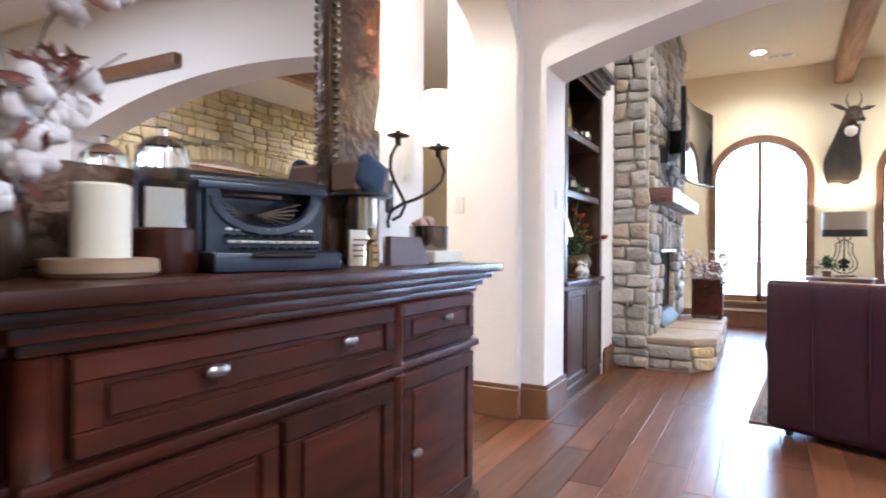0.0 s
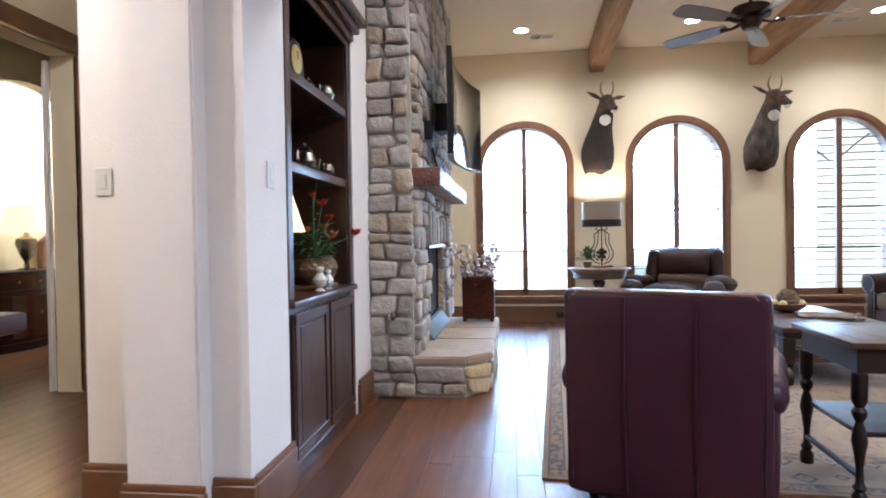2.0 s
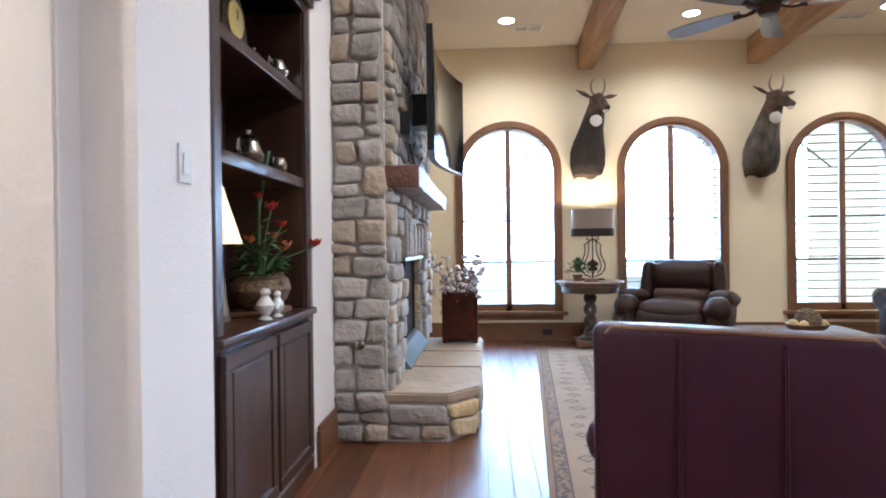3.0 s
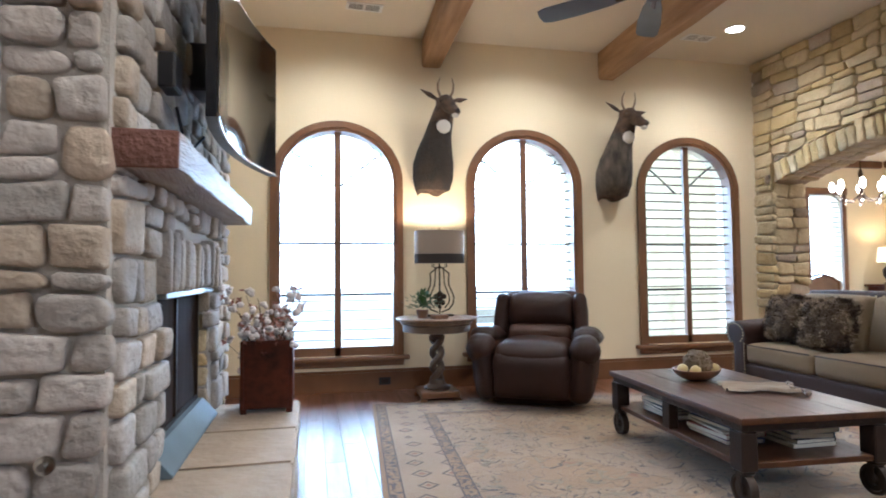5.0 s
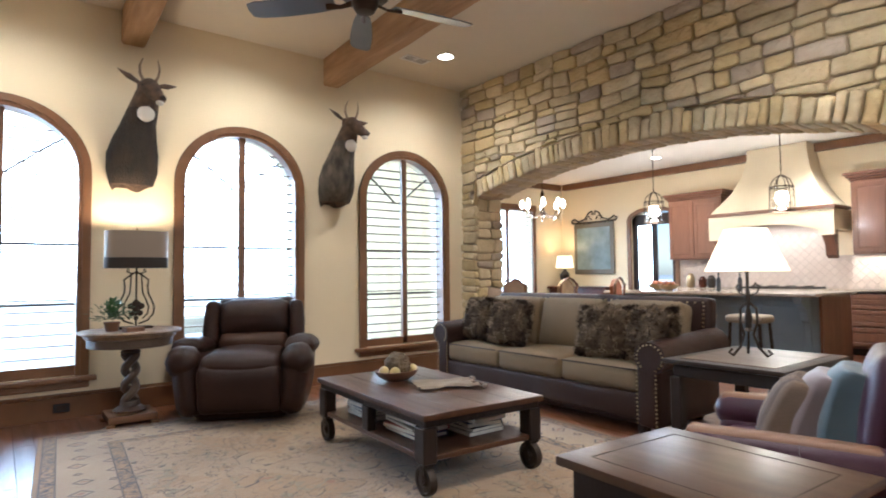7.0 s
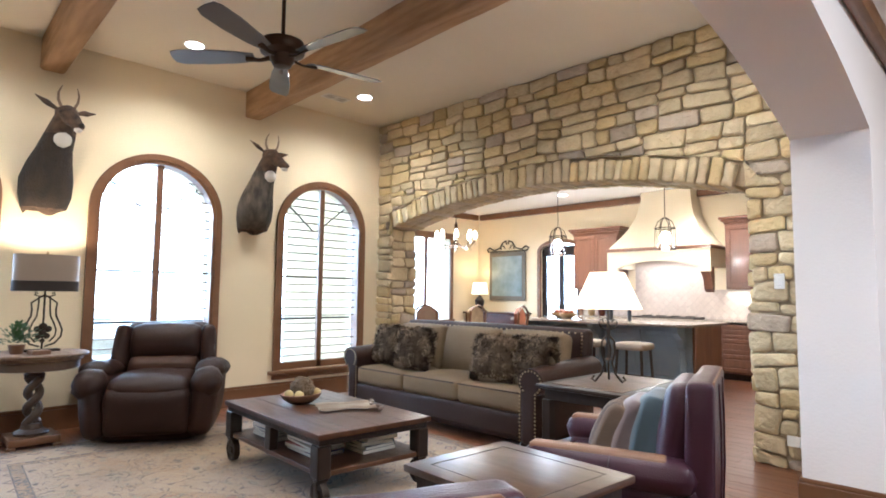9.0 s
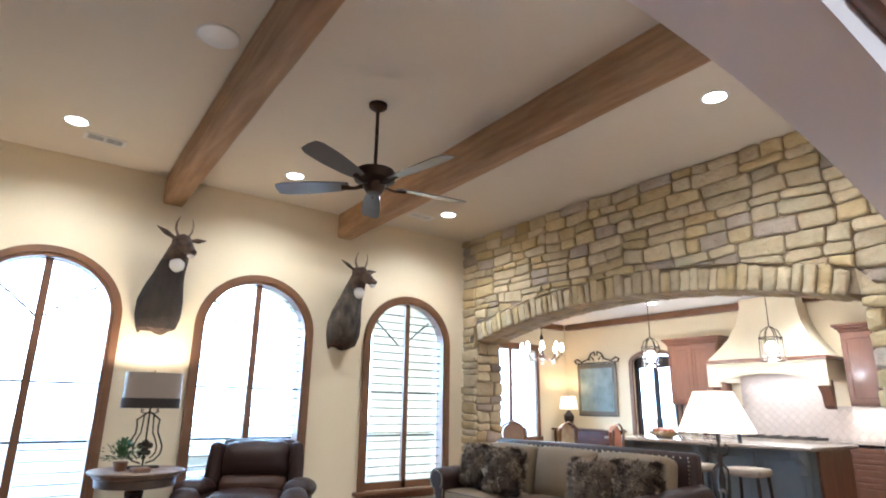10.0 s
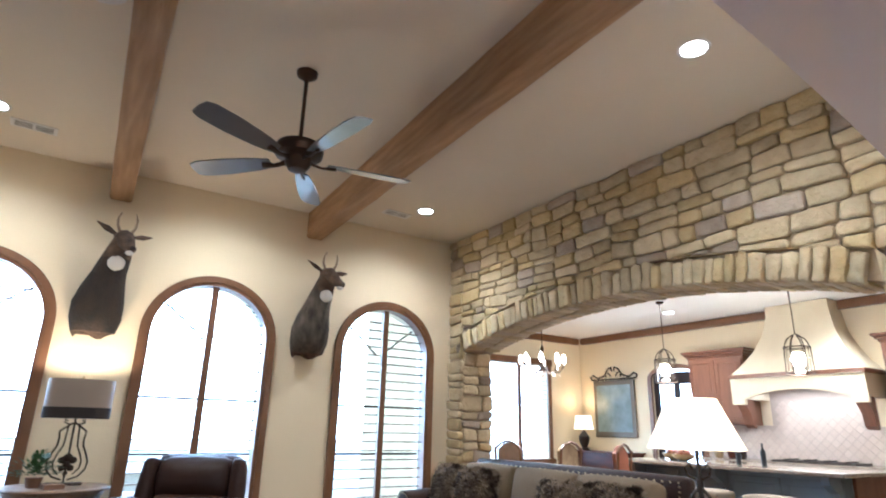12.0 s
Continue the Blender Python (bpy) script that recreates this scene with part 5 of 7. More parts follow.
def club_chair(m, label, group):
    t = thing("club_chair", m, label, "armchair", group)
    t.scale.y = 0.88
    part("base", C((0, 0.0, 0.185), (0.76, 0.84, 0.29), 0.03), M_leather, t)
    part("front_rail", C((0, -0.415, 0.20), (0.60, 0.05, 0.20), 0.02), M_leather, t)
    part("seat_cushion", C((0, -0.08, 0.40), (0.54, 0.66, 0.17), 0.05, (0, 0.02, 0.03), None, 0.0, 5, 0.006), M_leather, t)
    lean = rot(-2)
    b = part("backrest", C((0, 0.385, 0.49), (0.79, 0.13, 0.88), 0.032, (0, 0.010, 0), lean, 0.0, 7, 0.005), M_leather, t)
    part("back_cushion", C((0, 0.27, 0.66), (0.56, 0.15, 0.48), 0.06, (0, 0.04, 0), rot(-9), 0.0, 6, 0.006), M_leather, t)
    for s in (-1, 1):
        part("back_seam", T([(s * 0.135, 0.438, 0.09), (s * 0.135, 0.458, 0.3), (s * 0.135, 0.470, 0.5), (s * 0.135, 0.472, 0.7), (s * 0.135, 0.467, 0.90)], 0.0055, 5), M_leather, b)
    edge = [(-0.365, 0.436, 0.10), (-0.372, 0.452, 0.6), (-0.365, 0.458, 0.89), (-0.33, 0.455, 0.922), (0.33, 0.455, 0.922), (0.365, 0.458, 0.89), (0.372, 0.452, 0.6), (0.365, 0.436, 0.10)]
    part("piping", T(edge, 0.0055, 6), M_leather, b)
    part("top_piping", T(edge[2:6], 0.007, 6), M_worn, b, "rubbed tan leather top edge")
    for s in (-1, 1):
        a = part("armrest", C((s * 0.345, -0.03, 0.31), (0.13, 0.84, 0.40), 0.045, (0.01, 0.02, 0)), M_leather, t)
        part("arm_roll", C((s * 0.362, -0.05, 0.525), (0.17, 0.86, 0.15), 0.07, (0.0, 0.01, 0.005)), M_leather, a)
        part("arm_wear", C((s * 0.365, -0.10, 0.583), (0.10, 0.70, 0.045), 0.022, (0, 0, 0.004)), M_worn, a, "rubbed tan arm top")
        part("arm_seam", T([(s * 0.362 + 0.087 * math.cos(math.pi * k / 10), -0.02, 0.525 + 0.081 * math.sin(math.pi * k / 10)) for k in range(11)], 0.0035, 5), M_leather, a)
        for y in (-0.36, 0.36):
            part("foot", L([(0.02, 0), (0.028, 0.03), (0.026, 0.05)], 12, s * 0.30, y * 0.9), M_black, t)
    return t


club_chair(pose(0.670, 4.25, 0.0, 0, 0, 157), "oxblood leather club chair seen from behind", "leather club chairs")
club_chair(pose(2.74, 4.50, 0.0, 0, 0, 197), "oxblood leather club chair with cushions", "leather club chairs")
M_stripe = mat("striped_throw_pillow", (0.22, 0.15, 0.10), 0.95, (0.025, 0.018, 0.02), 4, stretch=(9, 0.5, 0.5), bump=0.3, bscale=200)
M_blue = mat("grey_blue_velvet", (0.075, 0.105, 0.125), 0.9, (0.05, 0.072, 0.09), 4, sheen=0.4)
M_lilac = mat("pale_mauve_velvet", (0.21, 0.16, 0.155), 0.9, (0.15, 0.11, 0.105), 5, sheen=0.4)
M_tan = mat("tan_suede", (0.15, 0.10, 0.07), 0.95, (0.10, 0.068, 0.046), 6, sheen=0.3)
pillow("throw_pillow", pose(2.725, 4.565, 0.61, -24, 0, 196), M_stripe, "striped brown throw pillow on the chair", 0.34, "chair pillows")
pillow("throw_pillow", pose(2.745, 4.475, 0.63, -20, 0, 199), M_lilac, "pale mauve velvet throw pillow on the chair", 0.35, "chair pillows")
pillow("throw_pillow", pose(2.76, 4.385, 0.65, -14, 0, 197), M_blue, "grey-blue throw pillow on the chair", 0.37, "chair pillows")
pillow("throw_pillow", pose(0.72, 4.38, 0.58, -30, 0, 157), M_tan, "plain tan throw pillow on the chair", 0.36, "chair pillows")

# ---- end tables ----
def turned(bm, x, y, z0, z1, s=1.0):
    h = z1 - z0
    prof = [(0.022, 0), (0.030, 0.02), (0.030, 0.10), (0.018, 0.13), (0.028, 0.16), (0.016, 0.19), (0.014, 0.30), (0.022, 0.42), (0.030, 0.50), (0.024, 0.58), (0.014, 0.64), (0.026, 0.68), (0.030, 0.72), (0.018, 0.75), (0.030, 0.80), (0.030, 1.0)]
    return lathe(bm, [(q * s, z0 + h * z) for q, z in prof], 14, x, y)


et = thing("end_table", pose(1.575, 4.31, 0, 0, 0, -3), "dark wooden end table with turned legs", "table", "end tables")
M_et = mat("dark_polished_wood", (0.075, 0.034, 0.014), 0.32, (0.030, 0.014, 0.007), 4, bump=0.05, stretch=(5, 0.8, 1), detail=9, spec=0.35)
part("tabletop", B(-0.255, 0.255, -0.295, 0.295, 0.675, 0.702, 0.008, 2), M_et, et)
bm = bmesh.new()
for x in (-0.185, 0.185):
    box(bm, x - 0.0015, x + 0.0015, -0.225, 0.225, 0.7017, 0.7028)
for y in (-0.225, 0.225):
    box(bm, -0.185, 0.185, y - 0.0015, y + 0.0015, 0.7018, 0.7029)
part("top_joint", bm, M_black, et)
part("apron", B(-0.22, 0.22, -0.265, 0.265, 0.57, 0.674, 0.004), M_black, et)
for sx in (-1, 1):
    for sy in (-1, 1):
        part("leg", turned(bmesh.new(), sx * 0.205, sy * 0.245, 0.0, 0.57), M_black, et)
    part("stretcher", T([(sx * 0.205, -0.24, 0.14), (sx * 0.205, 0.24, 0.14)], 0.014, 8), M_black, et)
part("shelf", B(-0.20, 0.20, -0.24, 0.24, 0.30, 0.322, 0.004), M_black, et)
e2 = thing("end_table", pose(3.91, 5.24, 0), "square dark wooden end table with inset top", "table", "end tables")
part("tabletop", B(-0.48, 0.48, -0.36, 0.36, 0.63, 0.66, 0.012, 2), M_black, e2)
part("inset", B(-0.40, 0.40, -0.28, 0.28, 0.6602, 0.664, 0.002), M_et, e2)
part("apron", B(-0.43, 0.43, -0.31, 0.31, 0.55, 0.629, 0.004), M_black, e2)
for sx in (-1, 1):
    for sy in (-1, 1):
        part("leg", B(sx * 0.41 - 0.035, sx * 0.41 + 0.035, sy * 0.29 - 0.035, sy * 0.29 + 0.035, 0, 0.55, 0.006), M_black, e2)
part("shelf", B(-0.39, 0.39, -0.27, 0.27, 0.16, 0.185, 0.004), M_black, e2)
tl = thing("table_lamp", pose(3.87, 5.26, 0.664), "wrought iron scroll lamp with lit cream shade", "lamp")
part("stem", L([(0.03, 0.16), (0.018, 0.18), (0.024, 0.24), (0.012, 0.30), (0.02, 0.36), (0.010, 0.42), (0.010, 0.53), (0.03, 0.535), (0.03, 0.545)], 12), M_iron, tl)
for k in range(3):
    a = 2 * math.pi * k / 3 + 0.5
    c, s = math.cos(a), math.sin(a)
    part("foot", T([(q * c, q * s, z) for q, z in ((0.01, 0.34), (0.05, 0.30), (0.055, 0.22), (0.03, 0.14), (0.06, 0.06), (0.11, 0.01), (0.135, 0.03), (0.115, 0.05))], 0.008, 7), M_iron, tl)
    part("curl", T([(q * c, q * s, z) for q, z in ((0.01, 0.38), (0.06, 0.40), (0.075, 0.44), (0.05, 0.46), (0.035, 0.435))], 0.006, 6), M_iron, tl)
part("shade", L([(0.255, 0.535), (0.13, 0.80), (0.126, 0.80), (0.251, 0.536)], 8), M_shade, tl, "lit cream panelled shade", 20)
lamp("end_table_bulb", "POINT", (3.87, 5.26, 1.36), 5, WARM, 0.05)

# ---- sofa ----
so = thing("sofa", pose(4.34, 7.20, 0, 0, 0, -90), "leather-framed sofa with taupe fabric cushions and nailheads", "sofa")
so.scale.x = 1.11
part("base", C((0, 0.0, 0.20), (2.30, 0.88, 0.26), 0.035), M_leather_b, so)
part("front_rail", C((0, -0.44, 0.21), (2.06, 0.06, 0.20), 0.025), M_leather_b, so)
for k in range(3):
    x = -0.69 + 0.69 * k
    c = part("seat_cushion", C((x, -0.10, 0.40), (0.685, 0.74, 0.19), 0.05, (0, 0.02, 0.03)), M_fabric, so, "taupe seat cushion")
    part("seat_piping", T([(x - 0.32, -0.47, 0.478), (x, -0.488, 0.482), (x + 0.32, -0.47, 0.478)], 0.006, 6), M_leather_b, c)
    part("back_cushion", C((x, 0.20, 0.70), (0.68, 0.20, 0.50), 0.06, (0, 0.05, 0.01), rot(-12)), M_fabric, so, "taupe back cushion")
bk = part("backrest", C((0, 0.40, 0.585), (2.26, 0.14, 0.80), 0.045, (0, 0, 0.01), rot(-6)), M_leather_b, so)
nail = L([(0.009, 0), (0.008, 0.004), (0, 0.007)], 6)
nail_me = finish(nail, "nailhead", M_nail)


def nailhead(parent, m):
    o = new("nailhead", nail_me)
    o.parent, o.matrix_basis = parent, m


for s in (-1, 1):
    a = part("armrest", C((s * 1.09, -0.03, 0.34), (0.16, 0.90, 0.54), 0.04), M_leather_b, so)
    roll = [(s * 1.12, -0.485, 0.58), (s * 1.12, 0.43, 0.63)]
    part("arm_roll", T(roll, 0.115, 20), M_leather_b, a)
    for k in range(16):
        b = math.pi * (-0.25 + 1.5 * k / 15)
        nailhead(a, pose(s * 1.12 + 0.095 * math.cos(b), -0.487, 0.58 + 0.095 * math.sin(b), 90, 0, 0))
    for k in range(14):
        for q in (1.02, 1.16):
            nailhead(a, pose(s * q, -0.482, 0.10 + 0.03 * k, 90, 0, 0))
    for y in (-0.40, 0.36):
        part("foot", L([(0.03, 0), (0.045, 0.03), (0.04, 0.075)], 12, s * 1.02, y), M_black, so)
for k in range(36):
    nailhead(bk, pose(-1.08 + 2.16 * k / 35, 0.362, 0.945, 84, 0, 0))
for k in range(10):
    nailhead(bk, pose(1.085, 0.328 + 0.0035 * k, 0.62 + 0.033 * k, 84, 0, 0))
def fur_pillow(m, label):
    bm = bmesh.new()
    cushion(bm, (0, 0, 0), (0.43, 0.16, 0.42), 0.06, (-0.03, 0.06, -0.03), None, 0, 9, 0.022)
    rr = random.Random(len(label))
    bm.faces.ensure_lookup_table()
    for f in [f for f in bm.faces]:
        c = f.calc_center_median()
        n = f.normal if f.normal.length > 0 else Vector((0, 0, 1))
        f.normal_update()
        n = c.normalized()
        for q in range(7):
            p = c + Vector([rr.uniform(-0.015, 0.015) for _ in range(3)])
            d = (n + Vector([rr.uniform(-0.9, 0.9) for _ in range(3)])).normalized() * rr.uniform(0.02, 0.04)
            e = d.orthogonal().normalized() * 0.004
            t = bm.faces.new([bm.verts.new(x) for x in (p - e, p + e, p + d)])
            k = noise.noise(c * 14 + Vector((len(label), 0, 0)))
            t.material_index = 1 if k > 0.12 else 2 if k < -0.05 else 0
    o = part("fur_pillow", bm, M_fur, None, "", 80)
    o.data.materials.append(M_furl)
    o.data.materials.append(M_furd)
    o.matrix_basis = m
    return tagged(o, label, "pillow", "sofa pillows")


# pillows lean on the back cushions
for y, x, z, rz, lb in ((8.14, 4.17, 0.73, -99, "dark fur throw pillow in the sofa's corner"), (7.66, 4.12, 0.72, -84, "mottled brown fur throw pillow on the sofa"), (6.52, 4.10, 0.71, -76, "mottled dark fur throw pillow on the sofa"), (6.15, 4.17, 0.72, -98, "shaggy brown fur throw pillow on the sofa")):
    fur_pillow(pose(x, y, z, -20, 0, rz), lb)

# ---- coffee table ----
ct = thing("coffee_table", pose(2.385, 6.735, 0.0105, 0, 0, -3), "industrial wooden coffee table on iron caster wheels", "table")
part("tabletop", B(-0.435, 0.435, -0.72, 0.72, 0.41, 0.445, 0.006, 2), M_table, ct)
bm = bmesh.new()
for x in (-0.205, 0.0, 0.205):
    box(bm, x - 0.0015, x + 0.0015, -0.715, 0.715, 0.4445, 0.446)
part("top_joint", bm, M_black, ct)
part("apron", B(-0.415, 0.415, -0.70, 0.70, 0.37, 0.409, 0.004), M_black, ct)
part("shelf", B(-0.405, 0.405, -0.69, 0.69, 0.185, 0.215, 0.004), M_table, ct)
rivet_me = finish(L([(0.007, 0), (0.006, 0.003), (0, 0.005)], 6), "rivet", M_iron)
for sx in (-1, 1):
    part("middle_post", B(sx * 0.385 - 0.03, sx * 0.385 + 0.03, -0.04, 0.04, 0.216, 0.369, 0.004), M_black, ct)
    for k in range(22):
        o = new("rivet", rivet_me)
        o.parent, o.matrix_basis = ct, pose(sx * 0.4155, -0.67 + 1.34 * k / 21, 0.39, 0, sx * 90, 0)
    for sy in (-1, 1):
        lx, ly = sx * 0.38, sy * 0.655
        lg = part("leg", B(lx - 0.045, lx + 0.045, ly - 0.05, ly + 0.05, 0.175, 0.369, 0.006), M_black, ct)
        cs = part("caster", B(lx - 0.035, lx + 0.035, ly - 0.04, ly + 0.04, 0.160, 0.174, 0.004), M_iron, ct)
        wh = L([(0, -0.026), (0.026, -0.028), (0.03, -0.014), (0.058, -0.012), (0.064, -0.022), (0.078, -0.022), (0.081, 0), (0.078, 0.022), (0.064, 0.022), (0.058, 0.012), (0.03, 0.014), (0.026, 0.028), (0, 0.026)], 26)
        part("wheel", wh, M_iron, cs).matrix_basis = pose(lx, ly, 0.081, 90, 0, 90)
        for q in (-1, 1):
            part("fork", B(lx + q * 0.031 - 0.003, lx + q * 0.031 + 0.003, ly - 0.018, ly + 0.018, 0.065, 0.161, 0.002), M_iron, cs)
for sy in (-1, 1):
    for k in range(13):
        o = new("rivet", rivet_me)
        o.parent, o.matrix_basis = ct, pose(-0.38 + 0.76 * k / 12, sy * 0.7005, 0.39, -sy * 90, 0, 0)
BOOKS = [(0.05, 0.08, 0.20), (0.55, 0.52, 0.45), (0.28, 0.04, 0.04), (0.03, 0.03, 0.035), (0.35, 0.30, 0.22), (0.08, 0.13, 0.18)]
for bx_, by_, nb in ((-0.17, 0.33, 4), (-0.17, -0.22, 4), (0.15, -0.35, 4), (0.15, 0.30, 3)):
    z = 0.225
    for k in range(nb):
        h = rng.uniform(0.016, 0.03)
        col = BOOKS[(k * 2 + int(bx_ > 0) + int(by_ > 0)) % len(BOOKS)]
        w, d = rng.uniform(0.11, 0.14), rng.uniform(0.15, 0.19)
        o = thing("book", ct.matrix_basis @ pose(bx_, by_, z - 0.01 + 0.010 - 0.010, 0, 0, rng.uniform(-6, 6)), "large coffee-table book stacked on the lower shelf", "book", "stacked books")
        part("cover", B(-w, w, -d, d, 0, h, 0.002), mat("book_cover", col, 0.45), o)
        part("page_block", B(-w - 0.002, w - 0.012, -d - 0.002, d + 0.002, 0.004, h - 0.004), M_paper, o)
        z += h + 0.0006
db = thing("dough_bowl", ct.matrix_basis @ pose(-0.03, 0.26, 0.4455, 0, 0, 20), "shallow wooden bowl holding a woven ball and gourds", "bowl")
part("bowl", L([(0.06, 0), (0.10, 0.01), (0.15, 0.04), (0.175, 0.075), (0.168, 0.078), (0.14, 0.05), (0.09, 0.022), (0, 0.015)], 26, 0, 0, 0, 1.0, 0.8), M_worn, db)
bm = bmesh.new()
bmesh.ops.create_icosphere(bm, subdivisions=4, radius=0.092, matrix=Matrix.Translation((0.01, 0, 0.105)))
for v in bm.verts:
    v.co += 0.014 * noise.noise_vector(v.co * 40)
part("woven_ball", bm, mat("dried_moss_ball", (0.16, 0.11, 0.06), 0.95, (0.07, 0.045, 0.025), 30, bump=0.8), db)
for x, y in ((-0.09, -0.06), (-0.10, 0.03), (0.09, -0.07)):
    bm = bmesh.new()
    bmesh.ops.create_icosphere(bm, subdivisions=2, radius=0.036, matrix=Matrix.Translation((x, y, 0.075)))
    part("gourd", bm, mat("pale_gourd", (0.48, 0.36, 0.14), 0.5), db)
# crumpled linen cloth with a string of wooden beads
an = thing("antler_spray", ct.matrix_basis @ pose(0.13, -0.10, 0.4455, 0, 0, 70), "pale striped linen cloth with wooden beads on the table", "cloth")
bm = bmesh.new()
g = [[bm.verts.new((0.15 * (i / 9 - 0.5) * 2 * (1 + 0.2 * math.sin(j)), 0.20 * (j / 9 - 0.5) * 2, 0.018 + 0.014 * noise.noise(Vector((i * 0.5, j * 0.6, 3))) + 0.012 * math.sin(i * 1.9))) for j in range(10)] for i in range(10)]
for i in range(9):
    for j in range(9):
        bm.faces.new((g[i][j], g[i + 1][j], g[i + 1][j + 1], g[i][j + 1]))
bmesh.ops.solidify(bm, geom=list(bm.faces), thickness=0.006)
part("cloth", bm, mat("striped_linen", (0.55, 0.48, 0.38), 0.95, (0.30, 0.22, 0.16), 3, stretch=(14, 1, 1)), an)
for k in range(18):
    bm = bmesh.new()
    bmesh.ops.create_icosphere(bm, subdivisions=1, radius=0.016)
    part("bead", bm, M_tan, an).location = (-0.19 + 0.02 * k + 0.0 * k, -0.21 - 0.03 * math.sin(k * 0.5), 0.016)

# ---- rug ----
def rug_material(hx, hy):
    m = bpy.data.materials.new("faded_persian_wool")
    m.use_nodes = True
    n, k = m.node_tree.nodes, m.node_tree.links
    p = n["Principled BSDF"]
    p.inputs["Roughness"].default_value = 0.95
    p.inputs["Sheen Weight"].default_value = 0.2
    co = n.new("ShaderNodeTexCoord")
    sep = n.new("ShaderNodeSeparateXYZ")
    k.new(co.outputs["Object"], sep.inputs[0])

    def math_(op, a, b=None, c=None):
        q = n.new("ShaderNodeMath")
        q.operation = op
        for i, v in enumerate((a, b, c)):
            if v is None:
                continue
            if isinstance(v, (int, float)):
                q.inputs[i].default_value = v
            else:
                k.new(v, q.inputs[i])
        return q.outputs[0]

    dx = math_("SUBTRACT", hx, math_("ABSOLUTE", sep.outputs[0]))
    dy = math_("SUBTRACT", hy, math_("ABSOLUTE", sep.outputs[1]))
    d = math_("MINIMUM", dx, dy)

    def step(lo, hi):
        return math_("MULTIPLY", math_("GREATER_THAN", d, lo), math_("LESS_THAN", d, hi))

    def noise_(scale, detail=4, dist=0.0):
        q = n.new("ShaderNodeTexNoise")
        q.inputs["Scale"].default_value, q.inputs["Detail"].default_value, q.inputs["Distortion"].default_value = scale, detail, dist
        k.new(co.outputs["Object"], q.inputs["Vector"])
        return q.outputs["Fac"]

    def mixc(fac, a, b):
        q = n.new("ShaderNodeMix")
        q.data_type = "RGBA"
        k.new(fac, q.inputs["Factor"])
        for s, v in (("A", a), ("B", b)):
            if isinstance(v, tuple):
                q.inputs[s].default_value = (*v, 1)
            else:
                k.new(v, q.inputs[s])
        return q.outputs["Result"]

    cream, gold, brown, rust, sage = (0.40, 0.285, 0.165), (0.30, 0.165, 0.055), (0.085, 0.045, 0.024), (0.27, 0.105, 0.04), (0.24, 0.19, 0.10)
    col = mixc(math_("MULTIPLY", noise_(3.0), 0.8), cream, gold)
    col = mixc(math_("MULTIPLY", math_("GREATER_THAN", noise_(2.4, 5, 0.8), 0.54), 0.6), col, gold)
    v = n.new("ShaderNodeTexVoronoi")
    v.feature, v.distance = "F1", "MANHATTAN"
    v.inputs["Scale"].default_value = 2.6
    v.inputs["Randomness"].default_value = 0.75
    k.new(co.outputs["Object"], v.inputs["Vector"])
    dist = v.outputs["Distance"]
    col = mixc(math_("MULTIPLY", math_("LESS_THAN", dist, 0.24), math_("GREATER_THAN", noise_(13, 3), 0.50)), col, rust)
    col = mixc(math_("MULTIPLY", math_("LESS_THAN", math_("ABSOLUTE", math_("SUBTRACT", dist, 0.27)), 0.022), math_("GREATER_THAN", noise_(22, 3), 0.48)), col, brown)
    col = mixc(math_("MULTIPLY", math_("GREATER_THAN", noise_(8, 5, 1.2), 0.60), 0.75), col, sage)
    col = mixc(math_("LESS_THAN", math_("ABSOLUTE", math_("SUBTRACT", noise_(4.2, 2, 2.0), 0.5)), 0.012), col, brown)
    bord = mixc(math_("MULTIPLY", noise_(5), 0.6), cream, gold)
    w = n.new("ShaderNodeTexVoronoi")
    w.feature, w.distance = "F1", "MANHATTAN"
    w.inputs["Scale"].default_value = 5.2
    w.inputs["Randomness"].default_value = 0.25
    k.new(co.outputs["Object"], w.inputs["Vector"])
    ringd = math_("ABSOLUTE", math_("SUBTRACT", w.outputs["Distance"], 0.30))
    bord = mixc(math_("LESS_THAN", ringd, 0.05), bord, brown)
    bord = mixc(math_("LESS_THAN", w.outputs["Distance"], 0.13), bord, rust)
    small = mixc(math_("GREATER_THAN", noise_(38, 1), 0.52), gold, brown)
    col = mixc(step(0.0, 0.50), col, bord)
    col = mixc(step(0.035, 0.105), col, small)
    col = mixc(step(0.43, 0.50), col, small)
    for lo in (0.028, 0.105, 0.42, 0.50):
        col = mixc(step(lo, lo + 0.010), col, brown)
    col = mixc(step(-1, 0.028), col, gold)
    wear = n.new("ShaderNodeHueSaturation")
    k.new(math_("MULTIPLY_ADD", noise_(1.3, 5), 0.7, 0.30), wear.inputs["Value"])
    wear.inputs["Saturation"].default_value = 1.0
    k.new(col, wear.inputs["Color"])
    k.new(wear.outputs[0], p.inputs["Base Color"])
    bp = n.new("ShaderNodeBump")
    bp.inputs["Strength"].default_value, bp.inputs["Distance"].default_value = 0.5, 0.004
    k.new(noise_(260, 2), bp.inputs["Height"])
    k.new(bp.outputs[0], p.inputs["Normal"])
    return m


rg = part("area_rug", B(-1.75, 1.75, -2.30, 2.30, 0.0015, 0.0105, 0.003), rug_material(1.75, 2.30))
rg.matrix_basis = pose(1.97, 6.43, 0, 0, 0, -4.1)
tagged(rg, "faded cream and gold patterned wool area rug", "rug")

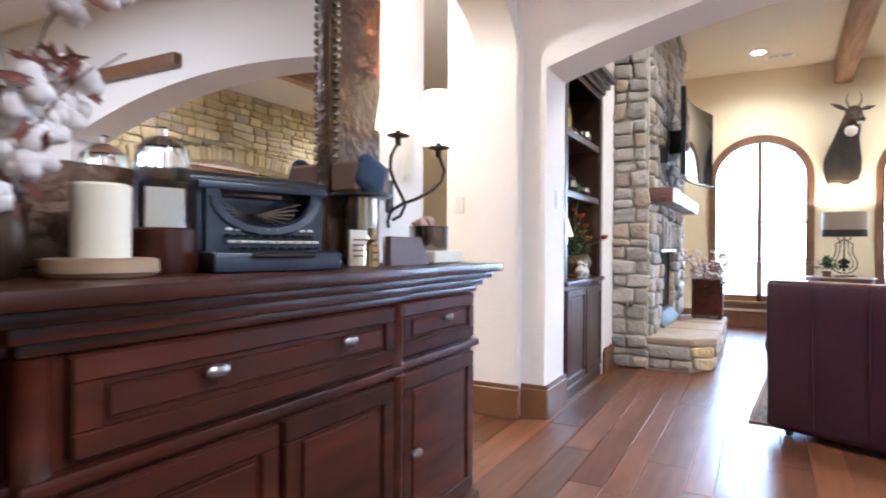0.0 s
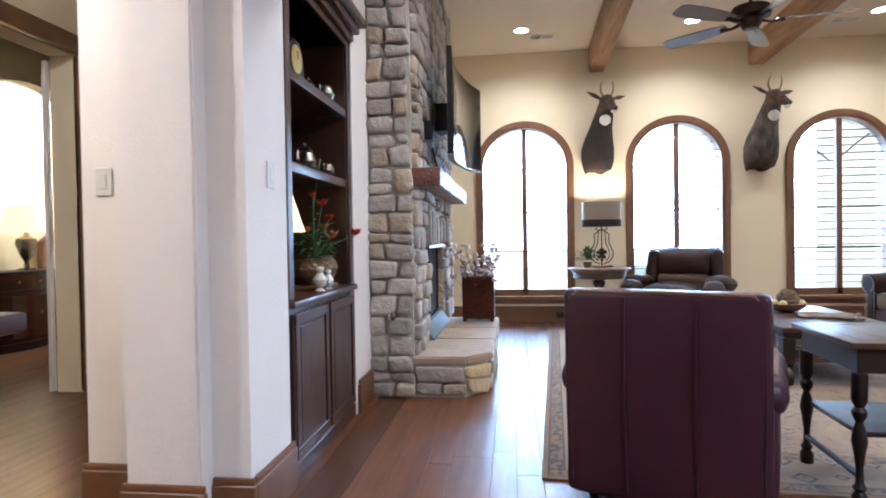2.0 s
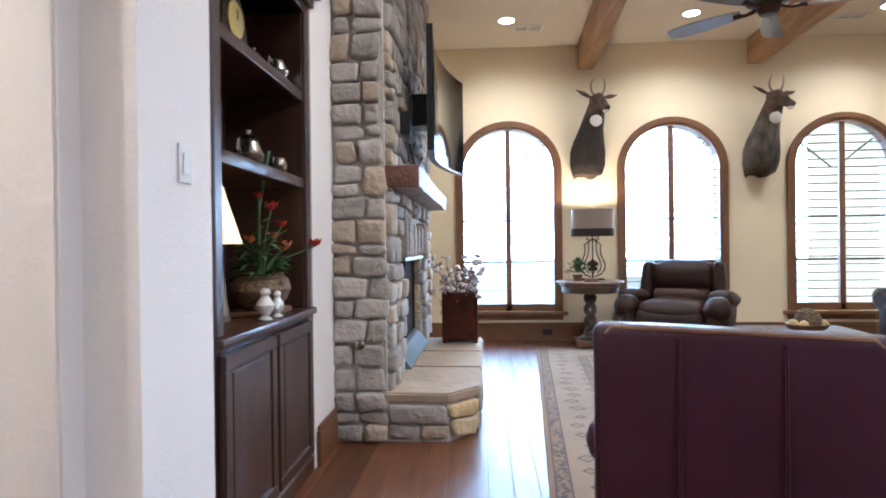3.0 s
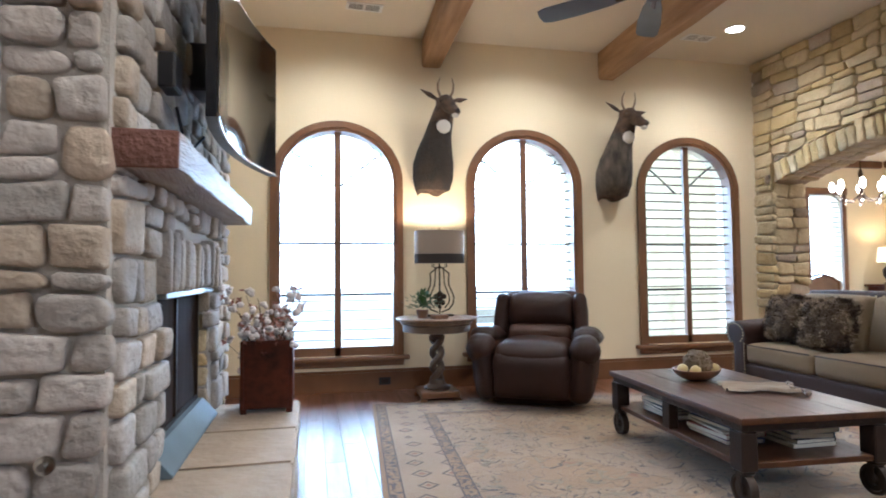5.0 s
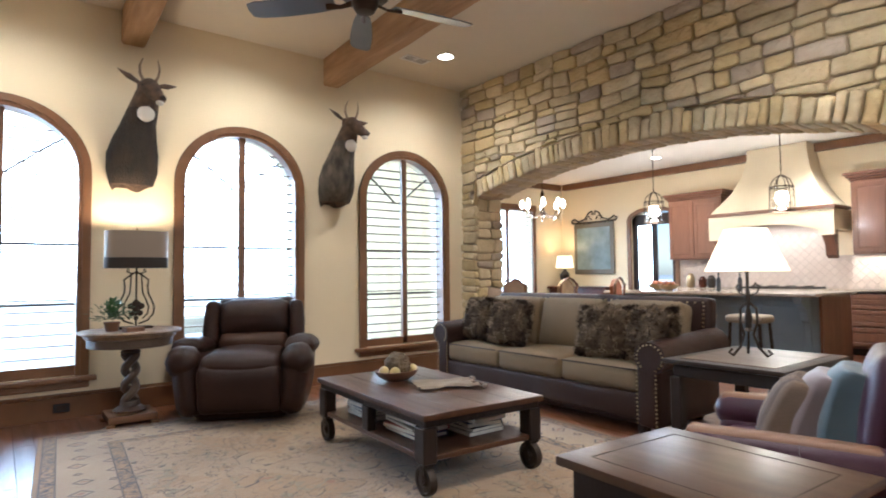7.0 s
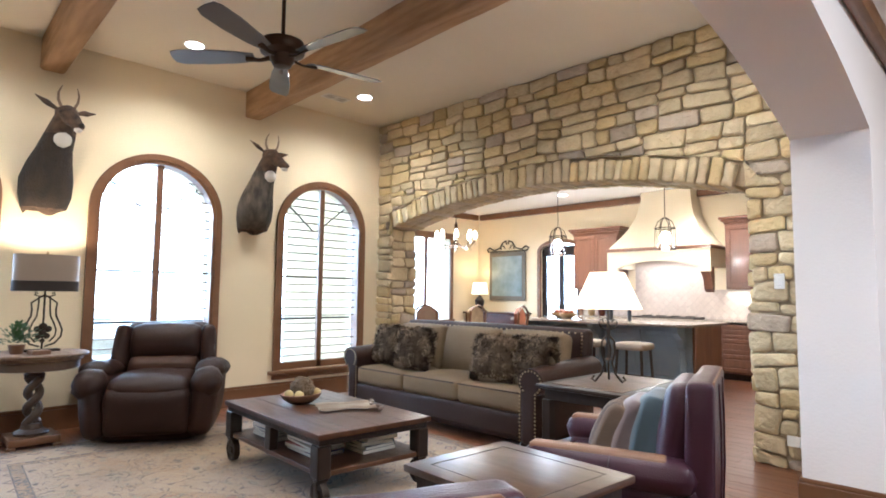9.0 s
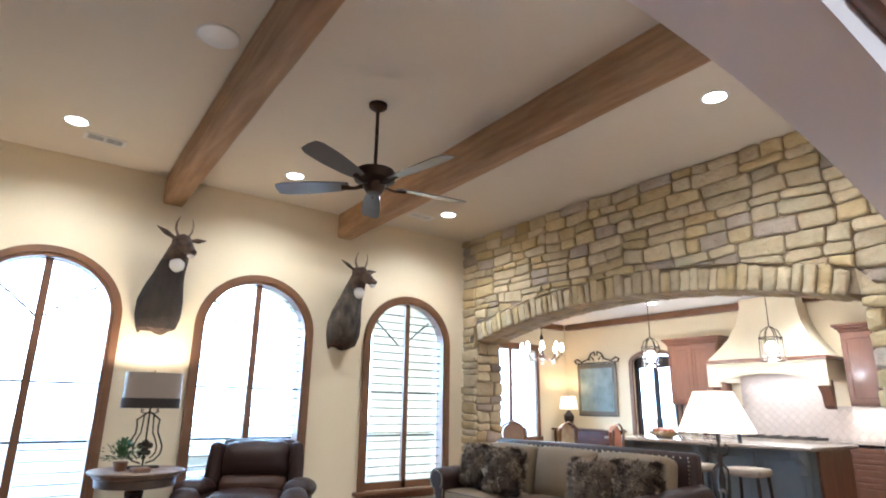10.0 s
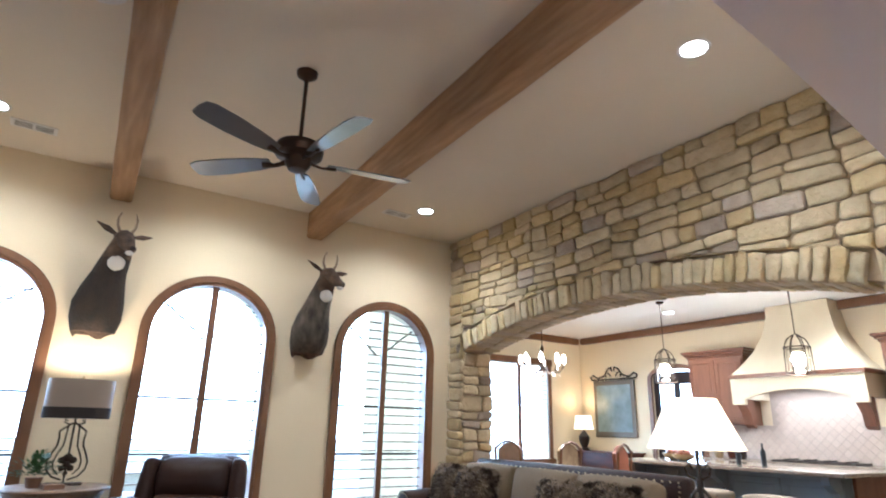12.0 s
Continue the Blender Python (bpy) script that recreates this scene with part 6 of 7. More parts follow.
# ---- ceiling fan ----
fn = thing("ceiling_fan", pose(1.985, 6.755, 3.66), "five-blade bronze ceiling fan on a downrod", "fan")
part("canopy", L([(0.0, -0.002), (0.075, -0.002), (0.07, -0.03), (0.03, -0.06), (0.02, -0.065)], 22), M_bronze, fn)
part("downrod", L([(0.014, -0.06), (0.014, -0.54)], 12), M_bronze, fn)
part("motor", L([(0.02, -0.53), (0.06, -0.55), (0.15, -0.575), (0.165, -0.615), (0.155, -0.655), (0.09, -0.675), (0.085, -0.715), (0.06, -0.755), (0, -0.765)], 28), M_bronze, fn)
for k in range(5):
    a = radians(63 + 72 * k)
    b = new("blade_arm", finish(tube(bmesh.new(), [(0.08, 0, -0.69), (0.16, 0, -0.708), (0.26, 0, -0.697)], [0.02, 0.014, 0.022], 8, 0.5), "blade_arm", M_bronze))
    b.parent = fn
    b.matrix_basis = pose(0, 0, 0, 0, 0, math.degrees(a))
    bm = bmesh.new()
    pr = [(0.20, -0.045), (0.32, -0.066), (0.55, -0.083), (0.73, -0.080), (0.785, -0.060), (0.795, 0.0), (0.785, 0.060), (0.73, 0.080), (0.55, 0.083), (0.32, 0.066), (0.20, 0.045)]
    prism(bm, pr, pose(0, 0, -0.690, 13, 0, 0), 0.007)
    part("blade", bm, M_fan, b, "dark glossy blade")

# ---- ceiling fittings ----
can = thing("recessed_light", pose(0.08, 8.6, CEIL), "lit recessed ceiling can light with white trim", "ceiling light", "recessed lights")
part("trim", L([(0.083, -0.004), (0.102, -0.006), (0.105, -0.001), (0.083, -0.001)], 28), M_pl, can)
part("lens", L([(0.0, -0.0045), (0.082, -0.0045), (0.082, -0.0015), (0, -0.0015)], 24), M_bulb, can, "glowing lens")
for x, y in ((2.06, 8.6), (4.09, 8.6), (3.96, 5.05), (1.98, 5.0), (0.08, 5.0)):
    copy_thing(can, pose(x, y, CEIL))
for x, y in ((7.0, 7.2), (7.0, 9.6), (9.2, 6.6), (9.2, 9.2), (6.6, 11.4)):
    copy_thing(can, pose(x, y, 3.2))
vt = thing("ceiling_vent", pose(0.33, 8.86, CEIL, 0, 0, 3), "white metal ceiling vent with dark slots", "vent", "ceiling vents")
# dark sheet painted in for the shade between the slats
part("backing", B(-0.14, 0.14, -0.055, 0.055, -0.003, -0.001), M_firebox, vt)
bm = bmesh.new()
for a in ((-0.17, 0.17, -0.08, -0.055), (-0.17, 0.17, 0.055, 0.08), (-0.17, -0.14, -0.055, 0.055), (0.14, 0.17, -0.055, 0.055), (-0.012, 0.012, -0.055, 0.055)):
    box(bm, *a, -0.008, -0.001, 0.002)
part("frame", bm, M_pl, vt)
for k in range(5):
    part("slat", B(-0.14, 0.14, -0.045 + 0.02 * k, -0.038 + 0.02 * k, -0.0068, -0.0035), M_pl, vt)
copy_thing(vt, pose(3.86, 8.87, CEIL, 0, 0, 3))
sk = thing("ceiling_speaker", pose(0.70, 6.63, CEIL), "round white ceiling speaker grille", "speaker")
part("grille", L([(0.0, -0.008), (0.12, -0.008), (0.135, -0.005), (0.14, -0.001)], 32), M_pl, sk)

# ---- kitchen and dining ----
M_granite = mat("speckled_granite", (0.42, 0.36, 0.29), 0.15, (0.16, 0.12, 0.09), 40, coat=0.4)
M_island = mat("grey_blue_paint", (0.24, 0.29, 0.32), 0.5, (0.19, 0.23, 0.26), 5)
M_hood = mat("cream_hood_plaster", (0.64, 0.56, 0.40), 0.8, (0.57, 0.48, 0.33), 3, bump=0.2)
M_grout = mat("cream_grout", (0.50, 0.42, 0.35), 0.9, (0.44, 0.36, 0.30), 9)
M_tile = mat("backsplash_tile", (0.60, 0.50, 0.42), 0.4, (0.50, 0.40, 0.33), 5, bump=0.15)


def west_front(parent, name, x, y0, y1, z0, z1, mat_, pull=None):
    """A framed front on a face that looks along -x."""
    o = part(name, B(x - 0.02, x, y0, y1, z0, z1, 0.004), mat_, parent)
    f = min(0.06, 0.25 * (z1 - z0))
    bm = bmesh.new()
    for a in ((y0, y1, z0, z0 + f), (y0, y1, z1 - f, z1), (y0, y0 + f, z0 + f, z1 - f), (y1 - f, y1, z0 + f, z1 - f)):
        box(bm, x - 0.032, x - 0.02, *a, 0.004)
    part("frame", bm, mat_, o)
    part("raised_panel", B(x - 0.029, x - 0.02, y0 + f + 0.015, y1 - f - 0.015, z0 + f + 0.015, z1 - f - 0.015, 0.006), mat_, o)
    if pull:
        part("pull", T([(x - 0.032, pull[0] - 0.04, pull[1]), (x - 0.055, pull[0] - 0.02, pull[1]), (x - 0.055, pull[0] + 0.02, pull[1]), (x - 0.032, pull[0] + 0.04, pull[1])], 0.006, 6), M_bronze, o)


def upper(y0, y1, label):
    t = thing("upper_cabinet", pose(0, 0, 0), label, "cabinet", "upper cabinets")
    part("body", B(9.95, 10.298, y0, y1, 1.43, 2.50, 0.004), M_kwood, t)
    m = (y0 + y1) / 2
    west_front(t, "door", 9.95, y0 + 0.02, m - 0.005, 1.46, 2.46, M_kwood)
    west_front(t, "door", 9.95, m + 0.005, y1 - 0.02, 1.46, 2.46, M_kwood)
    bm = bmesh.new()
    for z0, z1, o in ((2.50, 2.54, 0.02), (2.54, 2.58, 0.05), (2.58, 2.62, 0.08)):
        box(bm, 9.95 - o, 10.298, y0 - o, y1 + o, z0, z1, 0.01)
    part("crown", bm, M_kwood, t)


upper(8.46, 9.44, "stained wooden upper cabinet beside the hood")
upper(5.55, 6.55, "stained wooden upper cabinet over the counter")
hd = thing("range_hood", pose(0, 0, 0), "large flared cream plaster range hood with wood band", "range hood")
bm = bmesh.new()
secs = [(2.16, 6.68, 8.48, 9.62), (2.30, 6.80, 8.36, 9.70), (2.50, 6.93, 8.20, 9.80), (2.75, 7.04, 8.06, 9.88), (3.05, 7.09, 7.99, 9.92), (3.19, 7.09, 7.99, 9.92)]
prev = None
for z, y0, y1, x in secs:
    q = [bm.verts.new(p) for p in ((x, y0, z), (x, y1, z), (10.298, y1, z), (10.298, y0, z))]
    if prev:
        for i in range(4):
            bm.faces.new((prev[i], prev[(i + 1) % 4], q[(i + 1) % 4], q[i]))
    else:
        bm.faces.new(q)
    prev = q
bm.faces.new(prev)
part("chimney", bm, M_hood, hd, "", 50)
part("wood_band", B(9.58, 10.298, 6.64, 8.52, 2.10, 2.16, 0.012, 2), M_kwood, hd)
bm = bmesh.new()
arched_wall(bm, "y", 6.66, 8.50, 1.72, 2.10, 9.60, 9.66, [(7.58, 0.72, 1.72, 1.80, 0.12, 1)], 14)
for a in ((9.66, 10.298, 6.66, 6.86), (9.66, 10.298, 8.30, 8.50)):
    box(bm, *a, 1.80, 2.10)
part("valance", bm, M_hood, hd)
for y in (6.70, 8.32):
    bm = bmesh.new()
    prism(bm, [(0, 0), (0.08, 0.05), (0.10, 0.2), (0.20, 0.32), (0.22, 0.42), (0, 0.42)], Matrix(((-1, 0, 0, 9.86), (0, 0, 1, y), (0, 1, 0, 1.38), (0, 0, 0, 1))), 0.14)
    part("corbel", bm, M_kwood, hd)
bs = tagged(new("backsplash"), "cream diagonal tile backsplash", "", "", "structure")
part("tile_bed", B(10.288, 10.299, 5.55, 9.44, 0.92, 1.43), M_grout, bs)
part("tile_bed", B(10.288, 10.299, 6.86, 8.30, 1.432, 2.06), M_grout, bs)
tile = None
for iy in range(-1, 30):
    for iz in range(0, 12):
        y, z = 5.62 + 0.135 * iy + (0.0675 if iz % 2 else 0), 0.99 + 0.0675 * iz * 1.0
        if not (5.62 < y < 9.37) or z > (1.99 if 6.95 < y < 8.22 else 1.36):
            continue
        if tile is None:
            o = part("tile", B(-0.008, 0, -0.044, 0.044, -0.044, 0.044, 0.003), M_tile, bs)
            tile = o.data
        else:
            o = new("tile", tile)
            o.parent = bs
        o.matrix_basis = pose(10.287, y, z, 45, 0, 0)
bs_cab = []
for y0, y1 in ((5.55, 6.62), (8.5, 9.42)):
    t = thing("base_cabinet", pose(0, 0, 0), "stained wooden base cabinet with drawers", "cabinet", "base cabinets")
    part("body", B(9.72, 10.286, y0, y1, 0.10, 0.87, 0.004), M_kwood, t)
    part("plinth", B(9.78, 10.28, y0 + 0.01, y1 - 0.01, 0, 0.10), M_black, t)
    for z0, z1 in ((0.13, 0.40), (0.42, 0.64), (0.66, 0.85)):
        west_front(t, "drawer", 9.72, y0 + 0.03, y1 - 0.03, z0, z1, M_kwood, ((y0 + y1) / 2, (z0 + z1) / 2))
st_ = thing("range_cooker", pose(0, 0, 0), "dark steel range cooker under the hood", "cooker")
part("body", B(9.70, 10.286, 6.64, 8.48, 0.05, 0.90, 0.01), M_kwood, st_)
part("cooktop", B(9.72, 10.20, 7.0, 8.1, 0.93, 0.955, 0.005), M_iron, st_)
for k in range(4):
    part("grate", T([(9.78, 7.15 + 0.26 * k, 0.965), (10.14, 7.15 + 0.26 * k, 0.965)], 0.01, 6), M_iron, st_)
o = part("worktop", B(9.68, 10.286, 5.52, 9.45, 0.902, 0.928, 0.006), M_granite)
tagged(o, "polished speckled granite worktop on the base cabinets", "worktop")

isl = thing("kitchen_island", pose(0, 0, 0), "grey-blue panelled kitchen island with wood end", "island")
part("body", B(8.02, 8.98, 6.34, 9.1, 0.0, 0.885, 0.006), M_island, isl)
part("end_panel", B(8.02, 8.98, 6.30, 6.338, 0.0, 0.884, 0.006), M_kwood, isl)
for k in range(4):
    west_front(isl, "panel", 8.02, 6.42 + 0.66 * k, 7.04 + 0.66 * k, 0.12, 0.82, M_island)
for y in (6.42, 7.7, 8.9):
    bm = bmesh.new()
    prism(bm, [(0, 0), (0.06, 0.03), (0.09, 0.15), (0.24, 0.24), (0.26, 0.32), (0, 0.32)], Matrix(((-1, 0, 0, 7.985), (0, 0, 1, y), (0, 1, 0, 0.56), (0, 0, 0, 1))), 0.09)
    part("corbel", bm, M_island, isl)
o = part("island_worktop", B(7.62, 9.02, 6.22, 9.18, 0.887, 0.93, 0.012, 2), M_granite)
tagged(o, "polished granite island worktop with overhang", "worktop")
M_stool = mat("oatmeal_linen", (0.34, 0.28, 0.21), 0.95, (0.27, 0.22, 0.165), 8, bump=0.3, bscale=200)
bst = thing("bar_stool", pose(7.35, 6.85, 0), "dark wooden bar stool with padded oatmeal seat", "stool", "bar stools")
part("seat", C((0, 0, 0.63), (0.36, 0.44, 0.09), 0.035, (0, 0, 0.015)), M_stool, bst)
for sx in (-1, 1):
    for sy in (-1, 1):
        part("leg", T([(sx * 0.13, sy * 0.17, 0.585), (sx * 0.16, sy * 0.20, 0.0)], 0.02, 8), M_black, bst)
    part("rung", T([(sx * 0.15, -0.18, 0.22), (sx * 0.15, 0.18, 0.22)], 0.012, 6), M_black, bst)
copy_thing(bst, pose(7.35, 7.55, 0))
copy_thing(bst, pose(7.35, 8.3, 0))


def pendant(m):
    t = thing("lantern_pendant", m, "bronze cage lantern pendant, lit", "pendant light", "island pendants")
    part("canopy", L([(0.06, 0), (0.05, -0.03), (0.01, -0.04)], 16), M_bronze, t)
    part("chain", L([(0.006, -0.03), (0.006, -0.72)], 6), M_bronze, t)
    for k in range(6):
        a = math.pi * k / 3
        part("cage_bar", T([(0.02 * math.cos(a), 0.02 * math.sin(a), -0.72), (0.10 * math.cos(a), 0.10 * math.sin(a), -0.78), (0.14 * math.cos(a), 0.14 * math.sin(a), -0.88), (0.15 * math.cos(a), 0.15 * math.sin(a), -1.20)], 0.007, 6), M_bronze, t)
    for z in (-0.88, -1.20):
        part("hoop", T([(0.148 * math.cos(2 * math.pi * k / 24), 0.148 * math.sin(2 * math.pi * k / 24), z) for k in range(25)], 0.008, 6), M_bronze, t)
    part("bulb", L([(0, -1.12), (0.06, -1.10), (0.085, -1.03), (0.065, -0.95), (0, -0.93)], 14), M_lit, t, "lit bulb cluster")
    part("glass_cylinder", L([(0.125, -1.19), (0.125, -0.88), (0.122, -0.88), (0.122, -1.19)], 20), M_pane, t).visible_shadow = False
    return t


M_lit = glow("lit_bulb_glass", (1.0, 0.82, 0.58), 9.0)
pendant(pose(8.40, 8.76, 3.2))
pendant(pose(8.40, 6.86, 3.2))
for y in (8.76, 6.86):
    lamp("pendant_bulb", "POINT", (8.40, y, 1.98), 28, SOFT, 0.08)
# two added fills without fittings, brightening the backsplash and worktop
lamp("hood_fill", "AREA", (9.95, 7.58, 1.95), 7, (1.0, 0.86, 0.72), 0.3, shape2=1.2)
lamp("under_cabinet_fill", "AREA", (10.12, 6.05, 1.42), 5, SOFT, 0.2, shape2=0.9)

ch = thing("chandelier", pose(6.75, 9.62, 3.2), "ornate chandelier with lit candle bulbs and crystals", "chandelier")
part("chain", L([(0.05, 0), (0.05, -0.02), (0.006, -0.03), (0.006, -0.75)], 8), M_bronze, ch)
part("column", L([(0.01, -0.72), (0.03, -0.78), (0.02, -0.84), (0.04, -0.92), (0.02, -1.0), (0.05, -1.08), (0.02, -1.16), (0, -1.2)], 14), M_bronze, ch)
for k in range(8):
    a = 2 * math.pi * k / 8
    c, s = math.cos(a), math.sin(a)
    part("arm", T([(q * c, q * s, z) for q, z in ((0.02, -1.05), (0.12, -1.14), (0.24, -1.12), (0.31, -1.02))], 0.008, 6), M_bronze, ch)
    part("bulb", L([(0.0, -1.0), (0.02, -0.99), (0.035, -0.94), (0.02, -0.88), (0, -0.86)], 10, 0.31 * c, 0.31 * s), M_lit, ch, "lit frosted bulb")
    part("crystal", L([(0, -1.20), (0.012, -1.16), (0, -1.12)], 6, 0.24 * c, 0.24 * s), M_pane, ch)
    part("crystal", L([(0, -1.10), (0.012, -1.06), (0, -1.02)], 6, 0.31 * c, 0.31 * s), M_pane, ch)
lamp("chandelier_bulb", "POINT", (6.75, 9.62, 2.0), 40, SOFT, 0.25)

# dining table, chairs and sideboard
dt = thing("dining_table", pose(7.1, 9.75, 0), "dark wooden dining table", "table")
part("tabletop", B(-0.5, 0.5, -0.9, 0.9, 0.73, 0.77, 0.01), M_dark, dt)
for sx in (-1, 1):
    for sy in (-1, 1):
        part("leg", turned(bmesh.new(), sx * 0.42, sy * 0.8, 0, 0.73, 1.3), M_dark, dt)


def dining_chair(m, label, cover):
    t = thing("dining_chair", m, label, "chair", "dining chairs")
    part("seat", C((0, 0, 0.47), (0.46, 0.44, 0.10), 0.03), cover, t)
    for sx in (-1, 1):
        part("back_post", T([(sx * 0.22, 0.20, 0.0), (sx * 0.22, 0.21, 0.5), (sx * 0.23, 0.26, 1.05)], 0.018, 8), M_trim, t)
        part("leg", T([(sx * 0.2, -0.19, 0), (sx * 0.2, -0.19, 0.43)], 0.018, 8), M_trim, t)
    bm = bmesh.new()
    prism(bm, [(-0.2, 0.5), (0.2, 0.5), (0.21, 1.02), (0.12, 1.09), (0, 1.12), (-0.12, 1.09), (-0.21, 1.02)], pose(0, 0.27, 0, 93, 0, 0), 0.045)
    part("backrest", bm, cover, t)
    part("crest", T([(-0.23, 0.25, 1.03), (-0.13, 0.25, 1.10), (0, 0.25, 1.135), (0.13, 0.25, 1.10), (0.23, 0.25, 1.03)], 0.016, 8), M_trim, t)


M_rose = mat("dusty_rose_damask", (0.30, 0.22, 0.19), 0.9, (0.22, 0.15, 0.13), 12)
M_gold = mat("gold_medallion_fabric", (0.40, 0.30, 0.16), 0.9, (0.14, 0.08, 0.04), 9)
M_russet = mat("russet_leather", (0.30, 0.10, 0.04), 0.45, (0.2, 0.06, 0.025), 4)
dining_chair(pose(6.38, 9.70, 0, 0, 0, 98), "dining chair with dusty rose damask back", M_rose)
dining_chair(pose(6.85, 9.15 + 0.35, 0, 0, 0, 190), "dining chair with gold medallion fabric", M_gold)
dining_chair(pose(6.95, 8.70, 0, 0, 0, 200), "dining chair with russet leather back", M_russet)
bu = thing("buffet", pose(9.98, 11.5, 0), "dark wooden buffet against the dining wall", "buffet")
part("body", B(-0.22, 0.28, -0.75, 0.72, 0.1, 0.88, 0.006), M_dark, bu)
part("top", B(-0.26, 0.29, -0.79, 0.76, 0.882, 0.92, 0.01), M_dark, bu)
for y in (-0.65, 0.62):
    part("foot", B(-0.18, 0.2, y - 0.05, y + 0.05, 0, 0.1, 0.01), M_dark, bu)
tl = thing("table_lamp", pose(9.90, 11.90, 0.92), "dark urn table lamp with lit cream shade", "lamp")
part("base", L([(0.10, 0), (0.10, 0.03), (0.05, 0.06), (0.10, 0.16), (0.11, 0.26), (0.05, 0.34), (0.02, 0.38)], 18), M_black, tl)
part("shade", L([(0.19, 0.40), (0.155, 0.66), (0.15, 0.66), (0.185, 0.401)], 22), M_shade, tl, "lit cream shade")
lamp("buffet_bulb", "POINT", (9.90, 11.90, 1.47), 10, WARM, 0.05)
pt = thing("painting", pose(10.298, 11.40, 1.18, 0, 0, -90), "blue-grey landscape painting under an iron scroll crest", "painting")
part("frame", B(-0.52, 0.52, -0.045, 0, 0.0, 1.10, 0.012), mat("aged_bronze_frame", (0.14, 0.11, 0.07), 0.5), pt)
part("canvas", B(-0.43, 0.43, -0.052, -0.0455, 0.10, 1.0), mat("blue_grey_landscape", (0.30, 0.36, 0.36), 0.6, (0.12, 0.15, 0.14), 5, detail=8), pt)
for s in (-1, 1):
    part("scroll", T([(s * 0.56, -0.02, 1.12), (s * 0.60, -0.02, 1.18), (s * 0.52, -0.02, 1.22), (s * 0.40, -0.02, 1.15), (s * 0.22, -0.02, 1.20), (s * 0.14, -0.02, 1.32), (s * 0.04, -0.02, 1.36), (s * 0.03, -0.02, 1.28)], 0.016, 6), M_iron, pt)
    part("scroll", T([(s * 0.06, -0.02, 1.18), (s * 0.12, -0.02, 1.25), (s * 0.20, -0.02, 1.24), (s * 0.18, -0.02, 1.17)], 0.012, 6), M_iron, pt)
part("crest_bar", T([(-0.56, -0.02, 1.12), (0.56, -0.02, 1.12)], 0.014, 6), M_iron, pt)
for y, x, h, c, lb in ((9.05, 9.95, 0.26, M_nail, "copper canister on the worktop"), (8.85, 10.0, 0.20, M_dark, "dark jar on the worktop"), (8.65, 9.92, 0.22, M_iron, "iron utensil holder on the worktop"), (5.9, 9.9, 0.24, M_black, "dark coffee maker on the worktop")):
    o = thing("canister", pose(x, y, 0.928), lb, "canister", "worktop jars")
    part("jar", L([(0.05, 0), (0.07, 0.03), (0.07, h * 0.7), (0.045, h * 0.85), (0.05, h * 0.9)], 16), c, o)
    part("lid", L([(0.05, h * 0.9), (0.03, h * 0.97), (0, h)], 14), c, o)
for k, (x, y) in enumerate(((8.2, 8.6), (8.0, 8.3), (8.3, 7.4), (8.1, 7.6))):
    o = thing("fruit_bowl" if k < 2 else "bottle", pose(x, y, 0.93), "copper bowl of fruit on the island" if k < 2 else "dark glass bottle on the island", "bowl" if k < 2 else "bottle")
    if k < 2:
        part("bowl", L([(0.05, 0), (0.12, 0.04), (0.15, 0.09), (0.14, 0.09), (0, 0.03)], 20), M_nail, o)
        for q in range(4):
            bm = bmesh.new()
            bmesh.ops.create_icosphere(bm, subdivisions=2, radius=0.045, matrix=Matrix.Translation((0.06 * math.cos(q * 1.57), 0.06 * math.sin(q * 1.57), 0.10)))
            part("fruit", bm, M_russet, o)
    else:
        part("bottle", L([(0.03, 0), (0.032, 0.16), (0.012, 0.2), (0.012, 0.26), (0, 0.26)], 14), M_plastic, o)
# outdoor things beyond the windows
M_out = mat("pale_outdoor_metal", (0.42, 0.42, 0.40), 0.6)
pb = thing("patio_bench", pose(2.0, 11.2, -0.12), "pale metal bench on the porch", "bench")
part("seat", B(-0.7, 0.7, -0.2, 0.2, 0.40, 0.44, 0.01), M_out, pb)
part("back", B(-0.7, 0.7, 0.18, 0.22, 0.60, 0.80, 0.01), M_out, pb)
for x in (-0.62, 0.0, 0.62):
    part("leg", B(x - 0.03, x + 0.03, -0.18, 0.22, 0.0, 0.40, 0.006), M_out, pb)
    part("back_post", B(x - 0.03, x + 0.03, 0.18, 0.22, 0.44, 0.60, 0.004), M_out, pb)

# ---- stonework ----
def stone_mesh(poly, depth, seed):
    """One rough stone: a rounded outline in uv with a pillowed face; returns verts (u, v, out) and faces."""
    n = len(poly)
    cu, cv = sum(p[0] for p in poly) / n, sum(p[1] for p in poly) / n
    w = min(max(p[0] for p in poly) - min(p[0] for p in poly), max(p[1] for p in poly) - min(p[1] for p in poly))
    vs, fs = [], []
    for inset, out in ((0.0, -0.02), (0.0, depth * 0.6), (0.055, depth * 0.95), (0.24, depth * 1.05)):
        for k, (u, v) in enumerate(poly):
            d = Vector((cu - u, cv - v))
            s = min(inset * w, d.length * 0.6)
            d = d.normalized() * s if d.length > 1e-6 else d
            o = out + (0.0 if out < 0 else 0.012 * noise.noise(Vector((u * 9, v * 9, seed))))
            vs.append((u + d[0], v + d[1], o))
    vs.append((cu, cv, depth * (1.05 + 0.2 * noise.noise(Vector((cu * 3, cv * 3, seed + 5))))))
    for r in range(3):
        for k in range(n):
            j = (k + 1) % n
            fs.append((r * n + k, r * n + j, (r + 1) * n + j, (r + 1) * n + k))
    for k in range(n):
        fs.append((3 * n + k, 3 * n + (k + 1) % n, 4 * n))
    return vs, fs


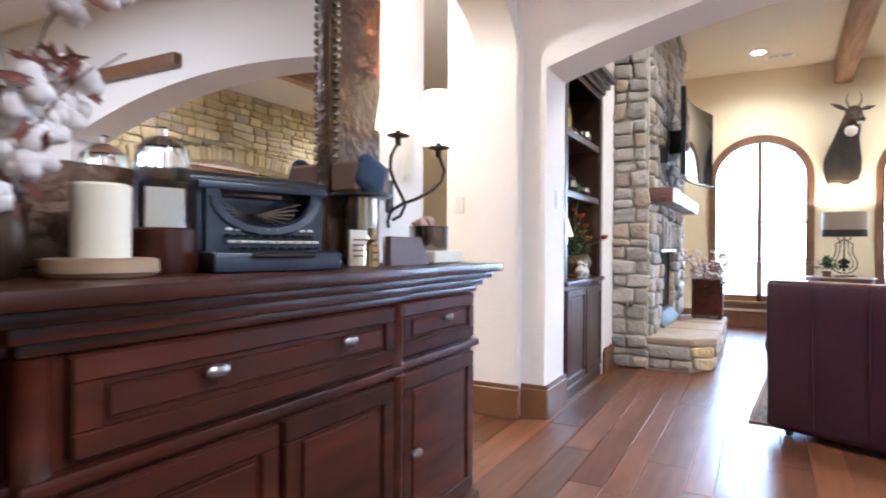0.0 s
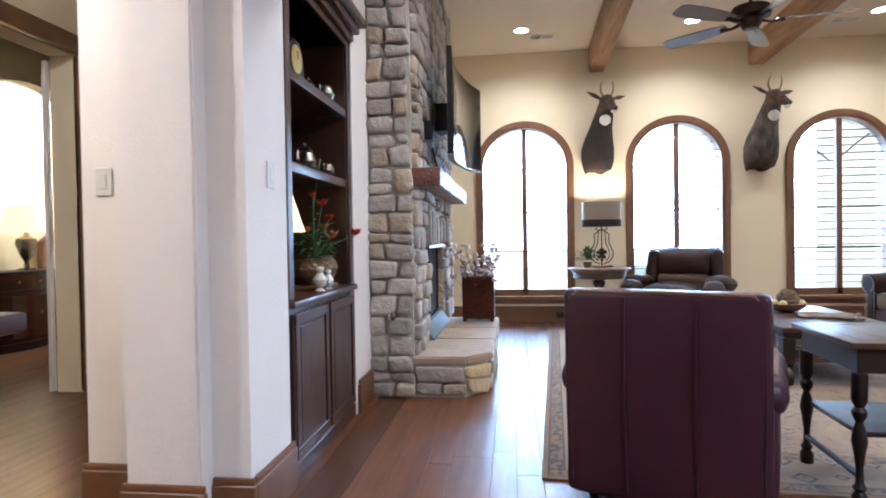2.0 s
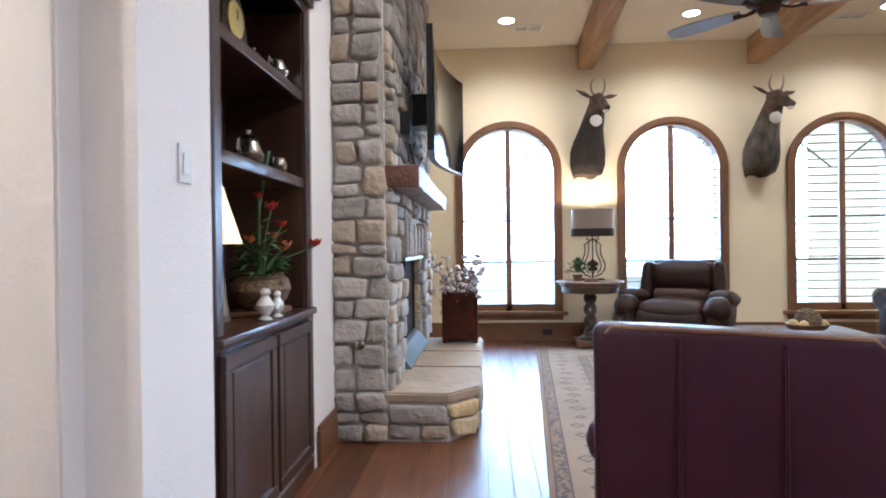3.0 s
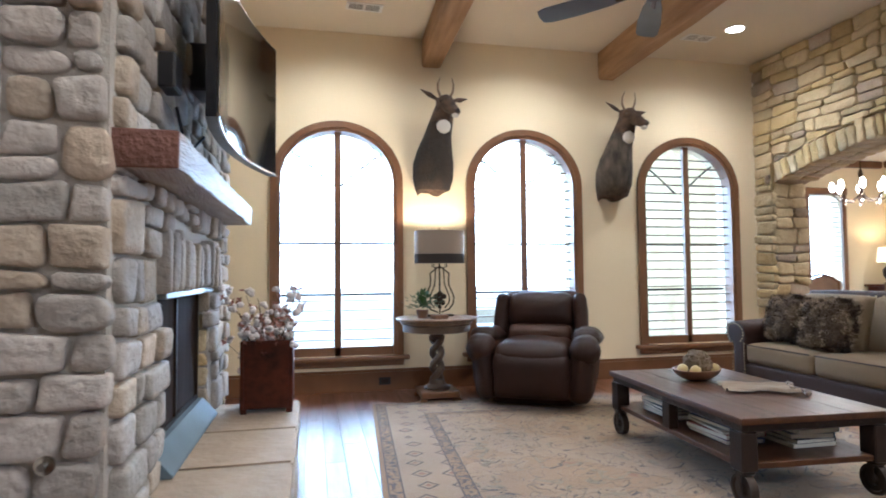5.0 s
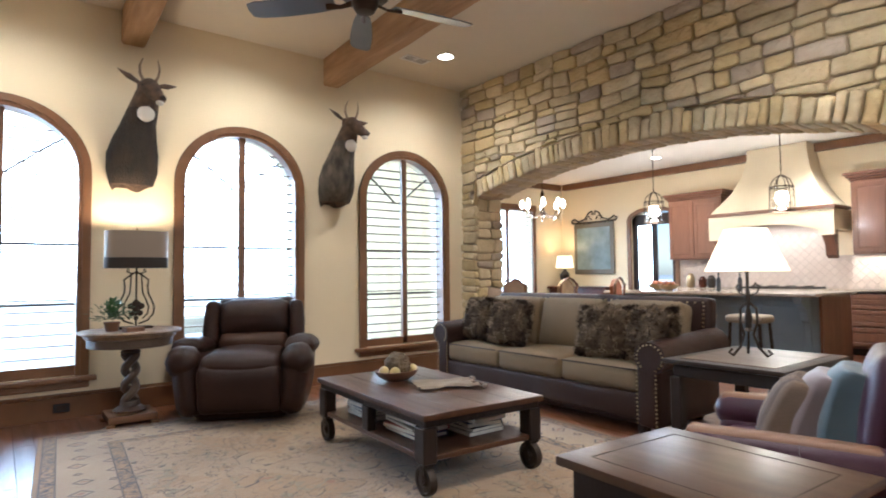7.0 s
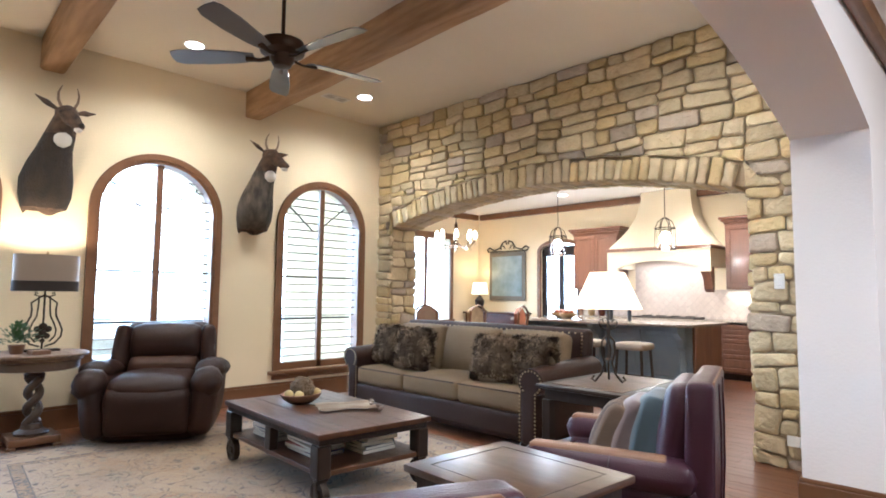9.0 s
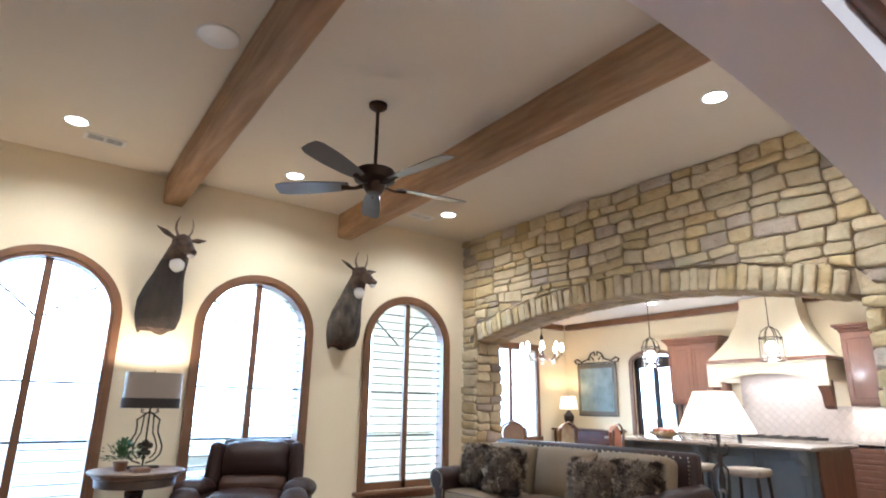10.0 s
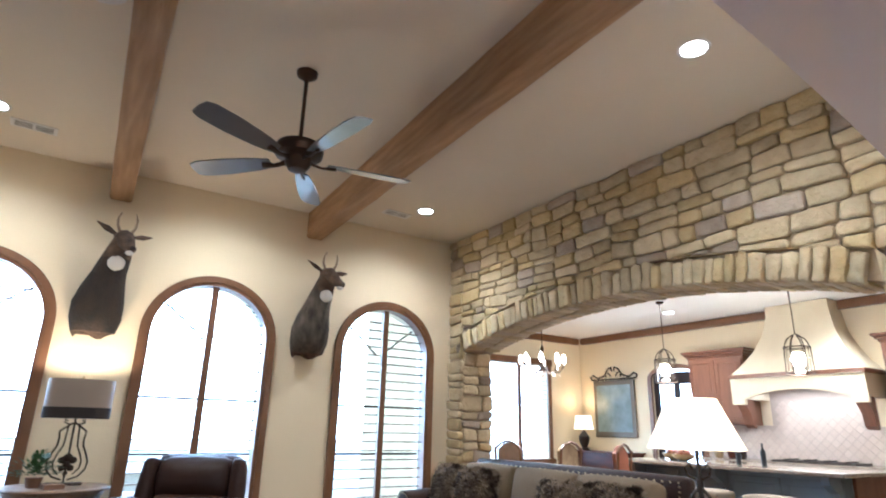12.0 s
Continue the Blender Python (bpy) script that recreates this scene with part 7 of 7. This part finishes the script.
def rounded(u0, u1, v0, v1, rad, wob, seed):
    """The outline of a roughly squared stone."""
    pts = []
    r = min(rad, 0.42 * (u1 - u0), 0.42 * (v1 - v0))
    for (cu, cv, a0) in ((u1 - r, v1 - r, 0), (u0 + r, v1 - r, 90), (u0 + r, v0 + r, 180), (u1 - r, v0 + r, 270)):
        for a in (0, 45, 90):
            b = radians(a0 + a)
            pts.append((cu + r * math.cos(b), cv + r * math.sin(b)))
    res = []
    for u, v in pts:
        q = noise.noise_vector(Vector((u * 2.6, v * 2.6, seed)))
        q2 = noise.noise_vector(Vector((u * 11, v * 11, seed + 3)))
        res.append((u + wob * q[0] + 0.42 * wob * q2[0], v + wob * q[1] + 0.42 * wob * q2[1]))
    return res


def split(rect, lo, hi, r, out):
    u0, u1, v0, v1 = rect
    w, h = u1 - u0, v1 - v0
    if h > hi[1] or (h > lo[1] * 2.1 and r.random() < 0.75 and h * 1.5 > w * 0.6):
        k = v0 + h * r.uniform(0.36, 0.64)
        split((u0, u1, v0, k), lo, hi, r, out)
        split((u0, u1, k, v1), lo, hi, r, out)
    elif w > hi[0] or (w > lo[0] * 2.2 and r.random() < 0.6):
        k = u0 + w * r.uniform(0.33, 0.67)
        split((u0, k, v0, v1), lo, hi, r, out)
        split((k, u1, v0, v1), lo, hi, r, out)
    else:
        out.append(rect)


def coursed(u0, u1, v0, v1, lo, hi, r, band=(0.24, 0.46)):
    """Bands of uneven height, each cut up again, so that no joint runs far."""
    out, v = [], v0
    while v < v1 - 0.02:
        b = min(r.uniform(*band), v1 - v)
        if v1 - v - b < 0.12:
            b = v1 - v
        u = u0
        while u < u1 - 0.01:
            a = min(r.uniform(0.35, 0.85), u1 - u)
            if u1 - u - a < 0.16:
                a = u1 - u
            split((u, u + a, v, v + b), lo, hi, r, out)
            u += a
        v += b
    return out


STONE_KINDS = (M_stone, M_stone, M_stone, M_stone, M_stone_y, M_stone_y, M_stone_p)
PALE_KINDS = (M_stone_g, M_stone_g, M_stone_p, M_stone_g, M_stone_p, M_stone_g)


def lay(parent, rects, place, seed, depth=0.038, gap=0.0065, wob=0.038, keep=None, lift=None, kinds=STONE_KINDS):
    """Lays each rectangle as a stone of its own on a face; place turns (u, v, out) into the room's metres."""
    r = random.Random(seed)
    for rc in rects:
        poly = rounded(rc[0] + gap, rc[1] - gap, rc[2] + gap, rc[3] - gap, r.uniform(0.014, 0.04), wob, seed)
        if lift:
            poly = [(u, max(v, lift(u))) for u, v in poly]
            if max(p[1] for p in poly) - min(p[1] for p in poly) < 0.035:
                continue
            top = max(p[1] for p in poly)
            if sum(top - p[1] for p in poly) / len(poly) < 0.012:
                continue
        if keep and not keep((rc[0] + rc[1]) / 2, (rc[2] + rc[3]) / 2):
            continue
        piece(parent, poly, depth * r.uniform(0.7, 1.35), place, seed + r.random() * 50, r.choice(kinds))


def piece(parent, poly, depth, place, seed, material):
    vs, fs = stone_mesh(poly, depth, seed)
    c = Vector(place(sum(p[0] for p in poly) / len(poly), sum(p[1] for p in poly) / len(poly), 0.0))
    me = bpy.data.meshes.new("stone")
    me.from_pydata([Vector(place(*v)) - c for v in vs], [], fs)
    me.polygons.foreach_set("use_smooth", [True] * len(me.polygons))
    me.materials.append(material)
    ob = new("stone", me)
    ob.location = c
    ob.parent = parent
    return ob


# stone wall with the kitchen arch
S_ARCH = (6.93, 2.27, -0.1, 2.17, 0.30, 1)
T0 = XE + 0.035
BUFF_KINDS = (M_stone, M_stone, M_stone_y, M_stone, M_stone_y, M_stone, M_stone, M_stone_p)
core = solid("wall_east", W("y", 4.08, YN, -0.1, CEIL, T0, XE + 0.49, [(6.93, 2.31, -0.1, 2.19, 0.32, 1)], 36), M_mortar, label="rubble limestone wall with a wide arch to the kitchen")
face = lambda u, v, o: (T0 - o, u, v)
r = random.Random(11)


def extrados(u):
    return arch_z(u, S_ARCH) + 0.245 if abs(u - 6.93) < 2.27 else 0.0


rects = coursed(4.09, YN, 2.10, CEIL, (0.18, 0.085), (0.46, 0.17), r, (0.2, 0.4))
rects = [(rc[0], min(rc[1], 4.66)) + tuple(rc[2:]) if rc[0] < 4.60 and rc[1] > 4.66 and rc[2] < 2.42 else rc for rc in rects]
rects = [(max(rc[0], 9.20),) + tuple(rc[1:]) if rc[0] < 9.20 and rc[1] > 9.26 and rc[2] < 2.42 else rc for rc in rects]
lay(core, rects, face, 21, kinds=BUFF_KINDS, lift=lambda u: extrados(u) if abs(u - 6.93) < 2.27 else -9)
for a, b in ((4.09, 4.66), (9.20, YN)):
    lay(core, coursed(a, b, 0.0, 2.10, (0.13, 0.085), (0.36, 0.22), r), face, 22, kinds=BUFF_KINDS)
u = 4.75
while u < 9.10:
    wd = r.uniform(0.065, 0.125)
    a, b = u + 0.006, min(u + wd, 9.19) - 0.006
    h = r.uniform(0.19, 0.245)
    lean = 0.05 * (u - 6.93) / 2.27
    za, zb = arch_z(a, S_ARCH), arch_z(b, S_ARCH)
    za, zb = max(za, zb - 0.05), max(zb, za - 0.05)
    poly = [(b + lean, zb + h), ((a + b) / 2 + lean, (za + zb) / 2 + h + 0.012), (a + lean, za + h), (a + lean / 2, za + h / 2), (a, za + 0.01), ((a + b) / 2, (za + zb) / 2), (b, zb + 0.01), (b + lean / 2, zb + h / 2)]
    piece(core, poly, r.uniform(0.045, 0.075), face, u, r.choice((M_stone, M_stone, M_stone_y)))
    # soffit stones across the wall's thickness
    zm = (za + zb) / 2 - 0.002
    slope = math.atan2(zb - za, b - a)
    for x0, x1 in ((T0 - 0.03, T0 + 0.22), (T0 + 0.23, XE + 0.49)):
        piece(core, rounded(a, b, x0, x1, 0.03, 0.006, u), 0.02, lambda p, q, o, zm=zm, a=a, sl=slope, wd=wd: (q, p, zm + 0.03 + math.tan(sl) * (p - a - wd / 2) - o), u, r.choice((M_stone, M_stone_y)))
    u += wd
# jambs
lay(core, coursed(T0, XE + 0.49, 0.0, 2.2, (0.13, 0.09), (0.30, 0.22), r), lambda u, v, o: (u, 9.22 - o + 0.02, v), 24, kinds=BUFF_KINDS)
lay(core, coursed(T0, XE + 0.49, 0.0, 2.2, (0.13, 0.09), (0.30, 0.22), r), lambda u, v, o: (u, 4.64 + o - 0.02, v), 25, kinds=BUFF_KINDS)

# chimney breast
CX, CY0, CY1 = -0.785, 5.645, 8.15
FB = (6.27, 7.50, 0.36, 1.12)      # firebox opening
fp = tagged(new("fireplace"), "tall rubble limestone fireplace with raised hearth", "", "", "structure")
bm = bmesh.new()
for a in ((-1.55, CX, CY0, FB[0], 0, CEIL), (-1.55, CX, FB[1], CY1, 0, CEIL), (-1.55, CX, FB[0], FB[1], FB[3], CEIL), (-1.55, CX, FB[0], FB[1], 0, 0.30), (-1.55, -1.35, FB[0], FB[1], 0.30, FB[3])):
    box(bm, *a)
breast = part("chimney_core", bm, M_mortar_p, fp)
part("firebox_floor", B(-1.35, CX + 0.01, FB[0], FB[1], 0.30, 0.32), M_firebox, fp)
part("firebox_back", B(-1.349, -1.30, FB[0], FB[1], 0.321, FB[3]), M_firebox, fp)
front = lambda u, v, o: (CX + o, u, v)
side = lambda u, v, o: (u, CY0 - o, v)
bits = coursed(CY0 + 0.03, CY1, 0.30, CEIL, (0.13, 0.085), (0.36, 0.22), r)
inside = lambda u, v: not (FB[0] - 0.02 < u < FB[1] + 0.02 and v < FB[3] + 0.28)
lay(breast, bits, front, 31, keep=inside, kinds=PALE_KINDS, gap=0.0065)
lay(breast, coursed(-1.10, CX - 0.0, 0.0, CEIL, (0.11, 0.075), (0.30, 0.20), r, (0.2, 0.36)), side, 32, kinds=PALE_KINDS, gap=0.0065, wob=0.04)
lay(breast, coursed(-1.50, CX, 0.0, CEIL, (0.15, 0.10), (0.40, 0.25), r), lambda u, v, o: (u, CY1 + o, v), 33)
u = FB[0] - 0.03
while u < FB[1]:
    wd = r.uniform(0.07, 0.12)
    piece(breast, rounded(u + 0.006, u + wd - 0.006, FB[3] - 0.015, FB[3] + r.uniform(0.22, 0.29), 0.03, 0.012, u), r.uniform(0.05, 0.08), front, u, r.choice(PALE_KINDS))
    u += wd
for s, y in ((-1, FB[0]), (1, FB[1])):
    lay(breast, coursed(-1.05, CX, 0.3, FB[3], (0.13, 0.1), (0.4, 0.2), r), lambda u, v, o, s=s, y=y: (u, y - s * o, v), 35 + s, depth=0.02)
# metal surround strip and doors
part("firebox_lintel", B(CX - 0.03, CX + 0.035, FB[0] + 0.02, FB[1] - 0.02, FB[3] - 0.045, FB[3] - 0.012, 0.004), mat("grey_steel", (0.28, 0.30, 0.31), 0.35, metal=0.9), fp)
bm = bmesh.new()
prism(bm, [(CX - 0.06, 0.304), (CX + 0.065, 0.304), (CX + 0.065, 0.315), (CX - 0.02, 0.415), (CX - 0.06, 0.415)], Matrix(((1, 0, 0, 0), (0, 0, 1, FB[0] + 0.02), (0, 1, 0, 0), (0, 0, 0, 1))), FB[1] - FB[0] - 0.04)
part("firebox_kick", bm, mat("grey_blue_enamel", (0.13, 0.165, 0.19), 0.6), fp)
bm = bmesh.new()
for y in (FB[0] + 0.02, (FB[0] + FB[1]) / 2 - 0.015, FB[1] - 0.05):
    box(bm, CX - 0.08, CX - 0.05, y, y + 0.03, 0.40, FB[3] - 0.04)
box(bm, CX - 0.08, CX - 0.05, FB[0] + 0.02, FB[1] - 0.02, 0.40, 0.44)
part("firescreen_frame", bm, M_iron, fp)
part("firescreen_mesh", B(CX - 0.068, CX - 0.062, FB[0] + 0.02, FB[1] - 0.02, 0.42, FB[3] - 0.04), mat("brown_mesh_firescreen", (0.035, 0.021, 0.015), 0.85, (0.018, 0.011, 0.008), 3, stretch=(8, 8, 0.3), spec=0.1), fp)
# raised hearth
HX = -0.24
bm = bmesh.new()
prism(bm, [(CX, 5.66), (-0.42, 5.66), (HX - 0.02, 5.86), (HX - 0.02, 7.76), (CX, 7.76)], Matrix.Translation((0, 0, 0)), 0.235)
hearth = part("hearth_core", bm, M_mortar_p, fp)
lay(hearth, coursed(5.86, 7.76, 0.0, 0.235, (0.16, 0.08), (0.5, 0.14), r, (0.24, 0.25)), lambda u, v, o: (HX - 0.02 + o, u, v), 41, depth=0.035, kinds=PALE_KINDS)
lay(hearth, coursed(CX, -0.42, 0.0, 0.235, (0.15, 0.08), (0.4, 0.14), r, (0.24, 0.25)), lambda u, v, o: (u, 5.66 - o, v), 42, depth=0.035, kinds=PALE_KINDS)
k = math.hypot(0.16, 0.20)
lay(hearth, coursed(0.0, k, 0.0, 0.235, (0.12, 0.08), (0.3, 0.14), r, (0.24, 0.25)), lambda u, v, o: (-0.42 + 0.16 * u / k + 0.78 * o, 5.66 + 0.20 * u / k - 0.62 * o, v), 43, depth=0.03)
for a, b in ((5.64, 6.42), (6.428, 7.05), (7.058, 7.79)):
    bm = bmesh.new()
    poly = [(CX - 0.03, a), (-0.40, a), (HX + 0.02, a + 0.21), (HX + 0.02, b), (CX - 0.03, b)] if a < 6 else [(CX - 0.03, a), (HX + 0.02, a), (HX + 0.025, b), (CX - 0.03, b)]
    prism(bm, poly, Matrix.Translation((0, 0, 0.237)), 0.062)
    bmesh.ops.bevel(bm, geom=list(bm.edges), offset=0.012, segments=2, affect="EDGES")
    part("hearth_slab", bm, M_slab, fp)
# mantel beam: near end keeps its sawn red-brown, the rest the daylit pale tone
bm = bmesh.new()
box(bm, CX - 0.05, -0.575, 5.665, 8.02, 1.545, 1.675, 0.008, 2)
bmesh.ops.subdivide_edges(bm, edges=[e for e in bm.edges if e.calc_length() > 1], cuts=14)
for v in bm.verts:
    v.co += 0.008 * noise.noise_vector(v.co * 5)
for f in bm.faces:
    f.material_index = 1 if f.calc_center_median().y < 5.68 else 0
mantel = part("mantel_beam", bm, M_mantel, None, "", 60)
mantel.data.materials.append(M_endgrain)
tagged(mantel, "rough weathered wooden mantel beam on the fireplace", "mantel")

# ---- plank floor ----
def plank(ob, x0, x1, y0, y1):
    key = (round(x1 - x0, 3), round(y1 - y0, 2))
    if key not in PLANKS:
        w, h = key[0] / 2 - 0.0012, key[1] / 2 - 0.001
        e = 0.0012
        vs = [(sx * (w - e * t), sy * (h - e * t), z) for z, t in ((-0.012, 0), (-0.0004, 0), (0.0, 1)) for sx, sy in ((-1, -1), (1, -1), (1, 1), (-1, 1))]
        fs = [(a + k, a + (k + 1) % 4, a + 4 + (k + 1) % 4, a + 4 + k) for a in (0, 4) for k in range(4)] + [(8, 9, 10, 11)]
        me = bpy.data.meshes.new("plank")
        me.from_pydata(vs, [], fs)
        me.materials.append(M_plank)
        PLANKS[key] = me
    p = new("plank", PLANKS[key])
    p.location = ((x0 + x1) / 2, (y0 + y1) / 2, 0)
    p.parent = ob


PLANKS = {}
fl = bpy.data.objects["floor"]
r = random.Random(3)
x, far = -1.62, []
while x < 10.3:
    w = r.choice((0.125, 0.165, 0.165, 0.205))
    y = -3.2 - r.uniform(0, 1.0)
    while y < 12.3:
        ln = r.choice((0.9, 1.3, 1.7, 2.1))
        a, b = max(y, -3.2), min(y + ln, 12.3)
        if b - a > 0.05:
            if x < 1.6 and 0.2 < b and a < 9.4:
                plank(fl, x, x + w, a, b)
            else:
                far.append((x, x + w, a, b))
        y += ln
    x += w
x = -8.9
while x < -1.63:
    far.append((x, min(x + 0.18, -1.62), 1.3, 10.6))
    x += 0.18
bm = bmesh.new()
for a in far:
    box(bm, a[0] + 0.0012, a[1] - 0.0012, a[2] + 0.001, a[3] - 0.001, -0.012, 0.0)
o = part("planks_beyond", bm, M_plank, fl)
o["kind"] = "stuff"
